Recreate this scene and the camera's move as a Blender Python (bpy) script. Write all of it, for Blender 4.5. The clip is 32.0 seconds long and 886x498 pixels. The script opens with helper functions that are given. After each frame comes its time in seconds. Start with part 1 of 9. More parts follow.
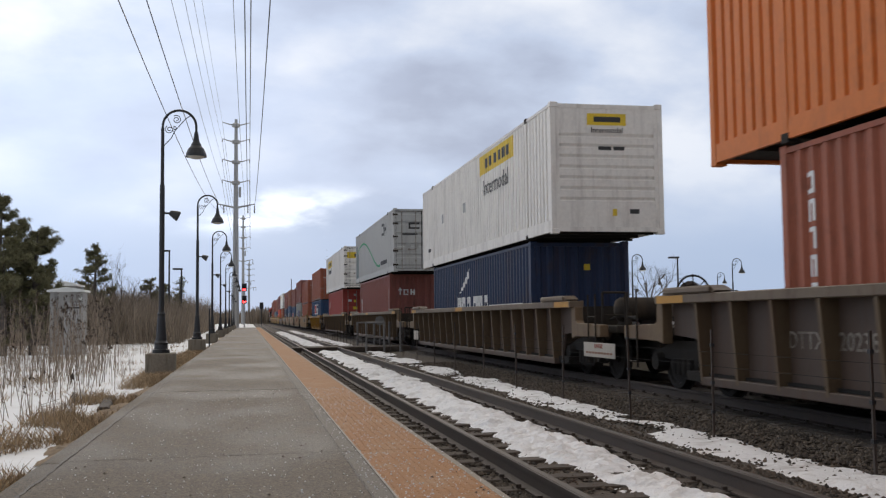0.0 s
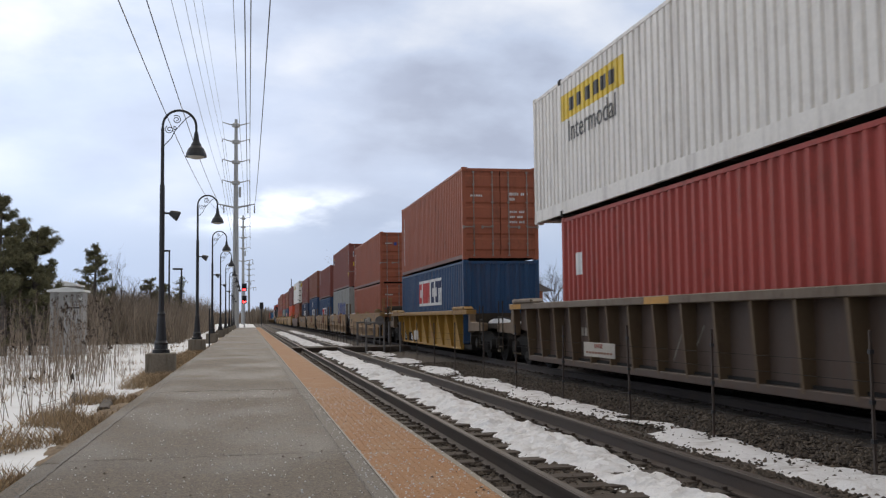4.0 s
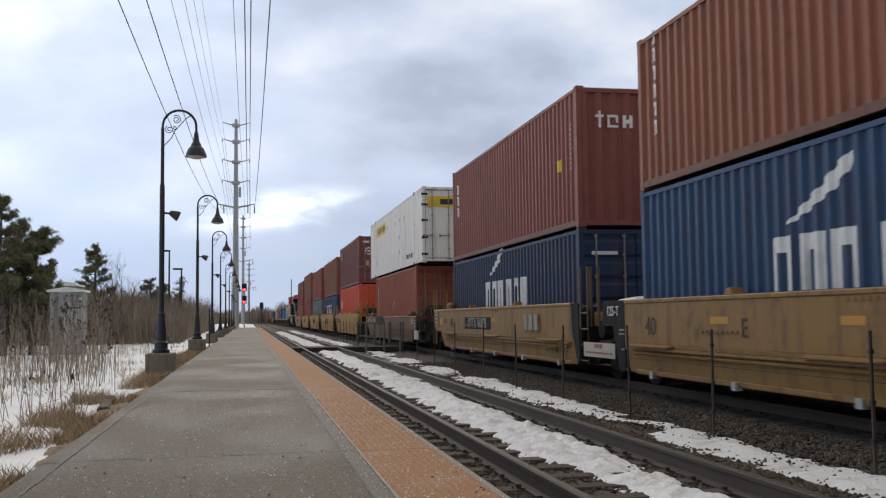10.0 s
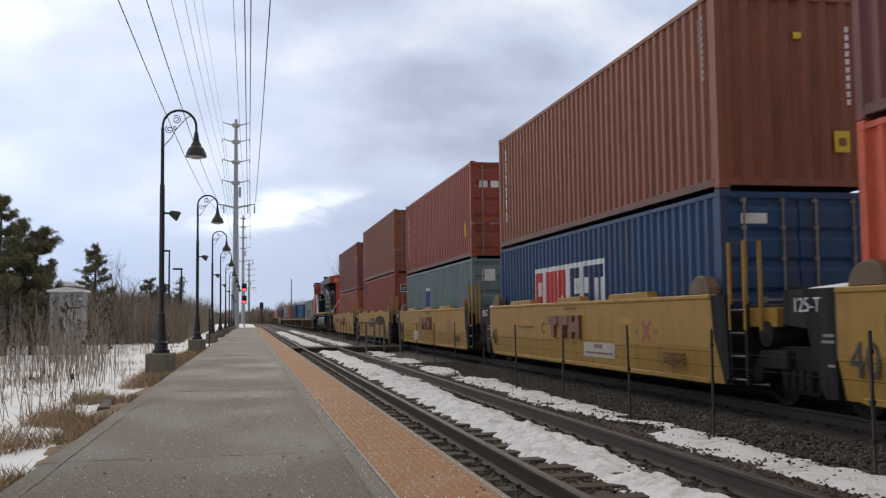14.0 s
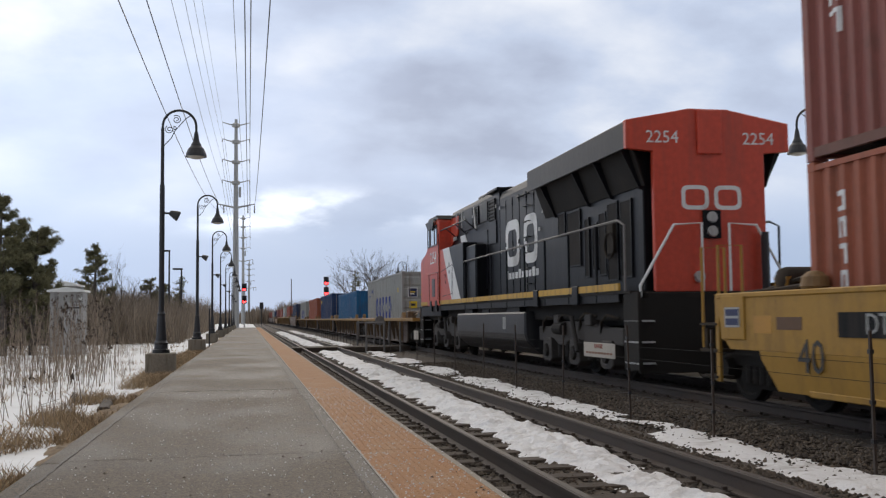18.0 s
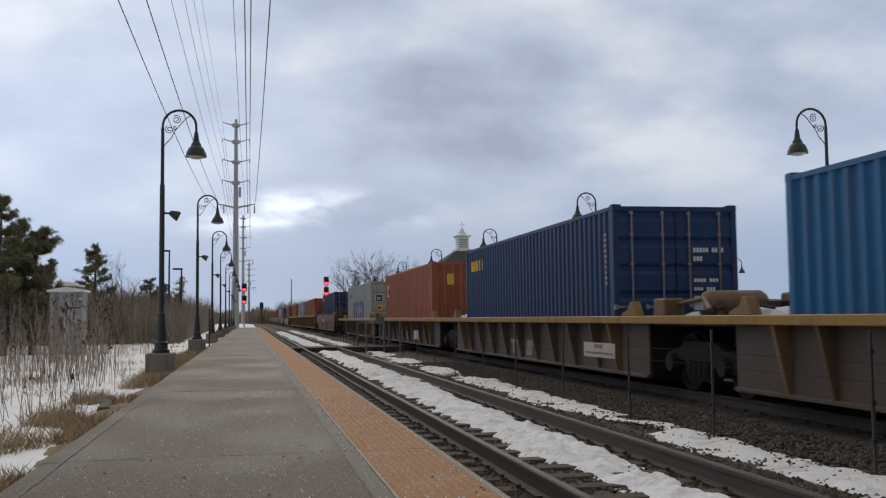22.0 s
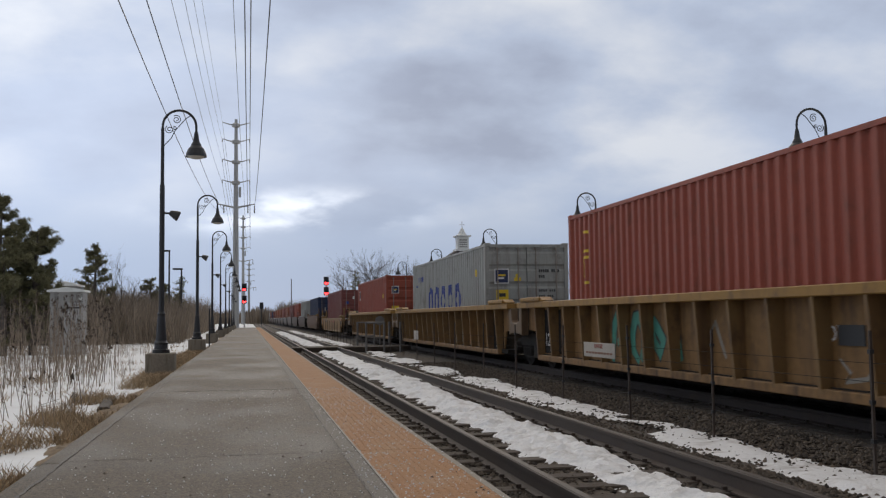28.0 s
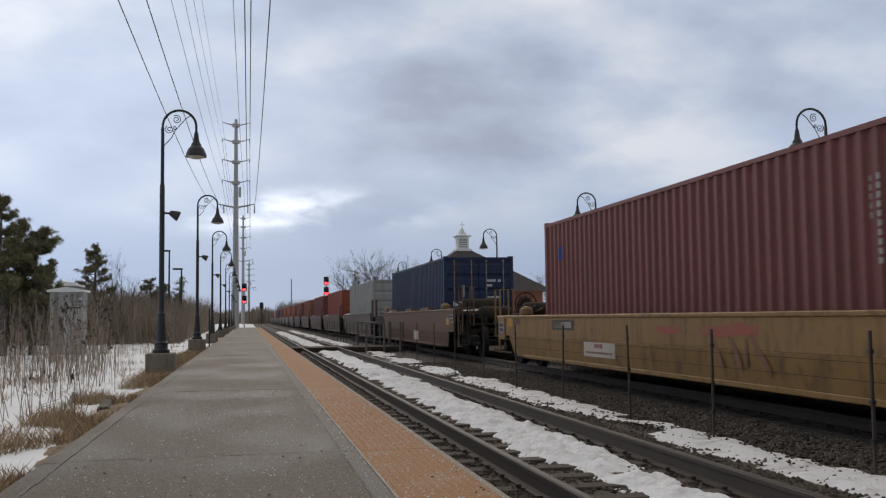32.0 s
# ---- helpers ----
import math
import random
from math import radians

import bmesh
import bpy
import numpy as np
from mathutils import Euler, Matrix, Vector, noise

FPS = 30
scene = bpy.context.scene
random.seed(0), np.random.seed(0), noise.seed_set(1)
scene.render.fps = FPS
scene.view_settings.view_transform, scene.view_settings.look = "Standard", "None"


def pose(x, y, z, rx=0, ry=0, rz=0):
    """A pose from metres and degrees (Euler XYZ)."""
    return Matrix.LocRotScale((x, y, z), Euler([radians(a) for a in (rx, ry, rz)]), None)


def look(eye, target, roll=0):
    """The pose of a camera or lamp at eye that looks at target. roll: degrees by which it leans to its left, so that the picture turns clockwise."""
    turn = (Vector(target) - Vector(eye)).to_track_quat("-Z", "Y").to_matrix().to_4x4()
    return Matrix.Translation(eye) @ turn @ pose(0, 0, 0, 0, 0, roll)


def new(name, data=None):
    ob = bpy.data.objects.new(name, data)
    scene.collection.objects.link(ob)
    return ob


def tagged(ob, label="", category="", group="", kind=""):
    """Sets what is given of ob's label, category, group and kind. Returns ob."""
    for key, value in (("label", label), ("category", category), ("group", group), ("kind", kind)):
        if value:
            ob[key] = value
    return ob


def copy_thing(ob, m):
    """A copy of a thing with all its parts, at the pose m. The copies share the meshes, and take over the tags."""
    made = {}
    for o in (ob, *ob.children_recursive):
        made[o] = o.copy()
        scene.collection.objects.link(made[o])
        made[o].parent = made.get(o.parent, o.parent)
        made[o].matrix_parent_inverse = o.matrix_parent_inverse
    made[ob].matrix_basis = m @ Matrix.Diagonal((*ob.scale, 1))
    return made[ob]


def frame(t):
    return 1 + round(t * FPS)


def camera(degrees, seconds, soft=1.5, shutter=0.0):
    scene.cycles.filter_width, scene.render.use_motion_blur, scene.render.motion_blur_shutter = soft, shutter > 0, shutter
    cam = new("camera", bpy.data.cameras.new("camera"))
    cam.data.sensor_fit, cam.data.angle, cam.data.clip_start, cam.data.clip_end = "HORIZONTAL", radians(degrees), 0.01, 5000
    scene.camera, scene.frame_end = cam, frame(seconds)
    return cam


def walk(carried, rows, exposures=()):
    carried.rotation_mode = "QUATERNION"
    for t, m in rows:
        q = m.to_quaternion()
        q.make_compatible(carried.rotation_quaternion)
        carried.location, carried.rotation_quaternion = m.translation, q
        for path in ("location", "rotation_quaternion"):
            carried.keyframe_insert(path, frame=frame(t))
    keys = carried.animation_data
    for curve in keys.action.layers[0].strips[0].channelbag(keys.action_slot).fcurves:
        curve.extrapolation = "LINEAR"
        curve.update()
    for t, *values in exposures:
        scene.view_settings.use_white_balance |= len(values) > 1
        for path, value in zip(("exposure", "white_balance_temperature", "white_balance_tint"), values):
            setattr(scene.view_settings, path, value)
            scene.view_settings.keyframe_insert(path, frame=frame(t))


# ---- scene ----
SECONDS = 32.0
SPEED = 15.6            # metres a second, towards the camera
TRAIN_X = 7.73          # centre line of the train's track
NEAR_X = 2.985          # centre line of the platform track
PLATFORM_Z = 0.16       # above the rail heads, which are z = 0
GROUND_Z = -0.12

cam = camera(48.09, SECONDS, soft=1.25, shutter=0.12)
YAW, TILT = radians(11.092), radians(3.929)
EYE = Vector((0, 0, 1.215))
AIM = EYE + 50 * Vector((math.sin(YAW) * math.cos(TILT), math.cos(YAW) * math.cos(TILT), math.sin(TILT)))
STAND = look(EYE, AIM, -0.663)
walk(cam, [(0.0, STAND), (SECONDS, STAND)],
     exposures=[(0.0, 0.0), (19.0, 0.0), (20.4, -0.28), (SECONDS, -0.28)])

# ---------------------------------------------------------------- sky and sun
world = bpy.data.worlds.new("overcast_sky")
scene.world = world
world.use_nodes = True


def build_sky():
    nt = world.node_tree
    nt.nodes.clear()
    N = nt.nodes.new
    L = nt.links.new
    out, bg = N("ShaderNodeOutputWorld"), N("ShaderNodeBackground")
    sky = N("ShaderNodeTexSky")
    sky.sky_type, sky.sun_disc = "NISHITA", False
    sky.sun_elevation, sky.sun_rotation = radians(14), radians(2)
    co, sep = N("ShaderNodeTexCoord"), N("ShaderNodeSeparateXYZ")
    L(co.outputs["Generated"], sep.inputs[0])
    # the cloud deck is a plane: divide by the height of the view
    up = N("ShaderNodeMath"); up.operation = "MAXIMUM"; up.inputs[1].default_value = 0.0
    L(sep.outputs[2], up.inputs[0])
    add = N("ShaderNodeMath"); add.inputs[1].default_value = 0.40
    L(up.outputs[0], add.inputs[0])
    flat = N("ShaderNodeVectorMath"); flat.operation = "DIVIDE"
    comb, comb2 = N("ShaderNodeCombineXYZ"), N("ShaderNodeCombineXYZ")
    L(sep.outputs[0], comb.inputs[0]); L(sep.outputs[1], comb.inputs[1])
    for i in range(3):
        L(add.outputs[0], comb2.inputs[i])
    L(comb.outputs[0], flat.inputs[0]); L(comb2.outputs[0], flat.inputs[1])
    mp = N("ShaderNodeMapping")
    mp.inputs["Scale"].default_value = (1.0, 1.15, 1)
    mp.inputs["Location"].default_value = (3.3, 1.7, 0)
    L(flat.outputs[0], mp.inputs[0])
    n1, n2, n3 = N("ShaderNodeTexNoise"), N("ShaderNodeTexNoise"), N("ShaderNodeTexNoise")
    n1.inputs["Scale"].default_value, n1.inputs["Detail"].default_value, n1.inputs["Roughness"].default_value = 2.9, 9, 0.52
    n1.inputs["Distortion"].default_value = 0.0
    n2.inputs["Scale"].default_value, n2.inputs["Detail"].default_value = 1.3, 3
    n3.inputs["Scale"].default_value, n3.inputs["Detail"].default_value = 1.1, 5
    for n in (n1, n2, n3):
        L(mp.outputs[0], n.inputs[0])
    mix = N("ShaderNodeMix"); mix.inputs[0].default_value = 0.5
    L(n1.outputs[0], mix.inputs[2]); L(n2.outputs[0], mix.inputs[3])
    ramp = N("ShaderNodeValToRGB")
    el = ramp.color_ramp.elements
    el[0].position, el[0].color = 0.40, (0.45, 0.51, 0.66, 1)
    el[1].position, el[1].color = 0.58, (0.90, 0.94, 1.02, 1)
    e = el.new(0.48); e.color = (0.60, 0.685, 0.86, 1)
    L(mix.outputs[0], ramp.inputs[0])
    # thin bluish veil between the heavier clouds
    veil = N("ShaderNodeMapRange"); veil.interpolation_type = "SMOOTHSTEP"
    veil.inputs[1].default_value, veil.inputs[2].default_value = 0.48, 0.62
    L(n3.outputs[0], veil.inputs[0])
    thin = N("ShaderNodeMix"); thin.data_type = "RGBA"
    thin.inputs[7].default_value = (0.63, 0.73, 0.94, 1)
    half_veil = N("ShaderNodeMath"); half_veil.operation = "MULTIPLY"; half_veil.inputs[1].default_value = 0.55
    L(veil.outputs[0], half_veil.inputs[0])
    L(half_veil.outputs[0], thin.inputs[0]); L(ramp.outputs[0], thin.inputs[6])
    # low banks along the horizon are darker and bluer
    low = N("ShaderNodeMapRange"); low.interpolation_type = "SMOOTHSTEP"
    low.inputs[1].default_value, low.inputs[2].default_value = 0.19, 0.03
    low.inputs[3].default_value, low.inputs[4].default_value = 0.0, 0.8
    L(sep.outputs[2], low.inputs[0])
    bank = N("ShaderNodeMix"); bank.data_type = "RGBA"
    bank.inputs[7].default_value = (0.56, 0.67, 0.88, 1)
    L(low.outputs[0], bank.inputs[0]); L(thin.outputs[2], bank.inputs[6])
    rim = N("ShaderNodeMapRange"); rim.interpolation_type = "SMOOTHSTEP"
    rim.inputs[1].default_value, rim.inputs[2].default_value = 0.15, 0.035
    rim.inputs[3].default_value, rim.inputs[4].default_value = 0.0, 0.88
    L(sep.outputs[2], rim.inputs[0])
    haze = N("ShaderNodeMix"); haze.data_type = "RGBA"
    haze.inputs[7].default_value = (0.43, 0.54, 0.745, 1)
    L(rim.outputs[0], haze.inputs[0]); L(bank.outputs[2], haze.inputs[6])
    # a little of the clear sky above shows through the deck
    tint = N("ShaderNodeMix"); tint.data_type = "RGBA"; tint.inputs[0].default_value = 0.988
    scale = N("ShaderNodeVectorMath"); scale.operation = "SCALE"; scale.inputs[3].default_value = 0.09
    L(sky.outputs[0], scale.inputs[0])
    L(scale.outputs[0], tint.inputs[6]); L(haze.outputs[2], tint.inputs[7])
    # the thin place in the cloud in front of the sun
    sun_way = Vector((math.sin(radians(2.4)), math.cos(radians(2.4)), math.tan(radians(6.1)))).normalized()
    away = N("ShaderNodeVectorMath"); away.operation = "SUBTRACT"; away.inputs[1].default_value = sun_way
    L(co.outputs["Generated"], away.inputs[0])
    wide = N("ShaderNodeVectorMath"); wide.operation = "MULTIPLY"; wide.inputs[1].default_value = (6.0, 2.0, 34.0)
    L(away.outputs[0], wide.inputs[0])
    dist = N("ShaderNodeVectorMath"); dist.operation = "LENGTH"
    L(wide.outputs[0], dist.inputs[0])
    glow = N("ShaderNodeMapRange"); glow.interpolation_type = "SMOOTHERSTEP"
    glow.inputs[1].default_value, glow.inputs[2].default_value = 1.25, 0.0
    glow.inputs[3].default_value, glow.inputs[4].default_value = 0.0, 1.0
    L(dist.outputs["Value"], glow.inputs[0])
    cut = N("ShaderNodeMath"); cut.operation = "MULTIPLY"
    torn, gaps = N("ShaderNodeTexNoise"), N("ShaderNodeMapRange")
    torn.inputs["Scale"].default_value, torn.inputs["Detail"].default_value, torn.inputs["Roughness"].default_value = 5.0, 6, 0.5
    gaps.interpolation_type = "SMOOTHSTEP"
    gaps.inputs[1].default_value, gaps.inputs[2].default_value, gaps.inputs[4].default_value = 0.40, 0.68, 0.8
    L(mp.outputs[0], torn.inputs[0]); L(torn.outputs[0], gaps.inputs[0])
    L(glow.outputs[0], cut.inputs[0]); L(gaps.outputs[0], cut.inputs[1])
    lit = N("ShaderNodeMix"); lit.data_type = "RGBA"; lit.blend_type = "ADD"
    lit.inputs[7].default_value = (1.0, 0.98, 0.92, 1)
    L(cut.outputs[0], lit.inputs[0]); L(tint.outputs[2], lit.inputs[6])
    # the high deck overhead is whiter than the low banks
    high = N("ShaderNodeMapRange"); high.interpolation_type = "SMOOTHSTEP"
    high.inputs[1].default_value, high.inputs[2].default_value, high.inputs[4].default_value = 0.48, 0.85, 0.9
    L(sep.outputs[2], high.inputs[0])
    dome = N("ShaderNodeMix"); dome.data_type = "RGBA"
    dome.inputs[7].default_value = (0.92, 0.86, 0.78, 1)
    L(high.outputs[0], dome.inputs[0]); L(lit.outputs[2], dome.inputs[6])
    # the deck is thicker away from the sun, and a little thinner to the west
    back = N("ShaderNodeMapRange"); back.interpolation_type = "SMOOTHSTEP"
    back.inputs[1].default_value, back.inputs[2].default_value = -0.8, 0.7
    back.inputs[3].default_value, back.inputs[4].default_value = 0.50, 1.0
    L(sep.outputs[1], back.inputs[0])
    west = N("ShaderNodeMapRange"); west.interpolation_type = "SMOOTHSTEP"
    west.inputs[1].default_value, west.inputs[2].default_value = 0.25, -0.28
    west.inputs[3].default_value, west.inputs[4].default_value = 0.96, 1.22
    L(sep.outputs[0], west.inputs[0])
    both = N("ShaderNodeMath"); both.operation = "MULTIPLY"
    L(back.outputs[0], both.inputs[0]); L(west.outputs[0], both.inputs[1])
    L(dome.outputs[2], bg.inputs[0]); L(both.outputs[0], bg.inputs[1]); L(bg.outputs[0], out.inputs[0])


build_sky()
sun = new("sun", bpy.data.lights.new("sun", "SUN"))
sun.data.energy, sun.data.angle, sun.data.color = 0.8, radians(40), (1.0, 0.84, 0.64)
sun.matrix_world = look((0, 0, 40), Vector((0, 0, 40)) - 10 * Vector((math.sin(radians(2)), math.cos(radians(2)), math.tan(radians(24)))))

# ---------------------------------------------------------------- materials


def material(name, rgb, rough=0.6, metal=0.0, vary=0.25, grain=60.0, stain=1.2, dirt=(0.06, 0.05, 0.04), dirt_amount=0.25,
             streak=False, bump=0.15, spec=0.5, coords="Object", island=False, wear=0.0):
    """A surface with fine grain, broad stains and, where asked, streaks that run down it."""
    m = bpy.data.materials.new(name)
    m.use_nodes = True
    nt = m.node_tree
    N, L = nt.nodes.new, nt.links.new
    b = nt.nodes["Principled BSDF"]
    b.inputs["Roughness"].default_value, b.inputs["Metallic"].default_value = rough, metal
    b.inputs["Specular IOR Level"].default_value = spec
    co, info, off = N("ShaderNodeTexCoord"), N("ShaderNodeObjectInfo"), N("ShaderNodeVectorMath")
    mul = N("ShaderNodeMath"); mul.operation = "MULTIPLY"; mul.inputs[1].default_value = 37.0
    L(info.outputs["Random"], mul.inputs[0])
    L(co.outputs[coords], off.inputs[0]); L(mul.outputs[0], off.inputs[1])
    fine, broad = N("ShaderNodeTexNoise"), N("ShaderNodeTexNoise")
    fine.inputs["Scale"].default_value, fine.inputs["Detail"].default_value = grain, 4
    broad.inputs["Scale"].default_value, broad.inputs["Detail"].default_value = stain, 6
    broad.inputs["Roughness"].default_value = 0.62
    L(off.outputs[0], fine.inputs[0])
    if streak:
        mp = N("ShaderNodeMapping"); mp.inputs["Scale"].default_value = (4, 4, 0.35)
        L(off.outputs[0], mp.inputs[0]); L(mp.outputs[0], broad.inputs[0])
    else:
        L(off.outputs[0], broad.inputs[0])
    dark = tuple(c * (1 - vary) for c in rgb) + (1,)
    light = tuple(min(1, c * (1 + vary)) for c in rgb) + (1,)
    mixf = N("ShaderNodeMix"); mixf.data_type = "RGBA"
    mixf.inputs[6].default_value, mixf.inputs[7].default_value = dark, light
    if island:
        geo = N("ShaderNodeNewGeometry")
        L(geo.outputs["Random Per Island"], mixf.inputs[0])
    else:
        L(fine.outputs[0], mixf.inputs[0])
    ramp = N("ShaderNodeValToRGB")
    ramp.color_ramp.elements[0].position, ramp.color_ramp.elements[1].position = 0.5, 0.72
    ramp.color_ramp.elements[0].color, ramp.color_ramp.elements[1].color = (0, 0, 0, 1), (dirt_amount * 2.2,) * 3 + (1,)
    L(broad.outputs[0], ramp.inputs[0])
    mixd = N("ShaderNodeMix"); mixd.data_type = "RGBA"; mixd.clamp_factor = True
    L(ramp.outputs[0], mixd.inputs[0]); L(mixf.outputs[2], mixd.inputs[6])
    mixd.inputs[7].default_value = (*dirt, 1)
    base = mixd.outputs[2]
    if wear:
        # ragged scuffs and rust blooms at hand size
        blot, edge, mixw = N("ShaderNodeTexNoise"), N("ShaderNodeValToRGB"), N("ShaderNodeMix")
        blot.inputs["Scale"].default_value, blot.inputs["Detail"].default_value, blot.inputs["Roughness"].default_value = 2.6, 10, 0.72
        squash = N("ShaderNodeMapping"); squash.inputs["Scale"].default_value = (1, 1, 0.55); squash.inputs["Location"].default_value = (11, 5, 3)
        L(off.outputs[0], squash.inputs[0]); L(squash.outputs[0], blot.inputs[0])
        edge.color_ramp.elements[0].position, edge.color_ramp.elements[1].position = 0.53, 0.68
        edge.color_ramp.elements[0].color, edge.color_ramp.elements[1].color = (0, 0, 0, 1), (wear, wear, wear, 1)
        L(blot.outputs[0], edge.inputs[0])
        mixw.data_type = "RGBA"
        L(edge.outputs[0], mixw.inputs[0]); L(base, mixw.inputs[6])
        mixw.inputs[7].default_value = (0.07, 0.042, 0.027, 1)
        base = mixw.outputs[2]
    L(base, b.inputs["Base Color"])
    if bump:
        bp = N("ShaderNodeBump"); bp.inputs["Strength"].default_value = bump; bp.inputs["Distance"].default_value = 0.02
        L(fine.outputs[0], bp.inputs["Height"]); L(bp.outputs[0], b.inputs["Normal"])
    return m


def glowing(name, rgb, strength):
    m = bpy.data.materials.new(name)
    m.use_nodes = True
    b = m.node_tree.nodes["Principled BSDF"]
    b.inputs["Base Color"].default_value = (*rgb, 1)
    b.inputs["Emission Color"].default_value = (*rgb, 1)
    b.inputs["Emission Strength"].default_value = strength
    return m


RUST = (0.09, 0.045, 0.025)


def paint(name, rgb, dirt=0.27, wear=0.38):
    return material(name, rgb, rough=0.55, vary=0.12, grain=14, stain=0.9, dirt=tuple(0.35 * c + 0.65 * r for c, r in zip(rgb, RUST)),
                    dirt_amount=dirt, streak=True, bump=0.05, spec=0.3, wear=wear)


RED_BROWN = paint("red_brown_paint", (0.33, 0.10, 0.053))
MAROON = paint("maroon_paint", (0.24, 0.078, 0.06))
DARK_MAROON = paint("dark_maroon_paint", (0.19, 0.062, 0.055))
BRICK = paint("brick_red_paint", (0.29, 0.07, 0.042))
RED = paint("signal_red_paint", (0.36, 0.06, 0.045))
BROWN = paint("brown_paint", (0.26, 0.092, 0.05))
ORANGE = paint("orange_paint", (0.60, 0.165, 0.03), 0.15, 0.25)
VERMILION = paint("vermilion_paint", (0.62, 0.10, 0.045))
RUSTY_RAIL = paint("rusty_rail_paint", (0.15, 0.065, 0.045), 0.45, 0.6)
NAVY = paint("navy_paint", (0.02, 0.036, 0.083))
BLUE = paint("blue_paint", (0.024, 0.066, 0.145))
SKY_BLUE = paint("bright_blue_paint", (0.014, 0.115, 0.25))
DARK_BLUE = paint("dark_blue_paint", (0.014, 0.042, 0.118))
GREY = paint("light_grey_paint", (0.33, 0.335, 0.31))
GREEN_GREY = paint("green_grey_paint", (0.16, 0.21, 0.21))
WHITE = paint("white_paint", (0.77, 0.735, 0.675), 0.22, 0.16)
SILVER = paint("silver_grey_paint", (0.43, 0.43, 0.41), 0.2, 0.15)
CAR_YELLOW = paint("car_yellow_paint", (0.37, 0.205, 0.036), 0.25, 0.4)
CAR_OCHRE = paint("weathered_yellow_paint", (0.255, 0.145, 0.046), 0.48, 0.75)
CAR_GRIME = paint("grimy_yellow_paint", (0.088, 0.062, 0.047), 0.4, 0.5)
CAR_DARK = paint("grimy_brown_paint", (0.118, 0.064, 0.034), 0.3, 0.35)
CAR_RUST = material("rusty_ochre_paint", (0.23, 0.128, 0.05), rough=0.6, vary=0.3, grain=9, stain=1.1, dirt=(0.055, 0.034, 0.022), dirt_amount=0.42, streak=True, bump=0.08, spec=0.25, wear=0.75)
SILL_RUSTY = paint("rusty_sill_paint", (0.15, 0.112, 0.076), 0.4, 0.75)
RUST_STAKE = paint("rusty_stake_paint", (0.21, 0.125, 0.05), 0.5, 0.7)
SILL_YELLOW = paint("sill_yellow_paint", (0.30, 0.165, 0.04), 0.4, 0.65)
STEEL_DARK = material("grimy_steel", (0.016, 0.014, 0.012), rough=0.8, dirt_amount=0.25, dirt=(0.035, 0.026, 0.02), spec=0.25)
GEAR_DARK = material("sooty_gear", (0.03, 0.024, 0.018), rough=0.8, vary=0.4, grain=12, dirt_amount=0.35, dirt=(0.075, 0.05, 0.028), spec=0.25)
TAN_STAKE = paint("tan_stake_paint", (0.15, 0.10, 0.055), 0.45, 0.6)
DECAL_GHOST = material("ochre_letter_ghost", (0.17, 0.165, 0.105), rough=0.85, vary=0.5, grain=25, dirt=(0.03, 0.09, 0.16), dirt_amount=0.6)
DECAL_FADED = material("worn_pale_marking", (0.30, 0.265, 0.22), rough=0.8, vary=0.4, grain=30, dirt=(0.1, 0.07, 0.045), dirt_amount=0.6)
STAKE = paint("dusty_stake_paint", (0.125, 0.084, 0.047), 0.4, 0.6)
BLACK = material("black_paint", (0.018, 0.018, 0.02), rough=0.4, dirt=(0.05, 0.05, 0.05), dirt_amount=0.25, streak=True)
LOCO_BLACK = material("locomotive_black_paint", (0.0058, 0.0062, 0.008), rough=0.42, spec=0.14, dirt=(0.02, 0.0185, 0.017), dirt_amount=0.35, streak=True, grain=10)
LOCO_RED = material("locomotive_orange_red_paint", (0.52, 0.06, 0.028), rough=0.45, dirt=(0.22, 0.06, 0.04), dirt_amount=0.2, streak=True, grain=10)
LOCO_STRIPE = material("locomotive_yellow_stripe_paint", (0.52, 0.30, 0.035), rough=0.6, dirt_amount=0.4, dirt=(0.07, 0.05, 0.03), streak=True)
GALV = material("galvanised_steel", (0.42, 0.42, 0.41), rough=0.5, metal=0.3, dirt_amount=0.2, streak=True)
DECAL_WHITE = material("white_marking", (0.72, 0.72, 0.70), rough=0.6, dirt_amount=0.2)
DECAL_RED = material("red_marking", (0.50, 0.05, 0.045), rough=0.6, dirt_amount=0.15)
DECAL_BLUE = material("blue_marking", (0.025, 0.05, 0.24), rough=0.6, dirt_amount=0.15)
DECAL_NAVY = material("navy_marking", (0.02, 0.03, 0.09), rough=0.6, dirt_amount=0.15)
DECAL_YELLOW = material("yellow_marking", (0.72, 0.50, 0.03), rough=0.6, dirt_amount=0.15)
DECAL_BLACK = material("black_marking", (0.03, 0.03, 0.03), rough=0.6, dirt_amount=0.1)
DECAL_GREEN = material("green_marking", (0.03, 0.30, 0.13), rough=0.6, dirt_amount=0.1)
DECAL_BROWN = material("brown_marking", (0.19, 0.075, 0.035), rough=0.6, dirt_amount=0.2)
DECAL_PALE = material("pale_grey_marking", (0.35, 0.35, 0.33), rough=0.6, dirt_amount=0.2)
CAB_GLASS = material("cab_window_glass", (0.42, 0.46, 0.46), rough=0.05, metal=0.75, bump=0, dirt_amount=0.25, spec=0.8)
GLASS = material("dark_glass", (0.03, 0.035, 0.04), rough=0.06, bump=0, dirt_amount=0.1, spec=0.8)


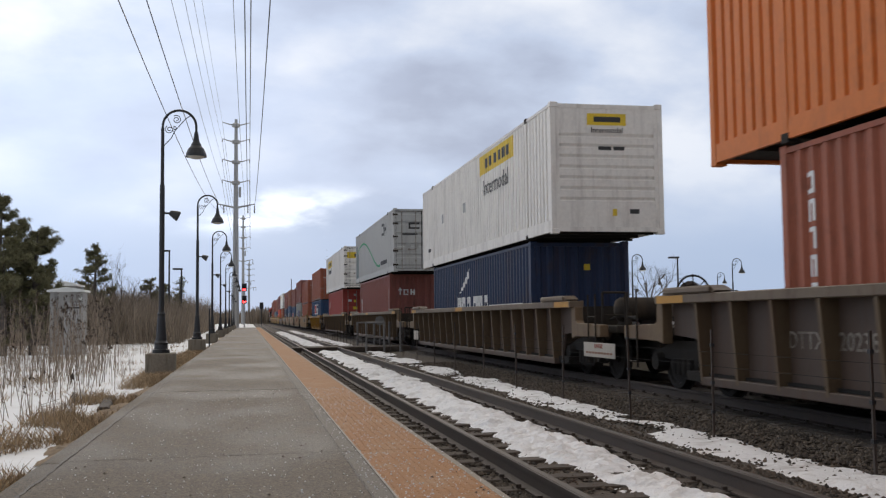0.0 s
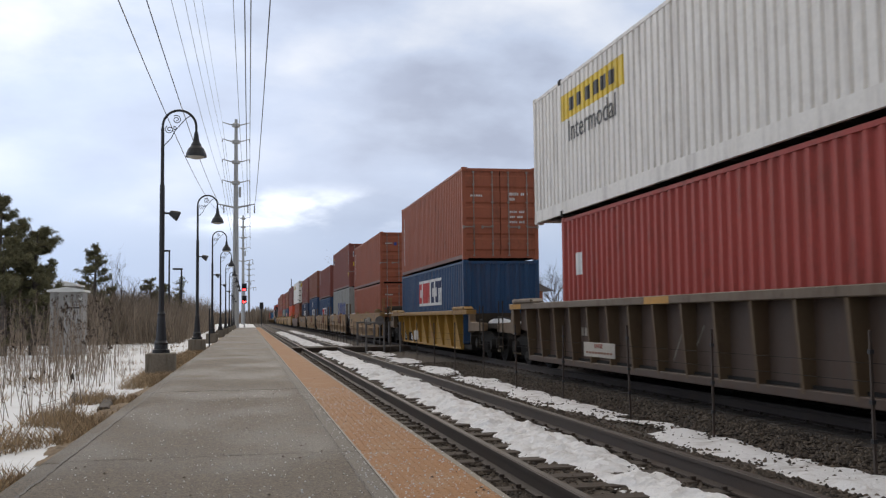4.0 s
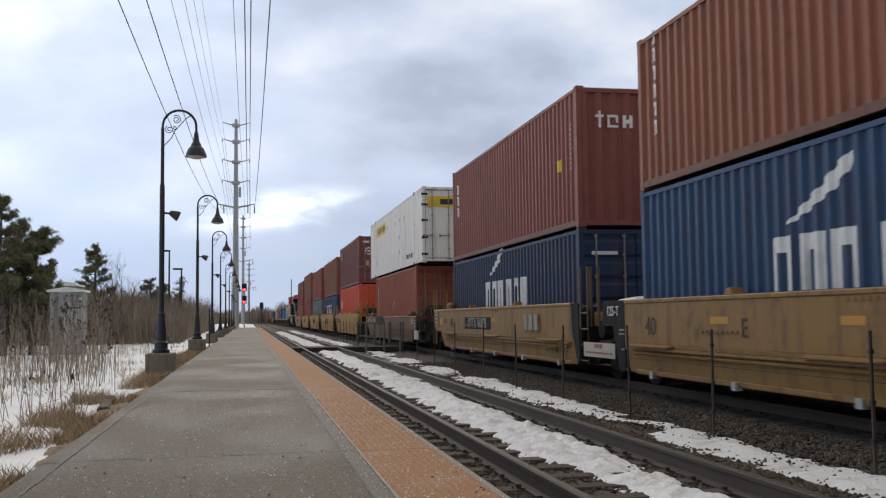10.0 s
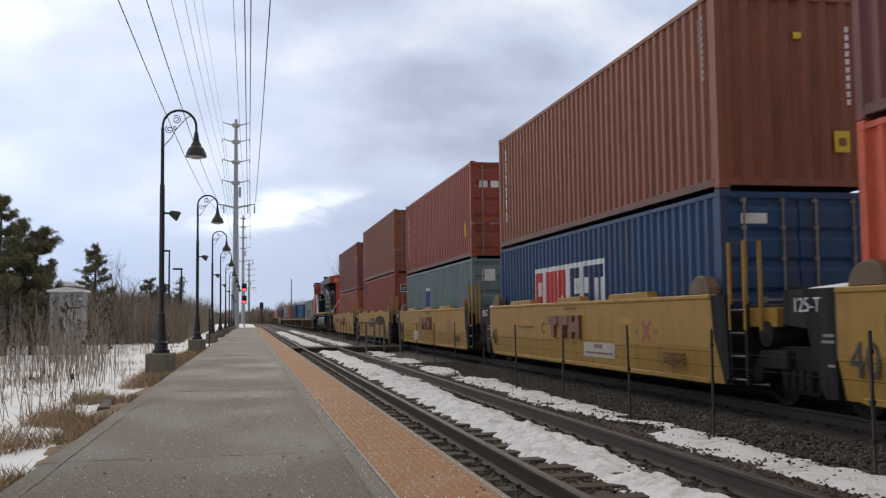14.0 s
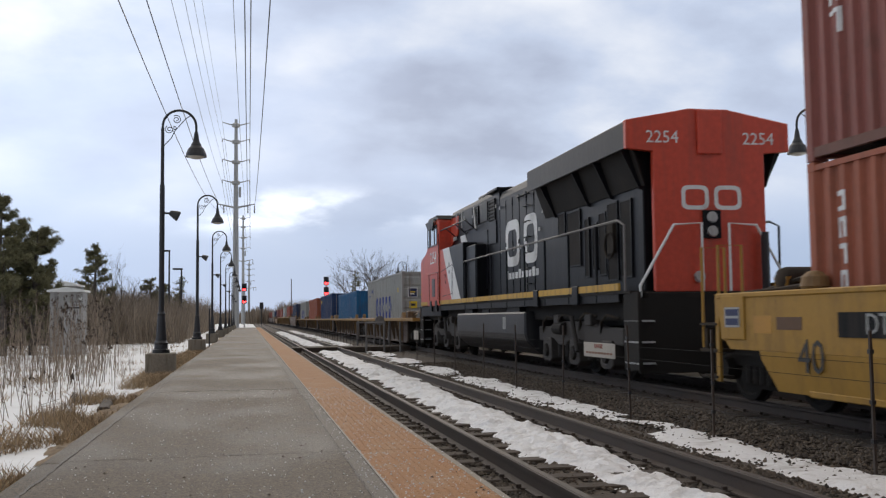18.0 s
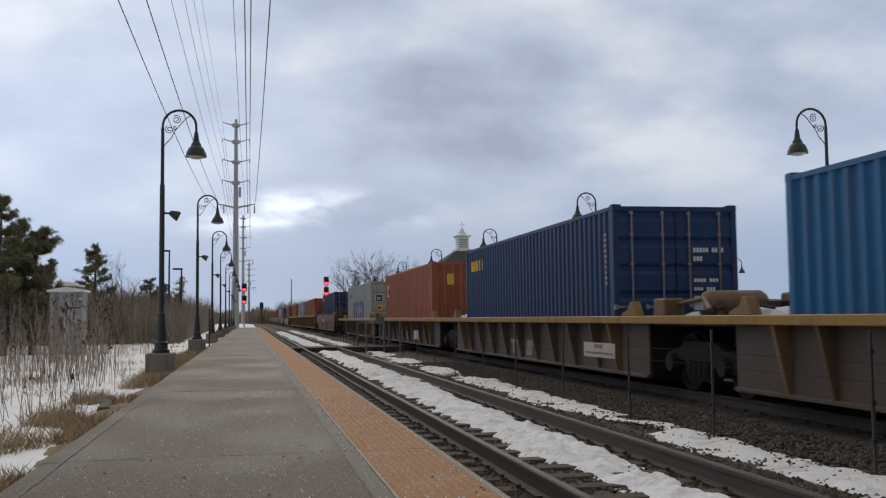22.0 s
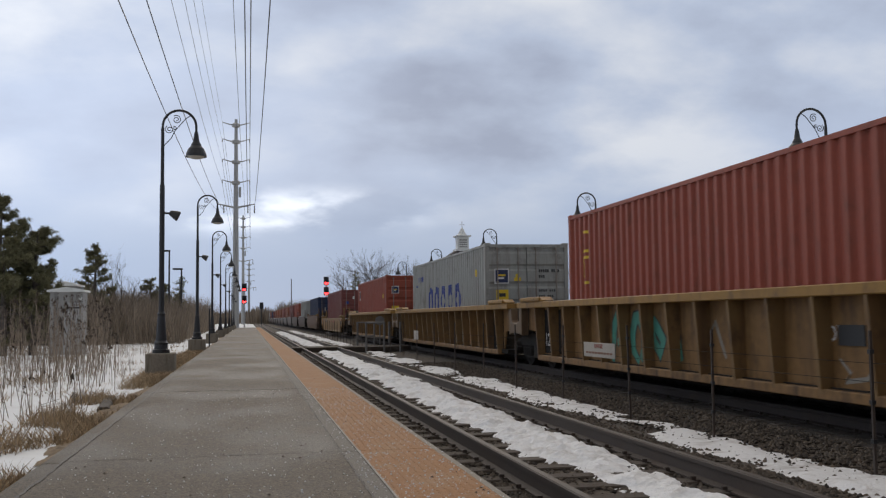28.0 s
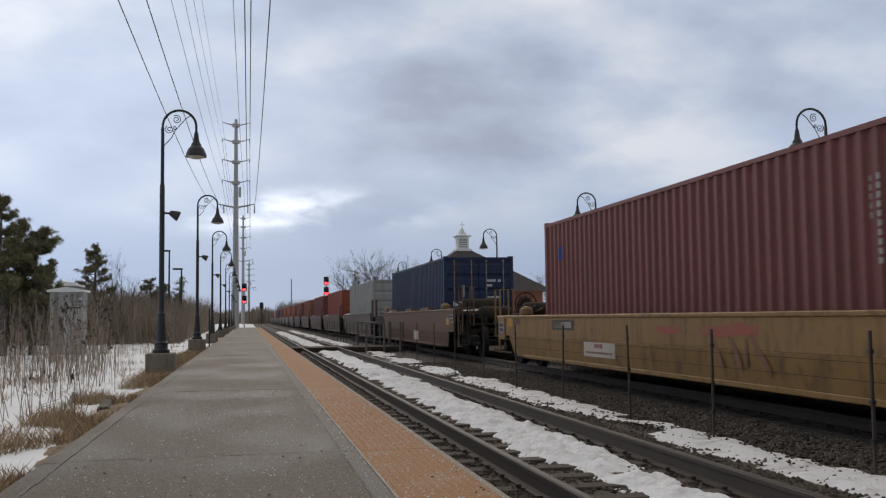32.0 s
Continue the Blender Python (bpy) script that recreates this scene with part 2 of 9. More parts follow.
def wet_slab_material():
    """Trodden concrete: brown-grey, with damp dark areas that shine a little, pale scuffs and fine grit."""
    m = bpy.data.materials.new("wet_concrete")
    m.use_nodes = True
    nt = m.node_tree
    N, L = nt.nodes.new, nt.links.new
    b = nt.nodes["Principled BSDF"]
    b.inputs["Specular IOR Level"].default_value = 0.22
    co = N("ShaderNodeTexCoord")

    def cloud(scale, detail, rough, squeeze):
        mp, n = N("ShaderNodeMapping"), N("ShaderNodeTexNoise")
        mp.inputs["Scale"].default_value = squeeze
        n.inputs["Scale"].default_value, n.inputs["Detail"].default_value, n.inputs["Roughness"].default_value = scale, detail, rough
        L(co.outputs["Object"], mp.inputs[0]); L(mp.outputs[0], n.inputs[0])
        return n.outputs[0]

    def mix(fac, a, c):
        q = N("ShaderNodeMix"); q.data_type = "RGBA"; q.clamp_factor = True
        L(fac, q.inputs[0])
        for k, v in ((6, a), (7, c)):
            if isinstance(v, tuple):
                q.inputs[k].default_value = (*v, 1)
            else:
                L(v, q.inputs[k])
        return q.outputs[2]

    def step(src, lo, hi, top=1.0):
        r = N("ShaderNodeMapRange"); r.interpolation_type = "SMOOTHSTEP"
        r.inputs[1].default_value, r.inputs[2].default_value, r.inputs[4].default_value = lo, hi, top
        L(src, r.inputs[0])
        return r.outputs[0]

    damp = step(cloud(0.55, 6, 0.6, (1, 0.6, 1)), 0.42, 0.62)
    scuff = step(cloud(2.2, 8, 0.7, (1, 0.5, 1)), 0.55, 0.75, 0.6)
    spots = step(cloud(13, 8, 0.8, (1, 1, 1)), 0.52, 0.62, 0.75)
    grit = step(cloud(48, 5, 0.8, (1, 1, 1)), 0.36, 0.66)
    tone = mix(damp, (0.094, 0.073, 0.05), (0.056, 0.051, 0.043))
    tone = mix(scuff, tone, (0.11, 0.094, 0.076))
    tone = mix(spots, tone, (0.045, 0.037, 0.03))
    fine = N("ShaderNodeMix"); fine.data_type = "RGBA"; fine.blend_type = "OVERLAY"; fine.inputs[0].default_value = 0.85
    gray = N("ShaderNodeCombineColor")
    for i in range(3):
        L(grit, gray.inputs[i])
    L(tone, fine.inputs[6]); L(gray.outputs[0], fine.inputs[7])
    L(fine.outputs[2], b.inputs["Base Color"])
    r = N("ShaderNodeMapRange")
    r.inputs[3].default_value, r.inputs[4].default_value = 0.68, 0.55
    L(damp, r.inputs[0]); L(r.outputs[0], b.inputs["Roughness"])
    bp = N("ShaderNodeBump"); bp.inputs["Strength"].default_value, bp.inputs["Distance"].default_value = 0.25, 0.01
    L(grit, bp.inputs["Height"]); L(bp.outputs[0], b.inputs["Normal"])
    return m


CONCRETE = wet_slab_material()
CONCRETE_DRY = material("dry_concrete", (0.25, 0.225, 0.185), rough=0.8, vary=0.2, grain=30, stain=1.5, dirt=(0.2, 0.17, 0.13), dirt_amount=0.3, bump=0.3)
PEDESTAL = material("mossy_concrete", (0.22, 0.188, 0.145), rough=0.85, vary=0.3, grain=24, stain=2.2, dirt=(0.075, 0.06, 0.04), dirt_amount=0.45, streak=True, bump=0.5)
CURB = material("grey_curb_concrete", (0.115, 0.10, 0.083), rough=0.65, vary=0.35, grain=60, stain=1.1, dirt=(0.085, 0.078, 0.07), dirt_amount=0.4, bump=0.5, spec=0.25)
TACTILE = material("tactile_terracotta", (0.315, 0.158, 0.069), rough=0.7, vary=0.38, grain=42, stain=2.4, dirt=(0.35, 0.225, 0.135), dirt_amount=0.45, bump=0.5, spec=0.12)
BALLAST = material("ballast_bed", (0.072, 0.054, 0.039), rough=0.9, vary=0.7, grain=22, stain=1.3, dirt=(0.045, 0.04, 0.035), dirt_amount=0.4, bump=1.0)
# ballast under the train: the shade below the cars is put into its colour
BALLAST_SHADED = material("oily_ballast_bed", (0.055, 0.044, 0.035), rough=0.9, vary=0.6, grain=22, stain=1.6, dirt=(0.02, 0.016, 0.013), dirt_amount=0.4, bump=1.0)
STONE = material("ballast_stone", (0.084, 0.065, 0.048), rough=0.85, vary=0.65, grain=40, dirt=(0.07, 0.06, 0.05), dirt_amount=0.3, island=True)
SNOW = material("old_snow", (0.77, 0.77, 0.775), rough=0.8, vary=0.12, grain=28, stain=3.2, dirt=(0.42, 0.39, 0.37), dirt_amount=0.36, bump=1.0)
RAIL_TOP = material("worn_rail_steel", (0.055, 0.045, 0.038), rough=0.6, metal=0.0, spec=0.3, dirt=(0.08, 0.055, 0.04), dirt_amount=0.3)
RAIL = material("rusty_rail_steel", (0.048, 0.034, 0.026), rough=0.7, dirt=(0.06, 0.035, 0.022), dirt_amount=0.3)
TIE = material("creosoted_timber", (0.045, 0.031, 0.021), rough=0.85, vary=0.4, grain=18, dirt=(0.1, 0.085, 0.07), dirt_amount=0.3, bump=0.5)
GRASS = material("dead_grass", (0.34, 0.245, 0.145), rough=0.9, vary=0.5, island=True, dirt_amount=0.1, bump=0)
REED = material("dead_reed", (0.25, 0.195, 0.145), rough=0.9, vary=0.45, island=True, dirt_amount=0.1, bump=0)
REED_HEAD = material("dark_seed_head", (0.07, 0.052, 0.04), rough=0.95, vary=0.4, island=True, dirt_amount=0.1, bump=0)
BRUSH = material("winter_brush", (0.275, 0.222, 0.168), rough=0.95, vary=0.4, island=True, dirt_amount=0.1, bump=0)
BARK = material("grey_bark", (0.10, 0.085, 0.075), rough=0.9, vary=0.3, grain=25, bump=0.5)
PINE = material("pine_needles", (0.17, 0.16, 0.08), rough=0.8, vary=0.5, island=True, dirt_amount=0.1, bump=0)
FIELD = material("snowy_field", (0.82, 0.825, 0.83), rough=0.85, vary=0.1, grain=5, stain=0.5, dirt=(0.40, 0.36, 0.31), dirt_amount=0.14, bump=0.4)
CANVAS = material("hut_grey_panel", (0.30, 0.295, 0.28), rough=0.6, dirt_amount=0.2, streak=True)
ROOF_DARK = material("dark_shingle", (0.06, 0.05, 0.05), rough=0.9, vary=0.4, grain=8, dirt_amount=0.3)
TRIM_WHITE = material("white_trim_paint", (0.72, 0.73, 0.70), rough=0.5, dirt_amount=0.12)
SOIL = material("wet_soil_and_thatch", (0.26, 0.19, 0.12), rough=0.95, vary=0.5, grain=26, stain=2.0, dirt=(0.05, 0.04, 0.03), dirt_amount=0.4, bump=1.0)
SPRAY_TEAL = material("sprayed_teal", (0.07, 0.27, 0.2), rough=0.6, vary=0.3, dirt_amount=0.35, dirt=(0.10, 0.07, 0.04), stain=3)
SPRAY_PALE = material("sprayed_grey", (0.27, 0.25, 0.21), rough=0.7, vary=0.3, dirt_amount=0.4, dirt=(0.10, 0.07, 0.04), stain=3)
SPRAY_PEACH = material("sprayed_peach", (0.34, 0.17, 0.075), rough=0.7, vary=0.35, dirt_amount=0.5, dirt=(0.16, 0.09, 0.04), stain=3)
SPRAY_RED = material("sprayed_red", (0.32, 0.07, 0.04), rough=0.6, vary=0.3, dirt_amount=0.5, dirt=(0.2, 0.1, 0.04), stain=4)
PANEL_BLACK = material("black_stencil_panel", (0.014, 0.014, 0.015), rough=0.75, spec=0.15, vary=0.3, dirt=(0.06, 0.05, 0.04), dirt_amount=0.3, streak=True)
PATCH = material("faded_orange_patch", (0.46, 0.23, 0.035), rough=0.6, vary=0.2, dirt_amount=0.2)
SALT = material("salt_stain", (0.36, 0.33, 0.29), rough=0.8, vary=0.5, grain=25, stain=3.0, dirt=(0.12, 0.10, 0.08), dirt_amount=0.5)
ROD = material("dull_rod_steel", (0.27, 0.235, 0.205), rough=0.55, metal=0.2, dirt=(0.12, 0.07, 0.045), dirt_amount=0.35, streak=True)
STENCIL = material("worn_stencil_paint", (0.19, 0.11, 0.035), rough=0.6, vary=0.3, dirt=(0.30, 0.17, 0.035), dirt_amount=0.5, stain=5)
SIGN_RED = material("faded_red_lettering", (0.30, 0.10, 0.075), rough=0.7, vary=0.3, dirt=(0.35, 0.3, 0.25), dirt_amount=0.4, stain=6)
SIGN_CREAM = material("weathered_sign", (0.40, 0.36, 0.30), rough=0.6, dirt_amount=0.25)
GATE = material("dull_grey_steel", (0.16, 0.15, 0.14), rough=0.6, dirt=(0.08, 0.06, 0.05), dirt_amount=0.3)
WET_GRIT = material("wet_grit", (0.028, 0.023, 0.018), rough=0.6, vary=0.5, grain=60, dirt=(0.08, 0.065, 0.05), dirt_amount=0.5, stain=9, bump=0.6)
RED_LIGHT = glowing("red_signal_light", (1.0, 0.026, 0.028), 10.0)

# ---------------------------------------------------------------- mesh helpers


class Shape:
    """Gathers the faces of one mesh."""

    def __init__(self):
        self.v, self.f = [], []

    def hexa(self, pts):
        k = len(self.v)
        self.v += [tuple(q) for q in pts]
        self.f += [tuple(k + i for i in q) for q in ((0, 3, 2, 1), (4, 5, 6, 7), (0, 1, 5, 4), (1, 2, 6, 5), (2, 3, 7, 6), (3, 0, 4, 7))]
        return self

    def box(self, x0, x1, y0, y1, z0, z1):
        return self.hexa([(x0, y0, z0), (x1, y0, z0), (x1, y1, z0), (x0, y1, z0), (x0, y0, z1), (x1, y0, z1), (x1, y1, z1), (x0, y1, z1)])

    def prism(self, outline, a0, a1, axis="y"):
        """A closed outline pushed along an axis. The outline's pairs are (x, z) for y, (y, z) for x and (x, y) for z."""
        put = {"y": lambda p, a: (p[0], a, p[1]), "x": lambda p, a: (a, p[0], p[1]), "z": lambda p, a: (p[0], p[1], a)}[axis]
        k, n = len(self.v), len(outline)
        self.v += [put(q, a0) for q in outline] + [put(q, a1) for q in outline]
        self.f += [tuple(range(k + n - 1, k - 1, -1)), tuple(range(k + n, k + 2 * n))]
        self.f += [(k + i, k + (i + 1) % n, k + n + (i + 1) % n, k + n + i) for i in range(n)]
        return self

    def tube(self, path, r, n=8):
        path = [Vector(q) for q in path]
        rs = r if isinstance(r, (list, tuple)) else [r] * len(path)
        k0 = len(self.v)
        side = None
        for i, q in enumerate(path):
            d = (path[min(i + 1, len(path) - 1)] - path[max(i - 1, 0)]).normalized()
            if side is None or abs(side.dot(d)) > 0.95:
                side = d.orthogonal().normalized()
            side = (side - d * side.dot(d)).normalized()
            up = d.cross(side)
            for j in range(n):
                a = 2 * math.pi * j / n
                self.v.append(tuple(q + rs[i] * (math.cos(a) * side + math.sin(a) * up)))
        for i in range(len(path) - 1):
            for j in range(n):
                a, b = k0 + i * n + j, k0 + i * n + (j + 1) % n
                self.f.append((a, b, b + n, a + n))
        self.f += [tuple(range(k0 + n - 1, k0 - 1, -1)), tuple(range(len(self.v) - n, len(self.v)))]
        return self

    def lathe(self, profile, n=16, at=(0, 0, 0), axis="z"):
        k0 = len(self.v)
        for r, h in profile:
            for j in range(n):
                a = 2 * math.pi * j / n
                c, s = r * math.cos(a), r * math.sin(a)
                q = (c, s, h) if axis == "z" else (h, c, s)
                self.v.append((q[0] + at[0], q[1] + at[1], q[2] + at[2]))
        for i in range(len(profile) - 1):
            for j in range(n):
                a, b = k0 + i * n + j, k0 + i * n + (j + 1) % n
                self.f.append((a, b, b + n, a + n))
        self.f += [tuple(range(k0 + n - 1, k0 - 1, -1)), tuple(range(len(self.v) - n, len(self.v)))]
        return self

    def mesh(self, name, mat=None, bevel=0.0, smooth=False, tidy=True):
        me = bpy.data.meshes.new(name)
        me.from_pydata(self.v, [], self.f)
        if tidy or bevel:
            bm = bmesh.new()
            bm.from_mesh(me)
            bmesh.ops.recalc_face_normals(bm, faces=bm.faces)
            if bevel:
                bmesh.ops.bevel(bm, geom=[e for e in bm.edges if len(e.link_faces) == 2 and e.calc_face_angle(0) > 0.5], offset=bevel, segments=1, affect="EDGES")
            bm.to_mesh(me)
            bm.free()
        if smooth:
            for q in me.polygons:
                q.use_smooth = True
        if mat:
            me.materials.append(mat)
        return me


def part(name, shape, mat, parent=None, label="", at=None, bevel=0.0, smooth=False):
    """One mesh object under a thing or a part. shape: a Shape or a ready mesh."""
    me = shape if isinstance(shape, bpy.types.Mesh) else shape.mesh(name, mat, bevel, smooth)
    ob = new(name, me)
    if parent is not None:
        ob.parent = parent
    if at is not None:
        ob.matrix_basis = at if isinstance(at, Matrix) else Matrix.Translation(at)
    if label:
        ob["label"] = label
    return ob


def thing(name, label, category, group="", at=(0, 0, 0), kind=""):
    ob = tagged(new(name), label, category, group, kind)
    ob.empty_display_size = 0.3
    ob.matrix_basis = at if isinstance(at, Matrix) else Matrix.Translation(at)
    return ob


_cache = {}


def shared(key, make, mat, bevel=0.0, smooth=False):
    """One mesh for all alike parts in one material."""
    k = (key, mat.name)
    if k not in _cache:
        _cache[k] = make().mesh(str(key[0]) if isinstance(key, tuple) else key, mat, bevel, smooth)
    return _cache[k]


def letters(text, size, mat, depth=0.003):
    """A flat mesh of the built-in font, standing in the x-z plane and read from -y, centred on its origin."""
    cu = bpy.data.curves.new("lettering", "FONT")
    cu.body, cu.size, cu.extrude, cu.align_x, cu.align_y = text, size, depth, "CENTER", "CENTER"
    cu.resolution_u = 2
    ob = bpy.data.objects.new("lettering", cu)
    scene.collection.objects.link(ob)
    me = bpy.data.meshes.new_from_object(ob.evaluated_get(bpy.context.evaluated_depsgraph_get()))
    bpy.data.objects.remove(ob)
    me.transform(Matrix.Rotation(radians(90), 4, "X"))
    me.materials.clear()
    me.materials.append(mat)
    return me


SIDE = Matrix.Rotation(radians(-90), 4, "Z")  # turns lettering to read from -x
RIDERS = []                                    # (thing, place at the start along the track, height)


def rides(ob, start, z):
    RIDERS.append((ob, start, z))
    ob.matrix_basis = pose(TRAIN_X, start, z)
    return ob
# ---------------------------------------------------------------- ground, tracks, platform
def setting(name, shape, mat, label, category, kind="structure", bevel=0.0, smooth=False, at=None):
    ob = part(name, shape, mat, bevel=bevel, smooth=smooth, at=at)
    return tagged(ob, label, category, kind=kind)


def ground_sheet():
    s = Shape()
    xs = [-2500, -600, -200, -90, -50, -30, -20, -14, -10, -7, -5, -3.5, -2.4, -1.7, 1.4, 1.8, 13, 14, 30, 60, 200, 600, 2500]
    ys = [-400, -60, -20, 0] + [3 * i for i in range(1, 30)] + [95, 110, 130, 160, 200, 300, 500, 900, 1600, 3500]
    for y in ys:
        for x in xs:
            z = GROUND_Z - 0.25
            if x < -1.5:
                z = GROUND_Z + 0.10 * noise.noise((x * 0.3, y * 0.3, 0)) - 0.05 * min(1, (-x - 1.5) / 6)
            s.v.append((x, y, z))
    n = len(xs)
    for j in range(len(ys) - 1):
        for i in range(n - 1):
            k = j * n + i
            s.f.append((k, k + 1, k + n + 1, k + n))
    return s


setting("ground", ground_sheet(), FIELD, "snow-patched winter ground with dead grass", "ground", smooth=True)
setting("ballast_bed", Shape().prism([(1.35, -0.6), (1.5, -0.19), (4.6, -0.19), (5.2, -0.24), (6.0, -0.2), (9.5, -0.22), (11.0, -0.6)], -30, 420, "y"), BALLAST, "grey-brown ballast bed under both tracks", "ballast")
# strip added in darker ballast colour, standing in for shade beneath the cars
setting("oily_ballast", Shape().prism([(6.15, -0.4), (6.35, -0.185), (6.6, -0.17), (9.3, -0.17), (9.6, -0.4)], -30, 420, "y"), BALLAST_SHADED, "dark oily ballast under the train", "ballast")

# platform: slabs, curb, tactile strip
platform = thing("platform", "wet concrete station platform beside the track", "platform", kind="structure")
joints = [-12] + [-6.6 + 7.3 * i for i in range(20)]
for a, b in zip(joints, joints[1:]):
    part("slab", Shape().box(-1.36, 0.719, a + 0.004, b - 0.004, -0.4, PLATFORM_Z + random.uniform(-0.003, 0.003)), CONCRETE, platform, bevel=0.003)
    part("edge_slab", Shape().box(-1.54, -1.372, a + 0.006, b - 0.006, -0.4, PLATFORM_Z - 0.012), CONCRETE, platform, bevel=0.012)
    part("curb_slab", Shape().box(0.724, 0.857, a + 0.003, b - 0.003, -0.4, PLATFORM_Z - 0.002), CURB, platform, bevel=0.01)
    part("tactile_slab", Shape().box(0.862, 1.46, a + 0.003, b - 0.003, -0.1, PLATFORM_Z), TACTILE, platform, bevel=0.004)
part("platform_edge", Shape().box(1.465, 1.53, -12, 136, -0.5, PLATFORM_Z - 0.012), CONCRETE_DRY, platform, "pale salt-stained nosing", bevel=0.01)
part("joint_filler", Shape().box(0.853, 0.868, -12, 136, 0.1, PLATFORM_Z + 0.003), SALT, platform, "pale salt-stained joint")
part("joint_filler", Shape().box(0.7192, 0.7238, -12, 136, -0.2, PLATFORM_Z - 0.012), SOIL, platform, "dark open joint")


def crumbled_edge(start, end, wide, seed, across=False):
    """A ragged strip of broken concrete and grit along a joint."""
    r, q, a, k = random.Random(seed), Shape(), start, 0
    while a < end:
        c = 0.012 * noise.noise((a * 1.7, seed, 0)) + 0.008 * noise.noise((a * 9, seed, 3))
        lo, hi = c - wide * r.uniform(0.15, 1.0), c + wide * r.uniform(0.15, 1.0)
        q.v += [(a, lo, 0), (a, hi, 0)] if across else [(lo, a, 0), (hi, a, 0)]
        if k:
            q.f.append((k - 2, k, k + 1, k - 1) if across else (k - 2, k - 1, k + 1, k))
        k += 2
        a += r.uniform(0.02, 0.09)
    return q


part("crumbled_joint", crumbled_edge(3.5, 60, 0.013, 1), WET_GRIT, platform, "dark crumbled joint", at=(0.7215, 0, PLATFORM_Z + 0.0045))
part("crumbled_joint", crumbled_edge(3.5, 60, 0.02, 2), WET_GRIT, platform, "dark crumbled joint", at=(-1.366, 0, PLATFORM_Z + 0.0045))
for j in joints:
    if 5 < j < 60:
        part("crumbled_joint", crumbled_edge(-1.36, 0.72, 0.012, 10 + j, True), WET_GRIT, platform, "dark crumbled joint", at=(0, j, PLATFORM_Z + 0.0045))


def rail_outline(x):
    return [(x - 0.07, -0.175), (x + 0.07, -0.175), (x + 0.07, -0.16), (x + 0.012, -0.14), (x + 0.01, -0.045), (x + 0.036, -0.035), (x + 0.036, -0.006), (x + 0.028, 0.0), (x - 0.028, 0.0), (x - 0.036, -0.006), (x - 0.036, -0.035), (x - 0.01, -0.045), (x - 0.012, -0.14), (x - 0.07, -0.16)]


def track(x, label, first, last):
    t = thing("railway_track", label, "railway track", kind="structure", at=(x, 0, 0))
    for sx in (-0.7525, 0.7525):
        r = part("rail", Shape().prism(rail_outline(sx), -30, 420, "y"), RAIL, t)
        part("rail_head", Shape().box(sx - 0.027, sx + 0.027, -30, 420, -0.004, 0.003), RAIL_TOP, r, "polished running surface")
    tie = shared("tie", lambda: Shape().box(-1.3, 1.3, -0.11, 0.11, -0.4, -0.163), TIE, 0.012)
    plate = shared("tie_plate", lambda: Shape().box(-0.1, 0.1, -0.09, 0.09, -0.165, -0.15).box(-0.13, -0.09, -0.05, -0.02, -0.155, -0.125).box(0.09, 0.13, 0.02, 0.05, -0.155, -0.125), RAIL)
    y = first
    while y < last:
        o = part("tie", tie, TIE, t, at=pose(random.uniform(-0.03, 0.03), y, random.uniform(-0.008, 0.004), 0, 0, random.uniform(-1, 1)))
        if y < 40:
            for sx in (-0.7525, 0.7525):
                part("tie_plate", plate, RAIL, o, at=(sx, 0, 0))
        y += 0.53 + random.uniform(-0.02, 0.02)
    behind = random.Random(8)
    for i in range(1, 50):
        part("tie", tie, TIE, t, at=pose(behind.uniform(-0.03, 0.03), first - 0.53 * i, behind.uniform(-0.008, 0.004), 0, 0, behind.uniform(-1, 1)))
    return t


track(NEAR_X, "empty track with dark ties and old snow", 2.0, 110)
track(TRAIN_X, "track under the container train", 2.0, 60)
# ---------------------------------------------------------------- containers
LONG = 12.46
KINDS = {"40": (LONG, 2.438, 2.591), "40h": (LONG, 2.438, 2.896), "53": (16.154, 2.59, 2.896), "53p": (16.154, 2.59, 2.896)}


def ribs_of(kind):
    """Pitch and the four widths of a corrugation: outer flat, slope, inner flat, slope; and its depth."""
    if kind == "53":
        return 0.255, (0.158, 0.016, 0.062, 0.019), 0.04
    if kind == "53p":
        return 1.19, (1.13, 0.012, 0.036, 0.012), 0.02
    return 0.2780, (0.086, 0.044, 0.104, 0.044), 0.05


def profile(kind, length):
    """Breaks (y, depth) of a corrugated wall from 0 to length."""
    pitch, widths, depth = ribs_of(kind)
    margin = 0.16 if kind == "53p" else 0.02
    n = int((length - 2 * margin) / pitch)
    fit = (length - 2 * margin) / (n * pitch)
    out, y = [(0.0, 0.0)], margin
    for _ in range(n):
        a, b, c, d = (w * fit for w in widths)
        y += a
        out.append((y, 0.0)); y += b
        out.append((y, depth)); y += c
        out.append((y, depth)); y += d
        out.append((y, 0.0))
    out.append((length, 0.0))
    return out


def depth_at(prof, y):
    for (y0, d0), (y1, d1) in zip(prof, prof[1:]):
        if y0 <= y <= y1:
            return d0 + (d1 - d0) * (y - y0) / max(1e-6, y1 - y0)
    return 0.0


def sheet(prof, y0, y1, z0, z1, lift=0.0):
    """A folded sheet that follows a corrugation, its outside towards -x and its front at x = 0."""
    ys = [y0] + [y for y, _ in prof if y0 + 1e-4 < y < y1 - 1e-4] + [y1]
    s = Shape()
    for i, y in enumerate(ys):
        d = depth_at(prof, y) - lift
        s.v += [(d, y, z0), (d, y, z1)]
        if i:
            k = 2 * (i - 1)
            s.f.append((k, k + 2, k + 3, k + 1))
    return s


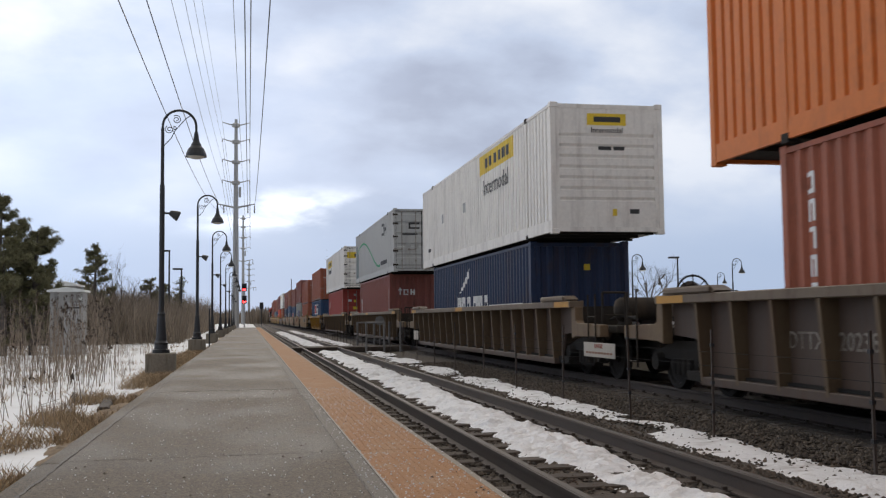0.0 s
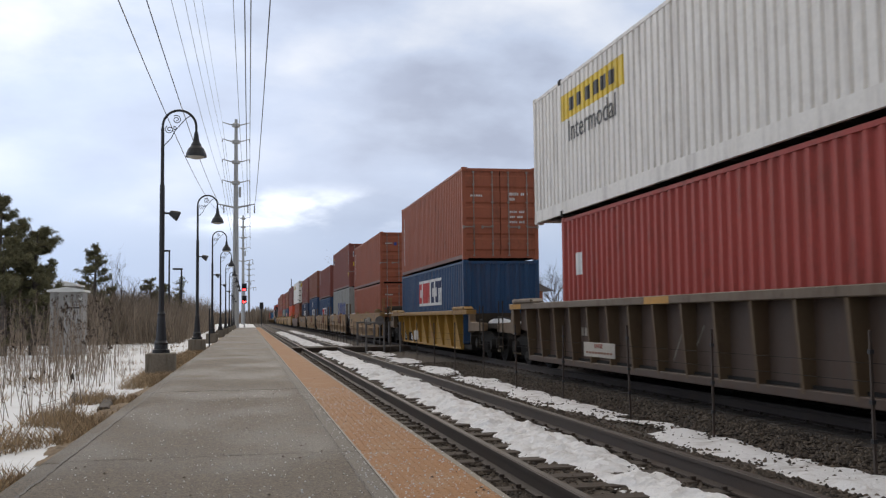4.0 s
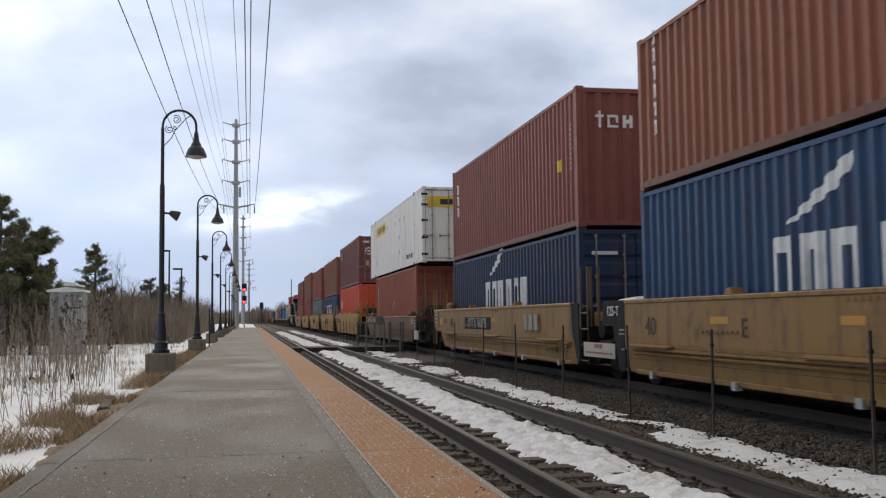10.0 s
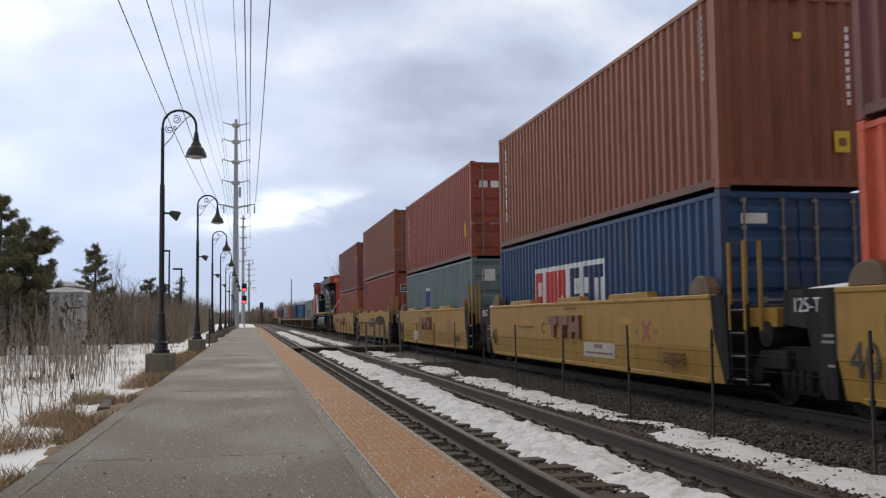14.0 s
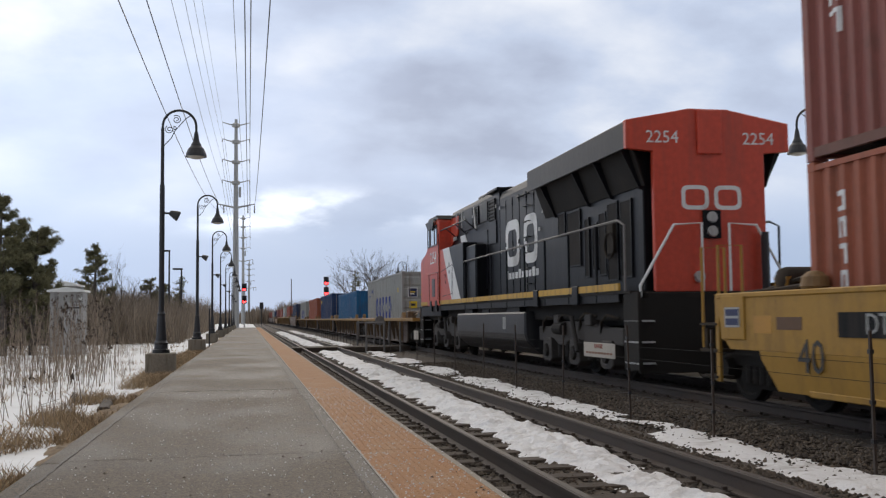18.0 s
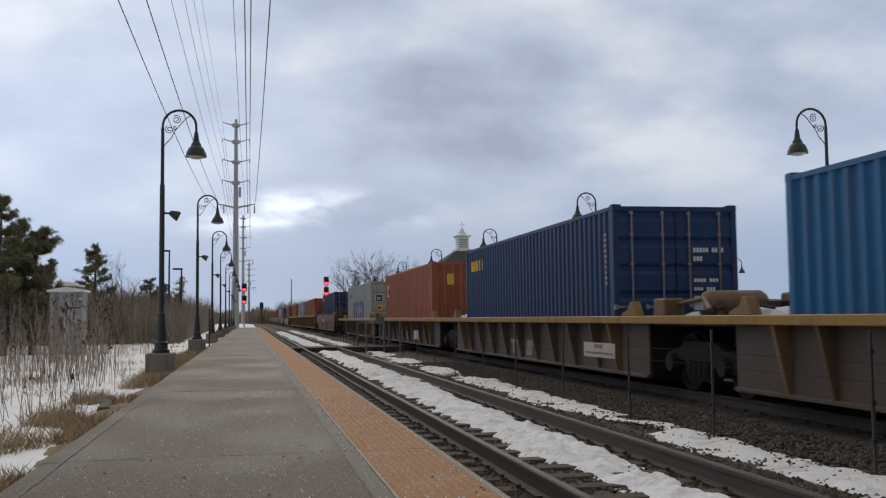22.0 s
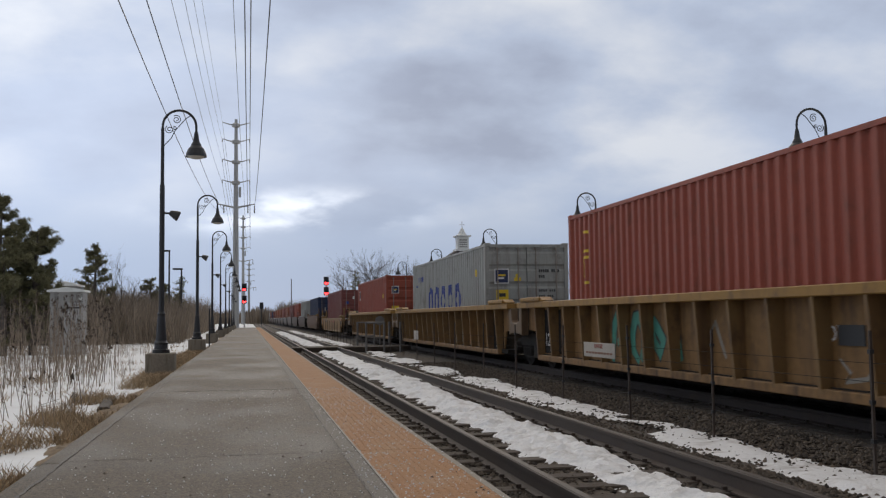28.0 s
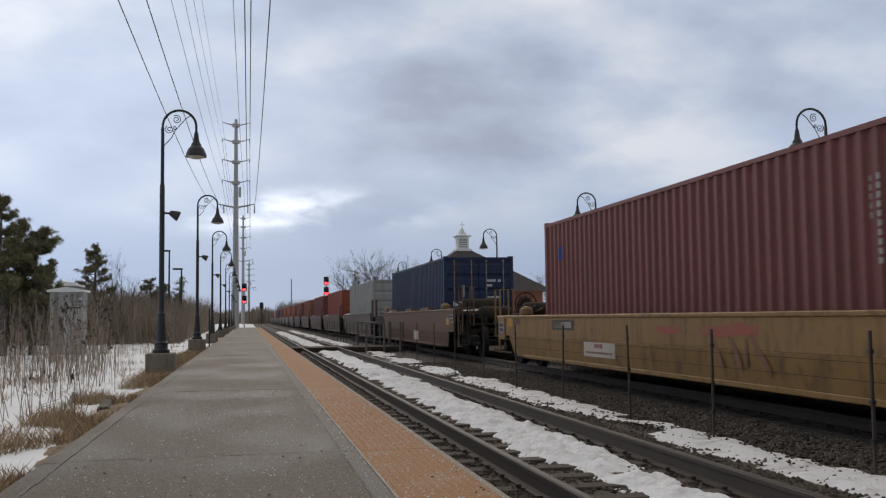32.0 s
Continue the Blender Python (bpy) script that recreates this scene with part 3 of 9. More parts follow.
def side_wall(kind):
    L, W, H = KINDS[kind]
    s = sheet(profile(kind, L - 0.26), 0, L - 0.26, 0.30 if kind == "53" else 0.155, H - 0.1)
    s.v = [(x - W / 2 + 0.012, y + 0.13, z) for x, y, z in s.v]
    return s


def end_wall(kind):
    L, W, H = KINDS[kind]
    s = Shape()
    if kind.startswith("53"):
        out = [(0.07, 0.15), (0.02, 0.15)]
        for i in range(7):
            z = 0.72 + i * 0.235
            out += [(0.02, z), (0.055, z + 0.012), (0.055, z + 0.035), (0.02, z + 0.09)]
        out += [(0.02, H - 0.12), (0.07, H - 0.12)]
        s.prism(out, -W / 2 + 0.2, W / 2 - 0.2, "x")
        for x in (-W / 2 + 0.1, W / 2 - 0.2):
            s.box(x, x + 0.1, 0.017, 0.07, 0.15, H - 0.12)
        return s
    w = W - 0.24
    t = sheet(profile("40", w), 0, w, 0.15, H - 0.1)
    t.v = [(y - w / 2, x + 0.02, z) for x, y, z in t.v]
    return t


def door_leaf(kind):
    """One leaf from x = 0 to its hinge at -x, with pressed ribs, facing -y."""
    L, W, H = KINDS[kind]
    w, h = W / 2 - 0.115, H - 0.27
    if kind == "53p":
        return Shape().prism([(0.08, 0.15), (0.045, 0.15), (0.045, 0.19), (0.032, 0.21), (0.032, h + 0.1), (0.045, h + 0.12), (0.045, h + 0.15), (0.08, h + 0.15)], -w, -0.012, "x")
    n = 5
    step = (h - 0.16) / n
    out = [(0.08, 0.15), (0.05, 0.15)]
    for i in range(n):
        z = 0.23 + i * step
        out += [(0.05, z + 0.04), (0.018, z + 0.1), (0.018, z + step - 0.1), (0.05, z + step - 0.04)]
    out += [(0.05, 0.15 + h), (0.08, 0.15 + h)]
    return Shape().prism(out, -w, -0.012, "x")


def lock_rod(kind):
    L, W, H = KINDS[kind]
    s = Shape().tube([(0, -0.012, 0.13), (0, -0.012, H - 0.12)], 0.016, 6)
    for z in (0.13, 0.5, 1.05, H * 0.62, H - 0.55, H - 0.16):
        s.box(-0.034, 0.034, -0.02, 0.05, z - 0.022, z + 0.022)
    return s


def rod_handle():
    return Shape().box(-0.02, 0.36, -0.035, -0.018, 1.0, 1.035).box(0.3, 0.36, -0.04, 0.03, 0.97, 1.06)


def casting():
    return Shape().box(-0.089, 0.089, -0.081, 0.081, -0.059, 0.059)


def rail_along(kind, top):
    L, W, H = KINDS[kind]
    s = Shape()
    if top:
        s.box(-W / 2 + 0.002, -W / 2 + 0.07, 0.16, L - 0.16, H - 0.1, H - 0.035)
    else:
        s.box(-W / 2 + 0.001, -W / 2 + 0.06, 0.16, L - 0.16, 0.045, 0.30 if kind == "53" else 0.16)
        for i in range(2):
            y = L / 2 + (-1.2 if i else 0.85)
            s.box(-W / 2 - 0.002, -W / 2 + 0.05, y, y + 0.36, 0.05, 0.14)
    return s


def post(kind):
    L, W, H = KINDS[kind]
    return Shape().prism([(-W / 2, 0.005), (-W / 2 + 0.11, 0.005), (-W / 2 + 0.11, 0.03), (-W / 2 + 0.03, 0.135), (-W / 2, 0.135)], 0.11, H - 0.11, "z")


def roof_sheet(kind):
    L, W, H = KINDS[kind]
    return Shape().box(-W / 2 + 0.05, W / 2 - 0.05, 0.08, L - 0.08, H - 0.05, H - 0.03)


def floor_sheet(kind):
    L, W, H = KINDS[kind]
    out = [(0.08, 0.15), (0.08, 0.1)]
    for i in range(int(L / 0.9)):
        y = 0.5 + i * 0.9
        out += [(y, 0.1), (y, 0.03), (y + 0.06, 0.03), (y + 0.06, 0.1)]
    return Shape().prism(out + [(L - 0.08, 0.1), (L - 0.08, 0.15)], -W / 2 + 0.05, W / 2 - 0.05, "x")


def header(kind, top):
    L, W, H = KINDS[kind]
    return Shape().box(-W / 2 + 0.1, W / 2 - 0.1, 0.01, 0.1, H - 0.125, H - 0.035) if top else Shape().box(-W / 2 + 0.1, W / 2 - 0.1, 0.01, 0.1, 0.05, 0.15)


def add_shape(s, q):
    k = len(s.v)
    s.v += q.v
    s.f += [tuple(k + i for i in f) for f in q.f]


def by_word(marks):
    """Runs of small marks in one colour that stand close together, as one word each."""
    words = []

    def small(m):
        return (m[1] - m[0]) * (m[3] - m[2]) < 0.02

    for mk in marks:
        last = words[-1][-1] if words else None
        if last and not isinstance(mk[0], list) and not isinstance(last[0], list) and last[4:] == mk[4:] and small(mk) and small(last) \
                and mk[0] < last[1] + 0.3 and last[0] < mk[1] + 0.3 and mk[2] < last[3] + 0.2 and last[2] < mk[3] + 0.2:
            words[-1].append(mk)
        else:
            words.append([mk])
    return words


def container(kind, mat, start, z, label, doors=True, marks=(), end_marks=(), words=(), end_words=(), group="containers on the train", far=False):
    """A container whose near end lies at start. doors: whether its doors are at the near end."""
    L, W, H = KINDS[kind]
    c = rides(thing("shipping_container", label, "shipping container", group), start, z)
    turned = Matrix.Translation((0, L, 0)) @ Matrix.Rotation(math.pi, 4, "Z")
    for at in (None, turned):
        part("side_wall", shared(("side_wall", kind), lambda: side_wall(kind), mat), mat, c, at=at)
        part("top_rail", shared(("top_rail", kind), lambda: rail_along(kind, True), mat), mat, c, at=at)
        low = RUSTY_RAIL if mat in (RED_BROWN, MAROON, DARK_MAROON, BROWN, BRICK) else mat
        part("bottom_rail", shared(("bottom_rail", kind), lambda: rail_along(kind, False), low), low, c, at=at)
        part("header", shared(("header", kind), lambda: header(kind, True), mat), mat, c, at=at)
        part("end_sill", shared(("end_sill", kind), lambda: header(kind, False), mat), mat, c, at=at)
        for sx in (-1, 1):
            if sx == 1:
                m = (at or Matrix()) @ Matrix.Scale(-1, 4, (1, 0, 0))
            else:
                m = at
            o = part("corner_post", shared(("corner_post", kind, sx), lambda: mirrored(post(kind), sx), mat), mat, c, at=at)
            for zz in () if far else (0.059, H - 0.059):
                q = Matrix.Translation((sx * (W / 2 - 0.084), 0.076, zz))
                part("corner_casting", shared("corner_casting", casting, mat, 0.012), mat, c, at=(at or Matrix()) @ q)
        if kind.startswith("53"):
            for yy in (L / 2 - 6.096, L / 2 + 6.096):
                part("lifting_post", shared(("lifting_post", kind), lambda: Shape().box(-W / 2 - 0.004, -W / 2 + 0.05, -0.07, 0.07, 0.15, H - 0.1), mat), mat, c, at=(at or Matrix()) @ Matrix.Translation((0, yy, 0)))
                for zz in (0.06, H - 0.06):
                    part("corner_casting", shared("corner_casting", casting, STEEL_DARK), mat, c, at=(at or Matrix()) @ Matrix.Translation((-W / 2 + 0.083, yy, zz)))
    part("roof", shared(("roof", kind), lambda: roof_sheet(kind), mat), mat, c)
    part("floor", shared(("floor", kind), lambda: floor_sheet(kind), STEEL_DARK), STEEL_DARK, c)
    door_at, wall_at = (None, turned) if doors else (turned, None)
    part("end_wall", shared(("end_wall", kind), lambda: end_wall(kind), mat), mat, c, at=wall_at)
    for sx in (-1, 1):
        leaf = part("door", shared(("door", kind, sx), lambda: mirrored(door_leaf(kind), sx), mat), mat, c, at=door_at)
        if doors and not far:
            for xx in (0.26, 0.86):
                rod = part("lock_rod", shared(("lock_rod", kind), lambda: lock_rod(kind), ROD), ROD, c, at=(sx * xx * W / 2.438, 0, 0))
                part("handle", shared(("handle", sx), lambda: mirrored(rod_handle(), -sx), ROD), ROD, rod)
    if kind.startswith("53") and doors:
        for x0, x1, z0, z1 in ((-0.016, 0.016, 0.15, H - 0.125), (-W / 2 + 0.1, -W / 2 + 0.125, 0.15, H - 0.125), (W / 2 - 0.125, W / 2 - 0.1, 0.15, H - 0.125), (-W / 2 + 0.125, W / 2 - 0.125, 0.145, 0.17), (-W / 2 + 0.125, W / 2 - 0.125, H - 0.145, H - 0.122)):
            part("door_seal", Shape().box(x0, x1, 0.016, 0.06, z0, z1), STEEL_DARK, c, "black rubber door seal")
        for sx in (-1, 1):
            for zz in (0.32, 0.95, 1.6, 2.2, 2.6):
                part("hinge", shared(("door_hinge", kind), lambda: Shape().box(-0.11, 0.11, -0.008, 0.03, -0.035, 0.035).tube([(-0.11, -0.005, -0.06), (-0.11, -0.005, 0.06)], 0.02, 6), GEAR_DARK), GEAR_DARK, c, at=(sx * (W / 2 - 0.1), 0.0, zz))
    if kind == "53p":
        for i in range(10):
            for zz in (0.75, 1.45, 2.15):
                y = 2.0 + 1.3 * i + 0.25 * noise.noise((i, zz, 1))
                part("patch_plate", shared("patch_plate", lambda: Shape().prism([(-0.11, 0), (0, -0.11), (0.11, 0), (0, 0.11)], -0.006, 0.006, "x"), DECAL_PALE), DECAL_PALE, c, at=(-W / 2 + 0.01, y, zz + 0.2 * noise.noise((zz, i, 4)))) if noise.noise((i * 1.7, zz * 2.3, 7)) > 0.05 else None
    prof = profile(kind, L - 0.26)
    # (y0, y1, z0, z1, material, level) on the near side, y from the near end; or (columns, material)
    for word in by_word(marks):
        s, mm = Shape(), word[0][1] if isinstance(word[0][0], list) else word[0][4]
        for mk in word:
            if isinstance(mk[0], list):
                for cols in mk[0]:
                    add_shape(s, strip(prof, [(y - 0.13, lo, hi) for y, lo, hi in cols], 0.005))
            else:
                y0, y1, z0, z1, _, *level = mk
                add_shape(s, sheet(prof, max(0.01, y0 - 0.13), min(L - 0.27, y1 - 0.13), z0, z1, lift=0.004 + 0.004 * sum(level)))
        s.v = [(x - W / 2 + 0.012, y + 0.13, zz) for x, y, zz in s.v]
        m = part("marking", s.mesh("marking", mm, tidy=False), mm, c)
        if len(word) > 1:
            tagged(m, kind="stuff")
    # (x0, x1, z0, z1, material) on the near end
    for word in by_word(end_marks):
        s, mm = Shape(), word[0][4]
        for x0, x1, z0, z1, _, *level in word:
            s.box(x0, x1, (0.009 if doors else 0.012) - 0.003 * sum(level), 0.03, z0, z1)
        m = part("marking", s, mm, c)
        if len(word) > 1:
            tagged(m, kind="stuff")
    for text, y, zz, size, mm in words:
        part("lettering", letters(text, size, mm), mm, c, at=Matrix.Translation((-W / 2 + 0.005, y, zz)) @ SIDE)
    for text, x, zz, size, mm in end_words:
        part("lettering", letters(text, size, mm), mm, c, at=(x, 0.004, zz))
    return c


def mirrored(s, sx):
    if sx > 0:
        s.v = [(-x, y, z) for x, y, z in s.v]
        s.f = [tuple(reversed(f)) for f in s.f]
    return s


def down_marks(y, z1, n, size, mat, width=0.17):
    """A word that runs down beside a corner post, as plain blocks."""
    out = []
    for i in range(n):
        lo, hi = z1 - (i + 1) * size + 0.07, z1 - i * size
        out += [(y, y + 0.05, lo, hi, mat), (y + 0.05, y + width, hi - 0.055, hi, mat)]
        if i % 2:
            out += [(y + width - 0.05, y + width, lo, hi - 0.055, mat)]
        elif i % 3 == 0:
            out += [(y + 0.05, y + width, lo, lo + 0.055, mat)]
    return out


def ring(y0, y1, z0, z1, w, mat, gap=False):
    """A hollow block."""
    out = [(y0, y1, z1 - w, z1, mat), (y0, y1, z0, z0 + w, mat), (y0, y0 + w, z0 + w, z1 - w, mat)]
    if not gap:
        out.append((y1 - w, y1, z0 + w, z1 - w, mat))
    return out


def small_bars(y0, z, n, mat, w=0.16, h=0.09, step=0.17):
    return [(y0, y0 + w, z - i * step - h, z - i * step, mat) for i in range(n)]


def code_bars(x0, z, mat, rows=((0.34, 0.14, 0.06), (0.18,), (0.22, 0.2), (0.2, 0.2), (0.22, 0.18))):
    """Unreadable rows of letters on a door, as bars."""
    out = []
    for i, r in enumerate(rows):
        x, zz = x0, z - i * 0.16 - (0.25 if i > 1 else 0)
        for w in r:
            n = max(1, round(w / 0.062))
            out += [(x + 0.062 * j, x + 0.062 * j + 0.04, zz - (0.085 if i < 2 else 0.065), zz, mat) for j in range(n)]
            x += 0.062 * n + 0.06
    return out


def panel_words(y0, z0, h=0.95):
    """Three red and three dark blocks on a white panel, red ones at the far end."""
    out = [(y0, y0 + 4.6, z0, z0 + h, DECAL_WHITE)]
    for i, (a, b) in enumerate(((3.95, 4.53), (2.98, 3.8), (2.32, 2.86), (1.43, 2.04), (0.71, 1.33), (0.1, 0.63))):
        lo, hi = z0 + 0.1, z0 + h - 0.1
        out.append((y0 + a, y0 + b, lo, hi, DECAL_RED if i < 3 else DECAL_NAVY, 1))
        if i in (1, 5):
            m = (a + b) / 2
            out += [(y0 + m - 0.2, y0 + m - 0.12, lo, hi - 0.25, DECAL_WHITE, 2), (y0 + m + 0.1, y0 + m + 0.18, lo, hi - 0.25, DECAL_WHITE, 2)]
        elif i == 2:
            out.append((y0 + a + 0.2, y0 + b - 0.2, lo, lo + 0.2, DECAL_WHITE, 2))
        else:
            out.append((y0 + a + (0.0 if i == 3 else 0.18), y0 + b - 0.2, lo + 0.22, hi - 0.22, DECAL_WHITE, 2))
    return out


def white_words(y0, z0, h=0.68, line=False):
    """Six white blocks below a white brush stroke."""
    out = []
    for i in range(6):
        a = y0 + i * 0.68 + (0.2 if i > 2 else 0)
        out += [(a, a + 0.17, z0, z0 + h, DECAL_WHITE), (a + 0.17, a + 0.5, z0 + h - 0.2, z0 + h, DECAL_WHITE), (a + 0.33, a + 0.5, z0, z0 + h - 0.2, DECAL_WHITE)]
    sweep = [(y0 + 2.3 + 1.4 * f, z0 + h + 0.8 - 0.66 * f ** 0.8 - w / 2, z0 + h + 0.8 - 0.66 * f ** 0.8 + w / 2) for f, w in ((0, 0.1), (0.06, 0.2), (0.25, 0.24), (0.45, 0.17), (0.6, 0.16), (0.8, 0.1), (1, 0.03))]
    return out + [([sweep], DECAL_WHITE)] + [(max(0.3, y0 - 3.6), y0 - 0.12, z0 + h - 0.36, z0 + h - 0.28, DECAL_WHITE)][: 1 if line else 0]


def strip(prof, cols, lift):
    """A painted band on a corrugated wall: columns (y, low, high), filled in between at the folds."""
    ys = sorted({y for y, _, _ in cols} | {y for y, _ in prof if cols[0][0] < y < cols[-1][0]})
    s = Shape()
    for i, y in enumerate(ys):
        lo, hi = (float(np.interp(y, [q[0] for q in cols], [q[j] for q in cols])) for j in (1, 2))
        d = depth_at(prof, y) - lift
        s.v += [(d, y, lo), (d, y, hi)]
        if i:
            k = 2 * (i - 1)
            s.f.append((k, k + 2, k + 3, k + 1))
    return s


def oval(y0, y1, z0, z1, w, mat, n=20):
    """A tall oval ring: an upper and a lower band."""
    cy, cz, ry, rz = (y0 + y1) / 2, (z0 + z1) / 2, (y1 - y0) / 2, (z1 - z0) / 2
    up, down = [], []
    for i in range(n + 1):
        u = -ry + 2 * ry * i / n
        top = max(0.05, rz * max(0.0, 1 - abs(u / ry) ** 3) ** 0.5)
        inner = max(0.0, (rz - w) * max(0.0, 1 - (u / (ry - w)) ** 2) ** 0.5) if abs(u) < ry - w else 0.0
        up.append((cy + u, cz + inner, cz + top))
        down.append((cy + u, cz - top, cz - inner))
    return [up, down], mat


def five_rings(y0, z0, h=0.95, mat=None):
    """Five tall oval rings in a row."""
    return [oval(y0 + i * 1.17, y0 + i * 1.17 + 0.82, z0, z0 + h, 0.23, mat or DECAL_BLUE) for i in range(5)]


def wave(y0, y1, z, rise, w, mat):
    """A long curving line."""
    cols = []
    for i in range(31):
        f = i / 30
        zz = z + rise * math.sin(f * 4.4) * (0.35 + 0.65 * f)
        cols.append((y0 + (y1 - y0) * f, zz - w / 2, zz + w / 2))
    return [cols], mat


def badge(x0, z0, w=0.36, h=0.36, inner=None):
    """A square sign with a pale device in it."""
    return [(x0, x0 + w, z0, z0 + h, DECAL_WHITE)], [(x0 + 0.03, x0 + w - 0.03, z0 + 0.03, z0 + h - 0.03, inner or DECAL_NAVY, 1), (x0 + 0.1, x0 + w - 0.1, z0 + h * 0.5, z0 + h * 0.62, DECAL_YELLOW, 2), (x0 + 0.08, x0 + w - 0.14, z0 + h * 0.3, z0 + h * 0.42, DECAL_WHITE, 2)]
# ---------------------------------------------------------------- well cars


def wheel_shape():
    s = Shape().lathe([(0.06, -0.05), (0.12, -0.06), (0.15, -0.02), (0.36, -0.02), (0.39, -0.06), (0.455, -0.06), (0.46, 0.045), (0.5, 0.05), (0.5, 0.075), (0.38, 0.07), (0.36, 0.03), (0.15, 0.03), (0.1, 0.06)], 20, axis="x")
    return s


def frame_shape():
    s = Shape()
    s.prism([(-1.15, 0.36), (-1.15, 0.62), (-0.8, 0.68), (-0.45, 0.8), (0.45, 0.8), (0.8, 0.68), (1.15, 0.62), (1.15, 0.36), (0.95, 0.36), (0.85, 0.52), (0.5, 0.5), (0.38, 0.22), (-0.38, 0.22), (-0.5, 0.5), (-0.85, 0.52), (-0.95, 0.36)], -0.09, 0.09, "x")
    for i in range(4):
        a = -0.27 + i * 0.18
        s.tube([(-0.1, a, 0.28), (-0.1, a, 0.52)], 0.075, 8)
    for a in (-0.875, 0.875):
        s.lathe([(0.02, -0.2), (0.14, -0.2), (0.16, -0.1), (0.16, 0.0)], 12, (0, a, 0.46), "x")
    return s


def truck(car, y):
    """A two-axle truck under a car: side frames, bolster, axles and wheels."""
    t = part("truck", shared("truck_bolster", lambda: Shape().box(-1.0, 1.0, -0.22, 0.22, 0.42, 0.72).box(-0.3, 0.3, -0.35, 0.35, 0.7, 0.86), STEEL_DARK, 0.02), STEEL_DARK, car, at=(0, y, 0))
    for sx in (-1, 1):
        part("side_frame", shared(("side_frame", sx), lambda: mirrored(frame_shape(), sx), STEEL_DARK), STEEL_DARK, t, at=(sx * 1.0, 0, 0))
        for a in (-0.875, 0.875):
            part("wheel", shared(("wheel", sx), lambda: mirrored(wheel_shape(), sx), STEEL_DARK), STEEL_DARK, t, at=(sx * 0.755, a, 0.46))
    for a in (-0.875, 0.875):
        part("axle", shared("axle", lambda: Shape().tube([(-0.85, 0, 0), (0.85, 0, 0)], 0.085, 10), STEEL_DARK), STEEL_DARK, t, at=(0, a, 0.46))
    return t


def ladder(car, y, z0, z1, mat, x=-1.43):
    s = Shape()
    for a in (-0.2, 0.2):
        s.tube([(x, y + a, z0), (x, y + a, z1)], 0.016, 6)
    n = max(2, int((z1 - z0) / 0.33))
    for i in range(n):
        z = z0 + 0.1 + i * (z1 - z0 - 0.15) / n
        s.tube([(x, y - 0.2, z), (x, y + 0.2, z)], 0.013, 6)
    return part("ladder", s, mat, car)


def brake_gear(car, y, mat, tall, wheel=True):
    """Brake wheel on its stand, a reservoir and hand holds at a car's end."""
    r = part("brake_reservoir", shared("brake_reservoir", lambda: Shape().lathe([(0.05, -0.55), (0.2, -0.5), (0.24, -0.42), (0.24, 0.42), (0.2, 0.5), (0.05, 0.55)], 14, axis="x"), mat, smooth=True), mat, car, at=(-0.25, y, tall + (0.3 if wheel else 0.17)))
    for a in (-0.65, 0.1):
        part("reservoir_cradle", Shape().box(a, a + 0.1, y - 0.25, y + 0.25, tall - 0.05, tall + 0.25), mat, car)
    if not wheel:
        for pts, r in (([(-1.1, y - 0.9, tall + 0.1), (-0.9, y - 0.3, tall + 0.28), (-0.95, y + 0.5, tall + 0.2), (-1.1, y + 1.1, tall + 0.05)], 0.035), ([(0.4, y - 0.8, tall + 0.2), (0.5, y + 0.9, tall + 0.25)], 0.04)):
            part("air_pipe", Shape().tube(pts, r, 6), mat, car)
        part("valve_box", Shape().box(-1.2, -0.85, y + 0.5, y + 0.95, tall - 0.02, tall + 0.3), mat, car, bevel=0.03)
        part("valve_box", Shape().box(0.2, 0.7, y - 1.0, y - 0.6, tall - 0.02, tall + 0.35), mat, car, bevel=0.03)
        part("label_plate", Shape().box(-0.85, -0.8, y - 0.16, y + 0.16, tall + 0.1, tall + 0.26), DECAL_PALE, car, "pale label on the reservoir")
        return
    st = Shape()
    for a in (-1.25, -0.8):
        st.tube([(a, y - 0.55, tall - 0.5), (a, y - 0.55, tall + 0.62)], 0.022, 6)
    st.tube([(-1.25, y - 0.55, tall + 0.62), (-0.8, y - 0.55, tall + 0.62)], 0.022, 6).tube([(-1.25, y - 0.55, tall + 0.2), (-0.8, y - 0.55, tall + 0.2)], 0.018, 6)
    part("hand_hold", st, mat, car)
    w = Shape()
    ring_pts = [(0.6 + 0.34 * math.cos(a), y - 0.5, tall + 0.6 + 0.34 * math.sin(a)) for a in [i * math.pi / 8 for i in range(17)]]
    w.tube(ring_pts, 0.02, 6)
    for i in range(4):
        a = i * math.pi / 4
        w.tube([(0.6 + 0.34 * math.cos(a), y - 0.5, tall + 0.6 + 0.34 * math.sin(a)), (0.6 - 0.34 * math.cos(a), y - 0.5, tall + 0.6 - 0.34 * math.sin(a))], 0.012, 5)
    part("brake_wheel", w, STEEL_DARK, car)
    part("brake_stand", Shape().lathe([(0.05, 0), (0.24, 0.02), (0.26, 0.1), (0.2, 0.2)], 14, (0, 0, 0)), mat, car, at=pose(0.6, y - 0.28, tall + 0.58, 90))
    part("brake_post", Shape().box(0.5, 0.7, y - 0.36, y - 0.2, tall - 0.3, tall + 0.4), mat, car)


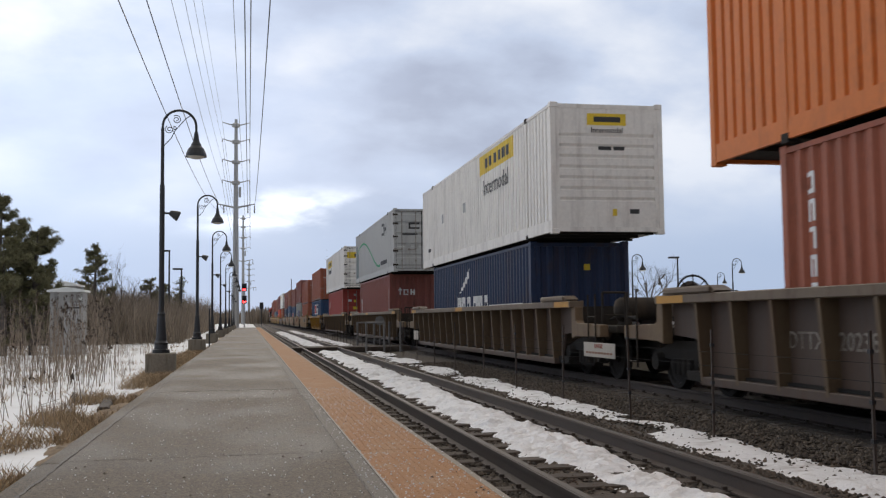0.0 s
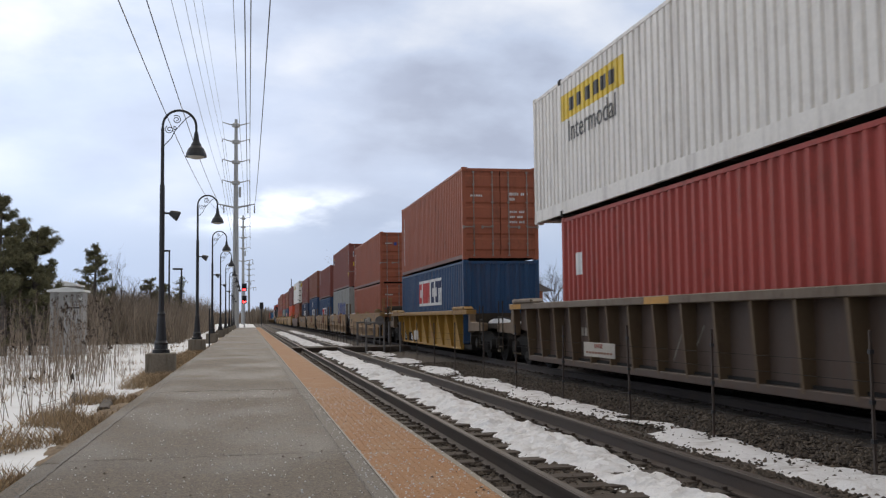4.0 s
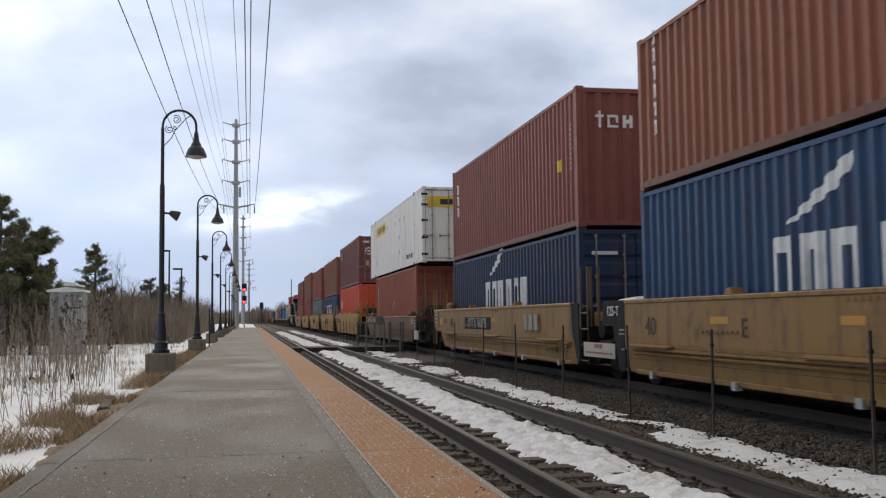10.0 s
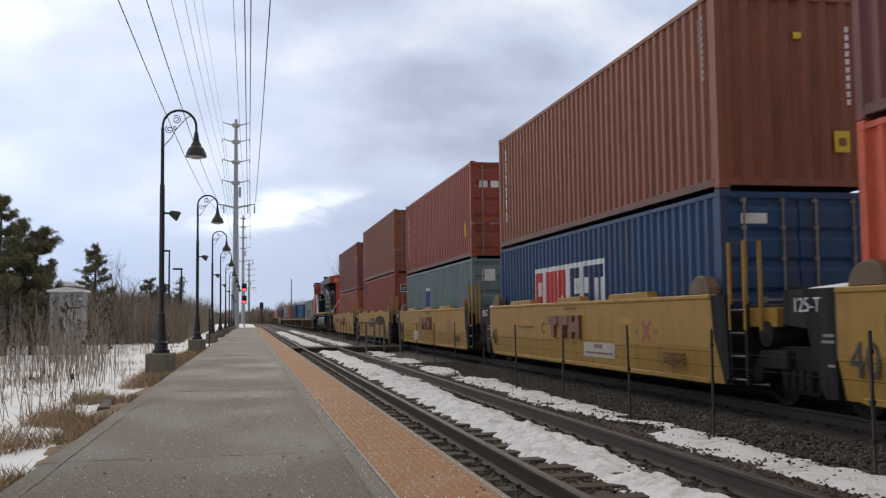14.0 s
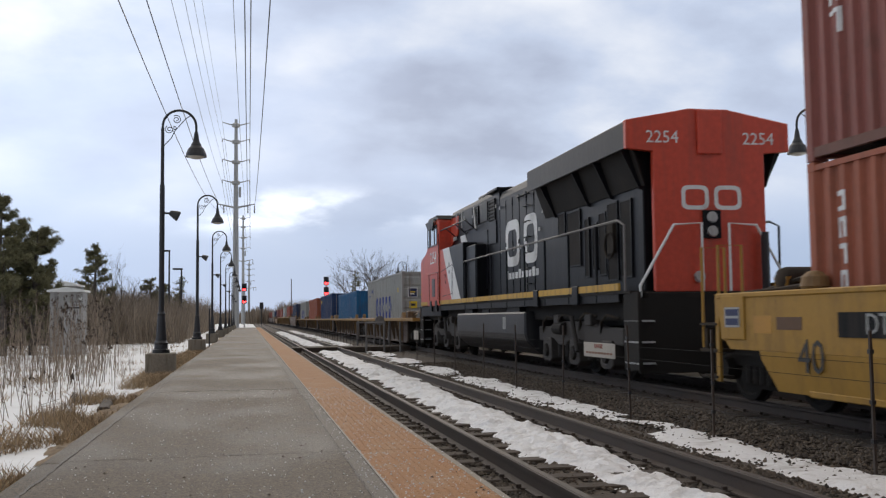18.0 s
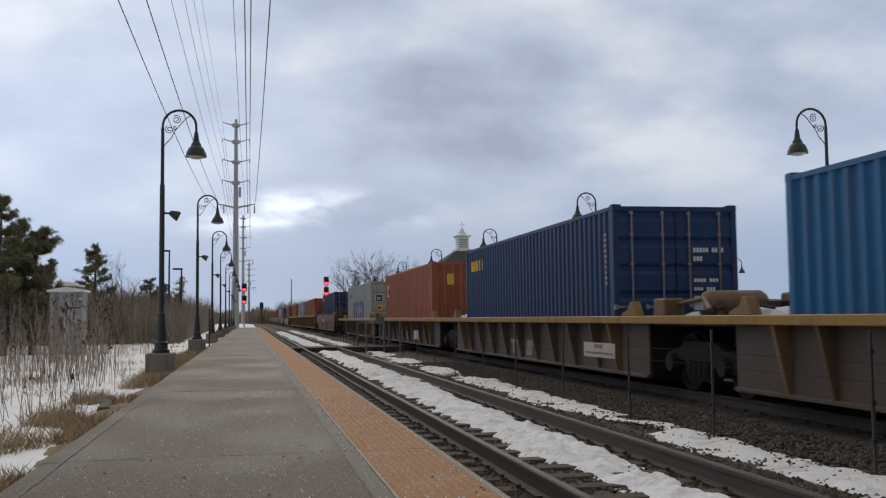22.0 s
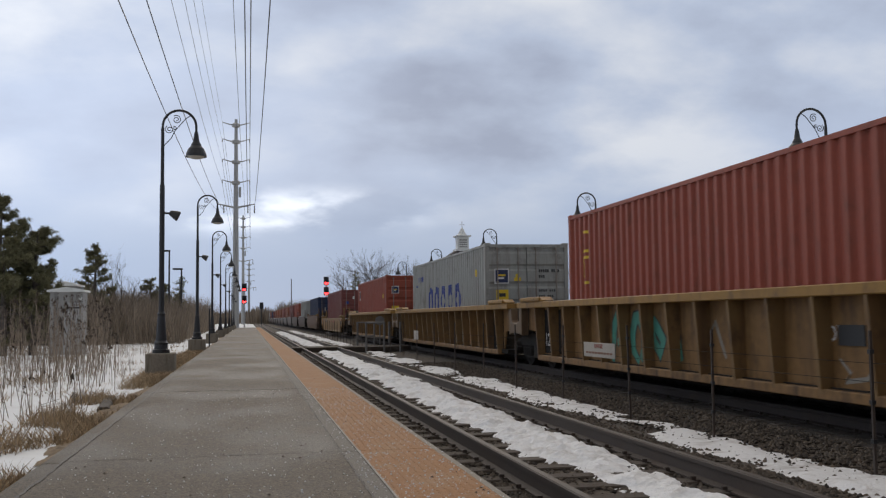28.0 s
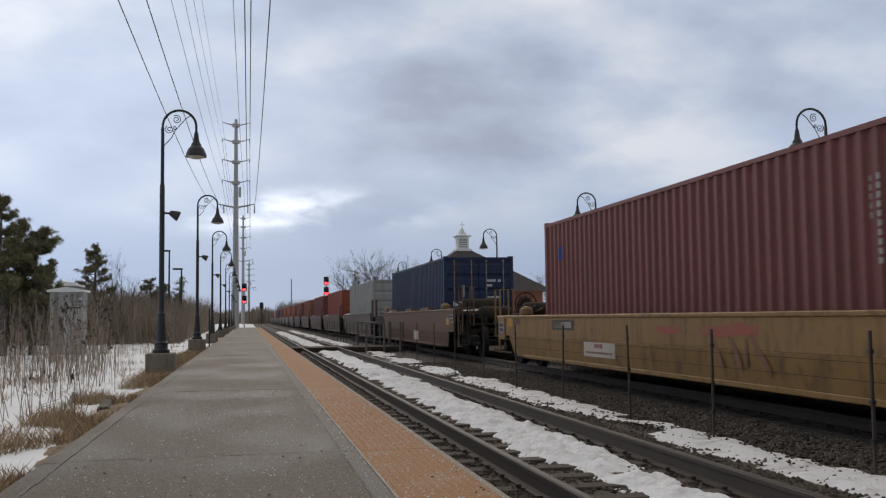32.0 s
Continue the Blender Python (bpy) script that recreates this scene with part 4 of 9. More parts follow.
def end_platform(car, y_in, y_out, z, mat, snow=True):
    """The deck over a truck, from the well's end to the car's end."""
    lo, hi = min(y_in, y_out), max(y_in, y_out)
    part("end_deck", Shape().box(-1.1, 1.1, lo, hi, z - 0.14, z), mat, car, bevel=0.015)
    part("draft_beam", Shape().box(-0.28, 0.28, lo, hi, z - 0.55, z - 0.14), STEEL_DARK, car)
    if snow:
        for _ in range(3):
            k = Shape()
            a, b = random.uniform(-0.9, 0.4), random.uniform(lo + 0.05, max(lo + 0.06, hi - 0.6))
            w, d, h = random.uniform(0.5, 0.95), random.uniform(0.35, 0.8), random.uniform(0.07, 0.16)
            k.hexa([(a, b, z - 0.01), (a + w, b, z - 0.01), (a + w, b + d, z - 0.01), (a, b + d, z - 0.01), (a + 0.1, b + 0.1, z + h), (a + w - 0.12, b + 0.08, z + h * 0.8), (a + w - 0.1, b + d - 0.1, z + h), (a + 0.08, b + d - 0.08, z + h * 0.7)])
            part("snow_patch", k, SNOW, car, "thin leftover snow", bevel=0.03)
    pipes = Shape().tube([(-0.7, lo, z + 0.12), (-0.7, (lo + hi) / 2, z + 0.2), (-0.5, hi, z + 0.1)], 0.025, 6).tube([(0.5, lo, z + 0.1), (0.62, hi, z + 0.15)], 0.03, 6)
    pipes.box(-0.3, 0.25, (lo + hi) / 2 - 0.2, (lo + hi) / 2 + 0.15, z, z + 0.22)
    part("brake_pipe", pipes, STEEL_DARK, car)


def coupler(car, y, d):
    s = Shape().box(-0.07, 0.07, min(y, y + d * 0.75), max(y, y + d * 0.75), 0.72, 0.9)
    s.prism([(-0.16, y + d * 0.75), (0.16, y + d * 0.75), (0.17, y + d * 0.98), (0.04, y + d * 1.08), (-0.13, y + d * 1.0)], 0.66, 0.96, "z")
    s.tube([(0.35, y, 0.7), (0.33, y + d * 0.5, 0.38), (0.28, y + d * 1.0, 0.5)], 0.025, 6)
    return part("coupler", s, STEEL_DARK, car)


def stroke(pts, w):
    """A flat sprayed line through points (y, z), bulging in its middle."""
    s = Shape()
    n = len(pts)
    for i, (y, z) in enumerate(pts):
        a, b = pts[max(0, i - 1)], pts[min(n - 1, i + 1)]
        d = Vector((b[0] - a[0], b[1] - a[1])).normalized()
        h = w * (0.35 + 0.65 * math.sin(math.pi * (i + 0.4) / n))
        s.v += [(0, y - d.y * h, z + d.x * h), (0, y + d.y * h, z - d.x * h)]
        if i:
            k = 2 * (i - 1)
            s.f.append((k, k + 2, k + 3, k + 1))
    return s


def ribbed_car(start, half, top, mats, label, ends, ribs, trucks, base=0.24, floor=0.375, deck=1.02, gear=(), group="well cars of the train", marks=(), clean=False, words=(), sprayed=(), flush=False):
    """A well car with upright stakes along its sides. start: its middle; half: half the well's length; ends: reach to each end."""
    body, sill = mats
    car = rides(thing("well_car", label, "rail car", group), start, 0.0)
    if not flush and sill is SILL_RUSTY:
        for y in (-half + 0.5, half - 0.6, 0.8):
            part("paint_patch", Shape().box(-1.504, -1.49, y - 0.45, y + 0.5, top - 0.125, top - 0.012), PATCH, car, "fresh orange-yellow paint patch")
    for sx in (-1, 1):
        part("top_sill", shared(("top_sill", half, top), lambda: Shape().box(-1.5, -1.2, -half, half, top - 0.13, top), sill, 0.012), sill, car, at=None if sx < 0 else pose(0, 0, 0, 0, 0, 180))
        inset = 1.75 if flush == "low" else 0.75
        edge = [(-half + inset, top - 0.11), (-half + inset, base), (half - inset, base), (half - inset, top - 0.11)] if flush else [(-half + 0.15, top - 0.11), (-half + 0.15, 0.9), (-half + 1.1, 0.84), (-half + 1.35, base), (half - 1.35, base), (half - 1.1, 0.84), (half - 0.15, 0.9), (half - 0.15, top - 0.11)]
        turn = None if sx < 0 else pose(0, 0, 0, 0, 0, 180)
        part("side_sheet", shared(("side_sheet", half, top), lambda: Shape().prism(edge, -1.24, -1.2, "x"), body), body, car, at=turn)
        reach = 1.29 if flush else 1.4
        part("bottom_sill", shared(("bottom_sill", half, base), lambda: Shape().box(-reach, -1.2, -half + (inset if flush else 1.35), half - (inset if flush else 1.35), base - 0.03, base + (0.03 if flush else 0.09)), body, 0.01), body, car, at=turn)
        for i in range(ribs):
            y = (-6.35, 6.35)[i] if flush is True and i < 2 else (1.82 - half, half - 1.82)[i] if flush and i < 2 else -5.38 + (i - 2) * 1.345 if flush is True else -4.5 + (i - 2) * 1.5 if flush else -half + 1.4 + i * (2 * half - 2.8) / (ribs - 1)
            mm = body if flush == "low" else (RUST_STAKE if i < 2 else STAKE) if flush else RUST_STAKE if clean else STAKE
            m = shared(("stake", top, base, mm.name), lambda: Shape().prism([(-1.48, top - 0.11), (-1.24, top - 0.11), (-1.24, base + 0.03), (-reach, base + 0.03)], -0.035, 0.035, "y"), mm)
            part("stake", m, mm, car, at=(0, y, 0) if sx < 0 else pose(0, y, 0, 0, 0, 180))
        for e in (-1, 1):
            if flush is True:
                part("guide", shared("low_guide", lambda: Shape().prism([(-0.32, 0), (0.32, 0), (0.28, 0.05), (0.05, 0.1), (-0.08, 0.24), (-0.16, 0.24)], -0.08, 0.08, "x"), RUST_STAKE, 0.01), RUST_STAKE, car, at=(sx * 1.34, e * (half - 1.2), top))
                continue
            part("guide", shared(("guide", sill.name), lambda: Shape().prism([(-0.85, 0), (0.85, 0), (0.85, 0.05), (0.8, 0.11), (-0.7, 0.11), (-0.95, 0.03)], -0.13, 0.13, "x").box(-0.17, -0.13, -0.8, 0.75, 0.02, 0.09), sill, 0.008), sill, car, at=(sx * 1.36, e * (half - 1.15), top))
    rim = 1.195 if flush else 1.3
    part("well_floor", Shape().box(-rim, rim, -half + 0.7, half - 0.7, base, floor), STEEL_DARK, car)
    for e in (-1, 1):
        y_in, y_out = e * (half - (0.82 if flush else 0.4)), e * ends[0 if e < 0 else 1]
        y_wall = y_in if flush else e * (half - 1.45)
        part("end_bulkhead", Shape().box(-1.195, 1.195, y_wall - 0.05, y_wall + 0.05, base, top - 0.1), GEAR_DARK, car)
        if abs(y_out) > half:
            if flush is True:
                end_platform(car, y_in, y_out, top - 0.03, GEAR_DARK)
                for sx in (-1, 1):
                    part("sill_end", Shape().box(min(sx * 1.5, sx * 1.2), max(sx * 1.5, sx * 1.2), min(e * (half + 0.004), y_out), max(e * (half + 0.004), y_out), top - 0.13, top), sill, car, bevel=0.012)
                continue
            end_platform(car, y_in, y_out, deck, GEAR_DARK)
            far_y = min(half + 1.6, abs(y_out) - 0.05)
            part("end_side", Shape().prism([(e * (half - 0.12), top - 0.12), (e * (half - 0.12), deck - 0.26), (e * (half + 0.1), deck - 0.22), (e * far_y, deck - 0.2), (e * far_y, deck + 0.02), (e * (half + 0.2), deck + 0.05), (e * (half + 0.12), deck + 0.1), (e * (half + 0.1), top - 0.12)], -1.42, -1.25, "x"), TAN_STAKE, car, bevel=0.012)
            if abs(y_out) > half + 1.5:
                coupler(car, y_out, e)
                ladder(car, y_out - e * 0.45, 0.35, top + 0.1, GEAR_DARK)
    for y in trucks:
        truck(car, y)
    for y in gear:
        brake_gear(car, y, TAN_STAKE if flush is True else GEAR_DARK, top - 0.02 if flush is True else deck, not flush)
    for i, (y0, y1, z0, z1, mm) in enumerate(marks):
        part("marking", Shape().box(-1.246 - 0.002 * i, -1.235, y0, y1, z0, z1), mm, car)
    for text, y, z, size, mm in words:
        part("lettering", letters(text, size, mm), mm, car, at=Matrix.Translation((-1.247, y, z)) @ SIDE)
    for i, (pts, w, mm) in enumerate(sprayed):
        part("sprayed_line", stroke(pts, w), mm, car, "sprayed paint line", at=(-1.2445 - 0.001 * (i % 4), 0, 0))
    return car


def smooth_car(start, half, top, mats, label, ends, trucks, base=0.27, floor=0.375, deck=1.0, ledge=False, gear=(), group="well cars of the train", marks=(), words=(), sprayed=(), label_plate=(), far=False, plain=False):
    """A well car with plain plate sides folded along the middle; free ends reach out over their truck."""
    body, sill = mats
    car = rides(thing("well_car", label, "rail car", group), start, 0.0)
    free = tuple(q > half + 1.6 for q in ends)
    fold = 0.75
    over = ((1.35, top), (1.2, 0.87), (1.1, 0.85), (0.98, fold))
    under = ((0.22, fold), (0.2, 0.64), (-0.1, base))
    up = over if free[0] else ((-0.62, top), (-0.56, 0.9), (-0.48, fold)), over if free[1] else ((-0.45, top), (-0.45, fold))
    low = under if free[0] else ((-0.48, fold), (-0.25, base)), under if free[1] else ((-0.45, fold), (-0.5, base))

    def outline(of):
        return [(-half - q, z) for q, z in of[0]] + [(half + q, z) for q, z in reversed(of[1])]

    def folded():
        q = Shape().prism(outline(low), -1.5, -1.46, "x")
        q.v = [(x + 0.13 * (fold - z), y, z) for x, y, z in q.v]
        return q

    key = (half, top, base, free)
    y0, y1 = -half - (1.33 if free[0] else -0.62), half + (1.33 if free[1] else -0.46)
    for sx in (-1, 1):
        part("side_plate", shared(("side_plate", sx, key), lambda: mirrored(Shape().prism(outline(up), -1.5, -1.46, "x"), sx), body, 0.008), body, car)
        part("lower_plate", shared(("lower_plate", sx, key), lambda: mirrored(folded(), sx), body, 0.006), body, car)
        part("top_chord", shared(("top_chord", sx, key), lambda: mirrored(Shape().box(-1.52, -1.4, y0, y1, top - 0.02, top + 0.05), sx), body, 0.015), body, car)
        part("bottom_chord", shared(("bottom_chord", sx, key), lambda: mirrored(Shape().box(-1.455, -1.3, -half + 0.8, half - 0.8, base - 0.02, base + 0.06), sx), body, 0.012), body, car)
        for y, w in () if far or plain else ((-half * 0.3, 0.12), (half * 0.4, 0.12)) if ledge else ((-half * 0.47, 0.9), (-0.1, 0.75), (half * 0.5, 0.9)):
            part("guide", shared(("plate_guide", w), lambda: Shape().prism([(-w, 0), (w, 0), (w - 0.06, 0.09), (-w + 0.06, 0.1)], -0.09, 0.09, "x"), body, 0.01), body, car, at=(sx * 1.42, y, top + 0.045))
        if ledge:
            part("walk_ledge", shared(("walk_ledge", sx, key), lambda: mirrored(Shape().box(-1.56, -1.49, -half + 0.6, half - 0.6, 0.655, 0.69), sx), body), body, car)
            part("ledge_pipe", shared(("ledge_pipe", sx, key), lambda: mirrored(Shape().tube([(-1.52, -half + 0.8, 0.6), (-1.52, half - 0.8, 0.6)], 0.022, 6), sx), body), body, car)
            for i in range(3):
                y = -half + 1.2 + i * (2 * half - 3.6) / 2
                part("step_board", shared(("step_board", sx), lambda: mirrored(Shape().prism([(-1.5, 0.695), (-1.63, 0.7), (-1.63, 0.722), (-1.5, 0.745)], 0, 1.5, "y"), sx), body), body, car, at=(0, y, 0))
            for i in range(5):
                y = -half + 1.5 + i * (2 * half - 3.0) / 4
                part("tie_down", shared(("tie_down", sx), lambda: mirrored(Shape().box(-1.5, -1.4, -0.06, 0.06, base - 0.06, base + 0.05), sx), GALV), GALV, car, at=(0, y, 0))
    part("well_floor", Shape().box(-1.4, 1.4, -half + 0.8, half - 0.8, base, floor), STEEL_DARK, car)
    for e in (-1, 1):
        y_in, y_out = e * (half - 0.35), e * ends[0 if e < 0 else 1]
        if abs(y_out) <= half + 1.6 and not far and not ledge:
            for sx in (-1, 1):
                part("rounded_bracket", shared(("round_fin", body.name), lambda: Shape().prism([(0.34 * math.cos(q * math.pi / 8) * (1.0 if q != 3 else 0.8), 0.28 * math.sin(q * math.pi / 8)) for q in range(9)], -0.09, 0.09, "x").box(-0.03, 0.03, -0.36, -0.26, -0.3, 0.02), TAN_STAKE, 0.02), TAN_STAKE, car, at=(sx * 1.4, e * (half - 1.0), top + 0.04))
        part("end_bulkhead", Shape().box(-1.42, 1.42, y_in - 0.05, y_in + 0.05, base, top - 0.15), GEAR_DARK, car)
        if abs(y_out) <= half:
            continue
        if abs(y_out) <= half + 1.6:
            end_platform(car, y_in, y_out, top - 0.1, GEAR_DARK)
            if e > 0:
                pan = part("stencil_panel", Shape().prism([(half - 0.445, top + 0.05), (half - 0.445, 0.28), (half - 0.2, 0.26), (half - 0.02, 0.62), (half + 0.12, top - 0.4), (half + 0.62, top - 0.36), (half + 0.62, top + 0.05)], -1.5, -1.45, "x"), PANEL_BLACK, car, "black stencilled panel")
                part("lettering", letters("125-T", 0.24, DECAL_WHITE), DECAL_WHITE, pan, at=Matrix.Translation((-1.503, half + 0.12, top - 0.14)) @ SIDE)
                for z, w in ((0.95, 0.2), (0.88, 0.24), (0.62, 0.12)):
                    part("marking", Shape().box(-1.504, -1.495, half - 0.4, half - 0.4 + w, z, z + 0.03), DECAL_FADED, pan)
                k = Shape()
                z = top - 0.03
                k.hexa([(-1.45, half - 0.7, z), (0.2, half - 0.8, z), (0.3, half + 0.75, z), (-1.4, half + 0.7, z), (-1.35, half - 0.45, z + 0.13), (0.0, half - 0.5, z + 0.25), (0.1, half + 0.55, z + 0.2), (-1.3, half + 0.4, z + 0.1)])
                part("snow_patch", k, SNOW, car, "thin leftover snow", bevel=0.04)
                part("corner_deck", Shape().box(-1.45, 1.0, half - 0.4, half + 0.6, top - 0.1, top - 0.025), PANEL_BLACK, car)
            else:
                part("end_strip", Shape().prism([(-half + 0.618, top + 0.03), (-half + 0.2, top + 0.03), (-half + 0.12, base + 0.1), (-half + 0.25, base), (-half + 0.47, fold), (-half + 0.555, 0.9)], -1.498, -1.44, "x"), PANEL_BLACK, car, "black painted end strip")
                for a in (0.12, -0.3):
                    part("hand_rail", Shape().tube([(-1.46, -half + a, 1.0), (-1.46, -half + a, top + 0.72), (-1.25, -half + a, top + 0.72), (-1.25, -half + a, deck)], 0.028, 6), STAKE if ledge else body, car)
                    part("ladder_stile", Shape().box(-1.47, -1.43, -half + a - 0.03, -half + a + 0.03, 0.3, top - 0.1), PANEL_BLACK, car)
                for z in (0.36, 0.66, 0.96, 1.26):
                    part("rung", Shape().tube([(-1.46, -half + 0.12, z), (-1.46, -half - 0.3, z)], 0.018, 6), BLACK, car)
                part("end_brace", Shape().box(-1.2, -1.1, -half - 0.6, -half + 0.1, top - 0.4, top - 0.15), body, car, bevel=0.01)
                part("brake_valve", Shape().lathe([(0.04, -0.3), (0.17, -0.27), (0.18, 0.2), (0.1, 0.32)], 12, axis="x"), GEAR_DARK, car, at=(-0.95, -half - 0.35, deck - 0.05))
                part("valve_box", Shape().box(-1.2, -0.6, -half - 0.8, -half - 0.1, deck - 0.5, deck - 0.25), GEAR_DARK, car, bevel=0.03)
            continue
        # a free end: high deck over the truck, brake panel, steps, reservoir
        y_lip = e * (half + 1.3)
        part("high_deck", Shape().box(-1.45, 1.45, min(y_in, y_lip), max(y_in, y_lip), top - 0.1, top - 0.02), body, car, bevel=0.01)
        end_platform(car, y_lip, y_out, 0.98, GEAR_DARK, snow=False)
        for _ in range(4):
            k = Shape()
            a, b, w, d, h = random.uniform(-1.35, 0.3), random.uniform(min(y_in, y_lip) + 0.1, max(y_in, y_lip) - 0.8), random.uniform(0.4, 0.9), random.uniform(0.4, 0.75), random.uniform(0.05, 0.1)
            z = top - 0.025
            k.hexa([(a, b, z), (a + w, b, z), (a + w, b + d, z), (a, b + d, z), (a + 0.12, b + 0.1, z + h), (a + w - 0.14, b + 0.08, z + h * 0.8), (a + w - 0.1, b + d - 0.12, z + h), (a + 0.09, b + d - 0.1, z + h * 0.7)])
            part("snow_patch", k, SNOW, car, "thin leftover snow", bevel=0.035)
        ya, yb = sorted((e * (half + 0.55), e * (half + 1.18)))
        low_by = min(0.0, top - 1.42)
        pan = part("brake_panel", Shape().box(-1.525, -1.48, ya, yb, 0.88 + low_by, 1.45 + low_by), body, car, bevel=0.008)
        part("placard", Shape().box(-1.532, -1.52, ya + 0.1, ya + 0.5, 1.04 + low_by, 1.3 + low_by), DECAL_PALE, pan, "grey and white inspection placard")
        for i in range(2):
            part("placard_field", Shape().box(-1.536, -1.53, ya + 0.13, ya + 0.47, 1.07 + low_by + i * 0.12, 1.155 + low_by + i * 0.12), DECAL_NAVY, pan)
        ym = e * (half + 0.12)
        part("reflector_patch", Shape().box(-1.504, -1.49, ym - 0.22, ym + 0.22, 0.97, 1.19), PATCH, car, "faded orange paint patch")
        part("dark_patch", Shape().box(-1.504, -1.49, e * (half - 0.5) - 0.28, e * (half - 0.5) + 0.28, 1.02, 1.17), CAR_DARK, car, "grey-brown primer patch")
        yr = e * (half + 0.45)
        part("air_reservoir", shared("air_reservoir", lambda: Shape().lathe([(0.05, -0.62), (0.14, -0.6), (0.17, -0.52), (0.17, 0.52), (0.14, 0.6), (0.05, 0.62)], 16, axis="x"), GEAR_DARK, smooth=True), GEAR_DARK, car, at=(-0.45, yr, top + 0.2))
        for a in (-1.05, 0.1):
            part("reservoir_cradle", Shape().prism([(yr - 0.1, top - 0.05), (yr + 0.1, top - 0.05), (yr + 0.16, top + 0.24), (yr - 0.16, top + 0.24)], a, a + 0.06, "x"), body, car)
        part("rounded_bracket", Shape().lathe([(0.03, 0), (0.13, 0.02), (0.17, 0.08), (0.15, 0.19), (0.08, 0.25), (0.02, 0.26)], 14, (0, 0, 0)), RUST_STAKE, car, at=(-1.36, e * (half - 0.85), top))
        part("rounded_bracket", Shape().lathe([(0.03, 0), (0.13, 0.02), (0.17, 0.08), (0.15, 0.19), (0.08, 0.25), (0.02, 0.26)], 14, (0, 0, 0)), RUST_STAKE, car, at=(1.36, e * (half - 0.85), top))
        for a, z in ((-1.25, 0.12), (-0.9, 0.2), (-1.05, 0.28)):
            part("brake_rod", Shape().tube([(a, e * (half - 0.7), top + z), (a + 0.1, e * (half + 0.2), top + z * 0.7), (a + 0.05, e * (half + 1.1), top + 0.05)], 0.03, 6), GEAR_DARK, car)
        for yy in (half + 1.45, half + 1.95):
            part("hand_rail", Shape().tube([(-1.4, e * yy, 0.75), (-1.4, e * yy, top + 0.72), (-1.05, e * yy, top + 0.72), (-1.05, e * yy, 0.95)], 0.022, 6), body, car)
        part("step_stringer", Shape().box(-1.44, -1.40, min(e * (half + 1.4), e * (half + 1.5)), max(e * (half + 1.4), e * (half + 1.5)), 0.3, top + 0.05), body, car)
        for z in (0.34, 0.7, 1.06):
            part("step", Shape().box(-1.46, -1.2, min(e * (half + 1.45), e * (half + 1.95)), max(e * (half + 1.45), e * (half + 1.95)), z, z + 0.035), GEAR_DARK, car)
        part("end_beam", Shape().box(-1.4, 1.4, min(y_out, y_out - e * 0.15), max(y_out, y_out - e * 0.15), 0.72, 1.02), GEAR_DARK, car, bevel=0.01)
        coupler(car, y_out, e)
    for y in trucks:
        truck(car, y)
    for y in gear:
        brake_gear(car, y, GEAR_DARK, 1.0 if abs(y) > half + 1.3 else top)
    for i, (y0, y1, z0, z1, mm) in enumerate(marks):
        part("marking", Shape().box(-1.506 - 0.0015 * i, -1.49, y0, y1, z0, z1), mm, car)
    for text, y, z, size, mm in words:
        part("lettering", letters(text, size, mm), mm, car, at=Matrix.Translation((-1.506, y, z)) @ SIDE)
    for i, (pts, w, mm) in enumerate(sprayed):
        part("sprayed_line", stroke(pts, w), mm, car, "sprayed paint line", at=(-1.504 - 0.001 * (i % 4), 0, 0))
    if label_plate:
        text, y0, y1, z0, z1 = label_plate
        part("number_panel", Shape().box(-1.509, -1.49, y0, y1, z0, z1), PANEL_BLACK, car, "dark stencilled number panel")
        part("lettering", letters(text, (z1 - z0) * 1.15, DECAL_PALE), DECAL_PALE, car, at=Matrix.Translation((-1.512, (y0 + y1) / 2, (z0 + z1) / 2)) @ SIDE)
    return car
# ---------------------------------------------------------------- locomotive
LOCO_START = 295.8


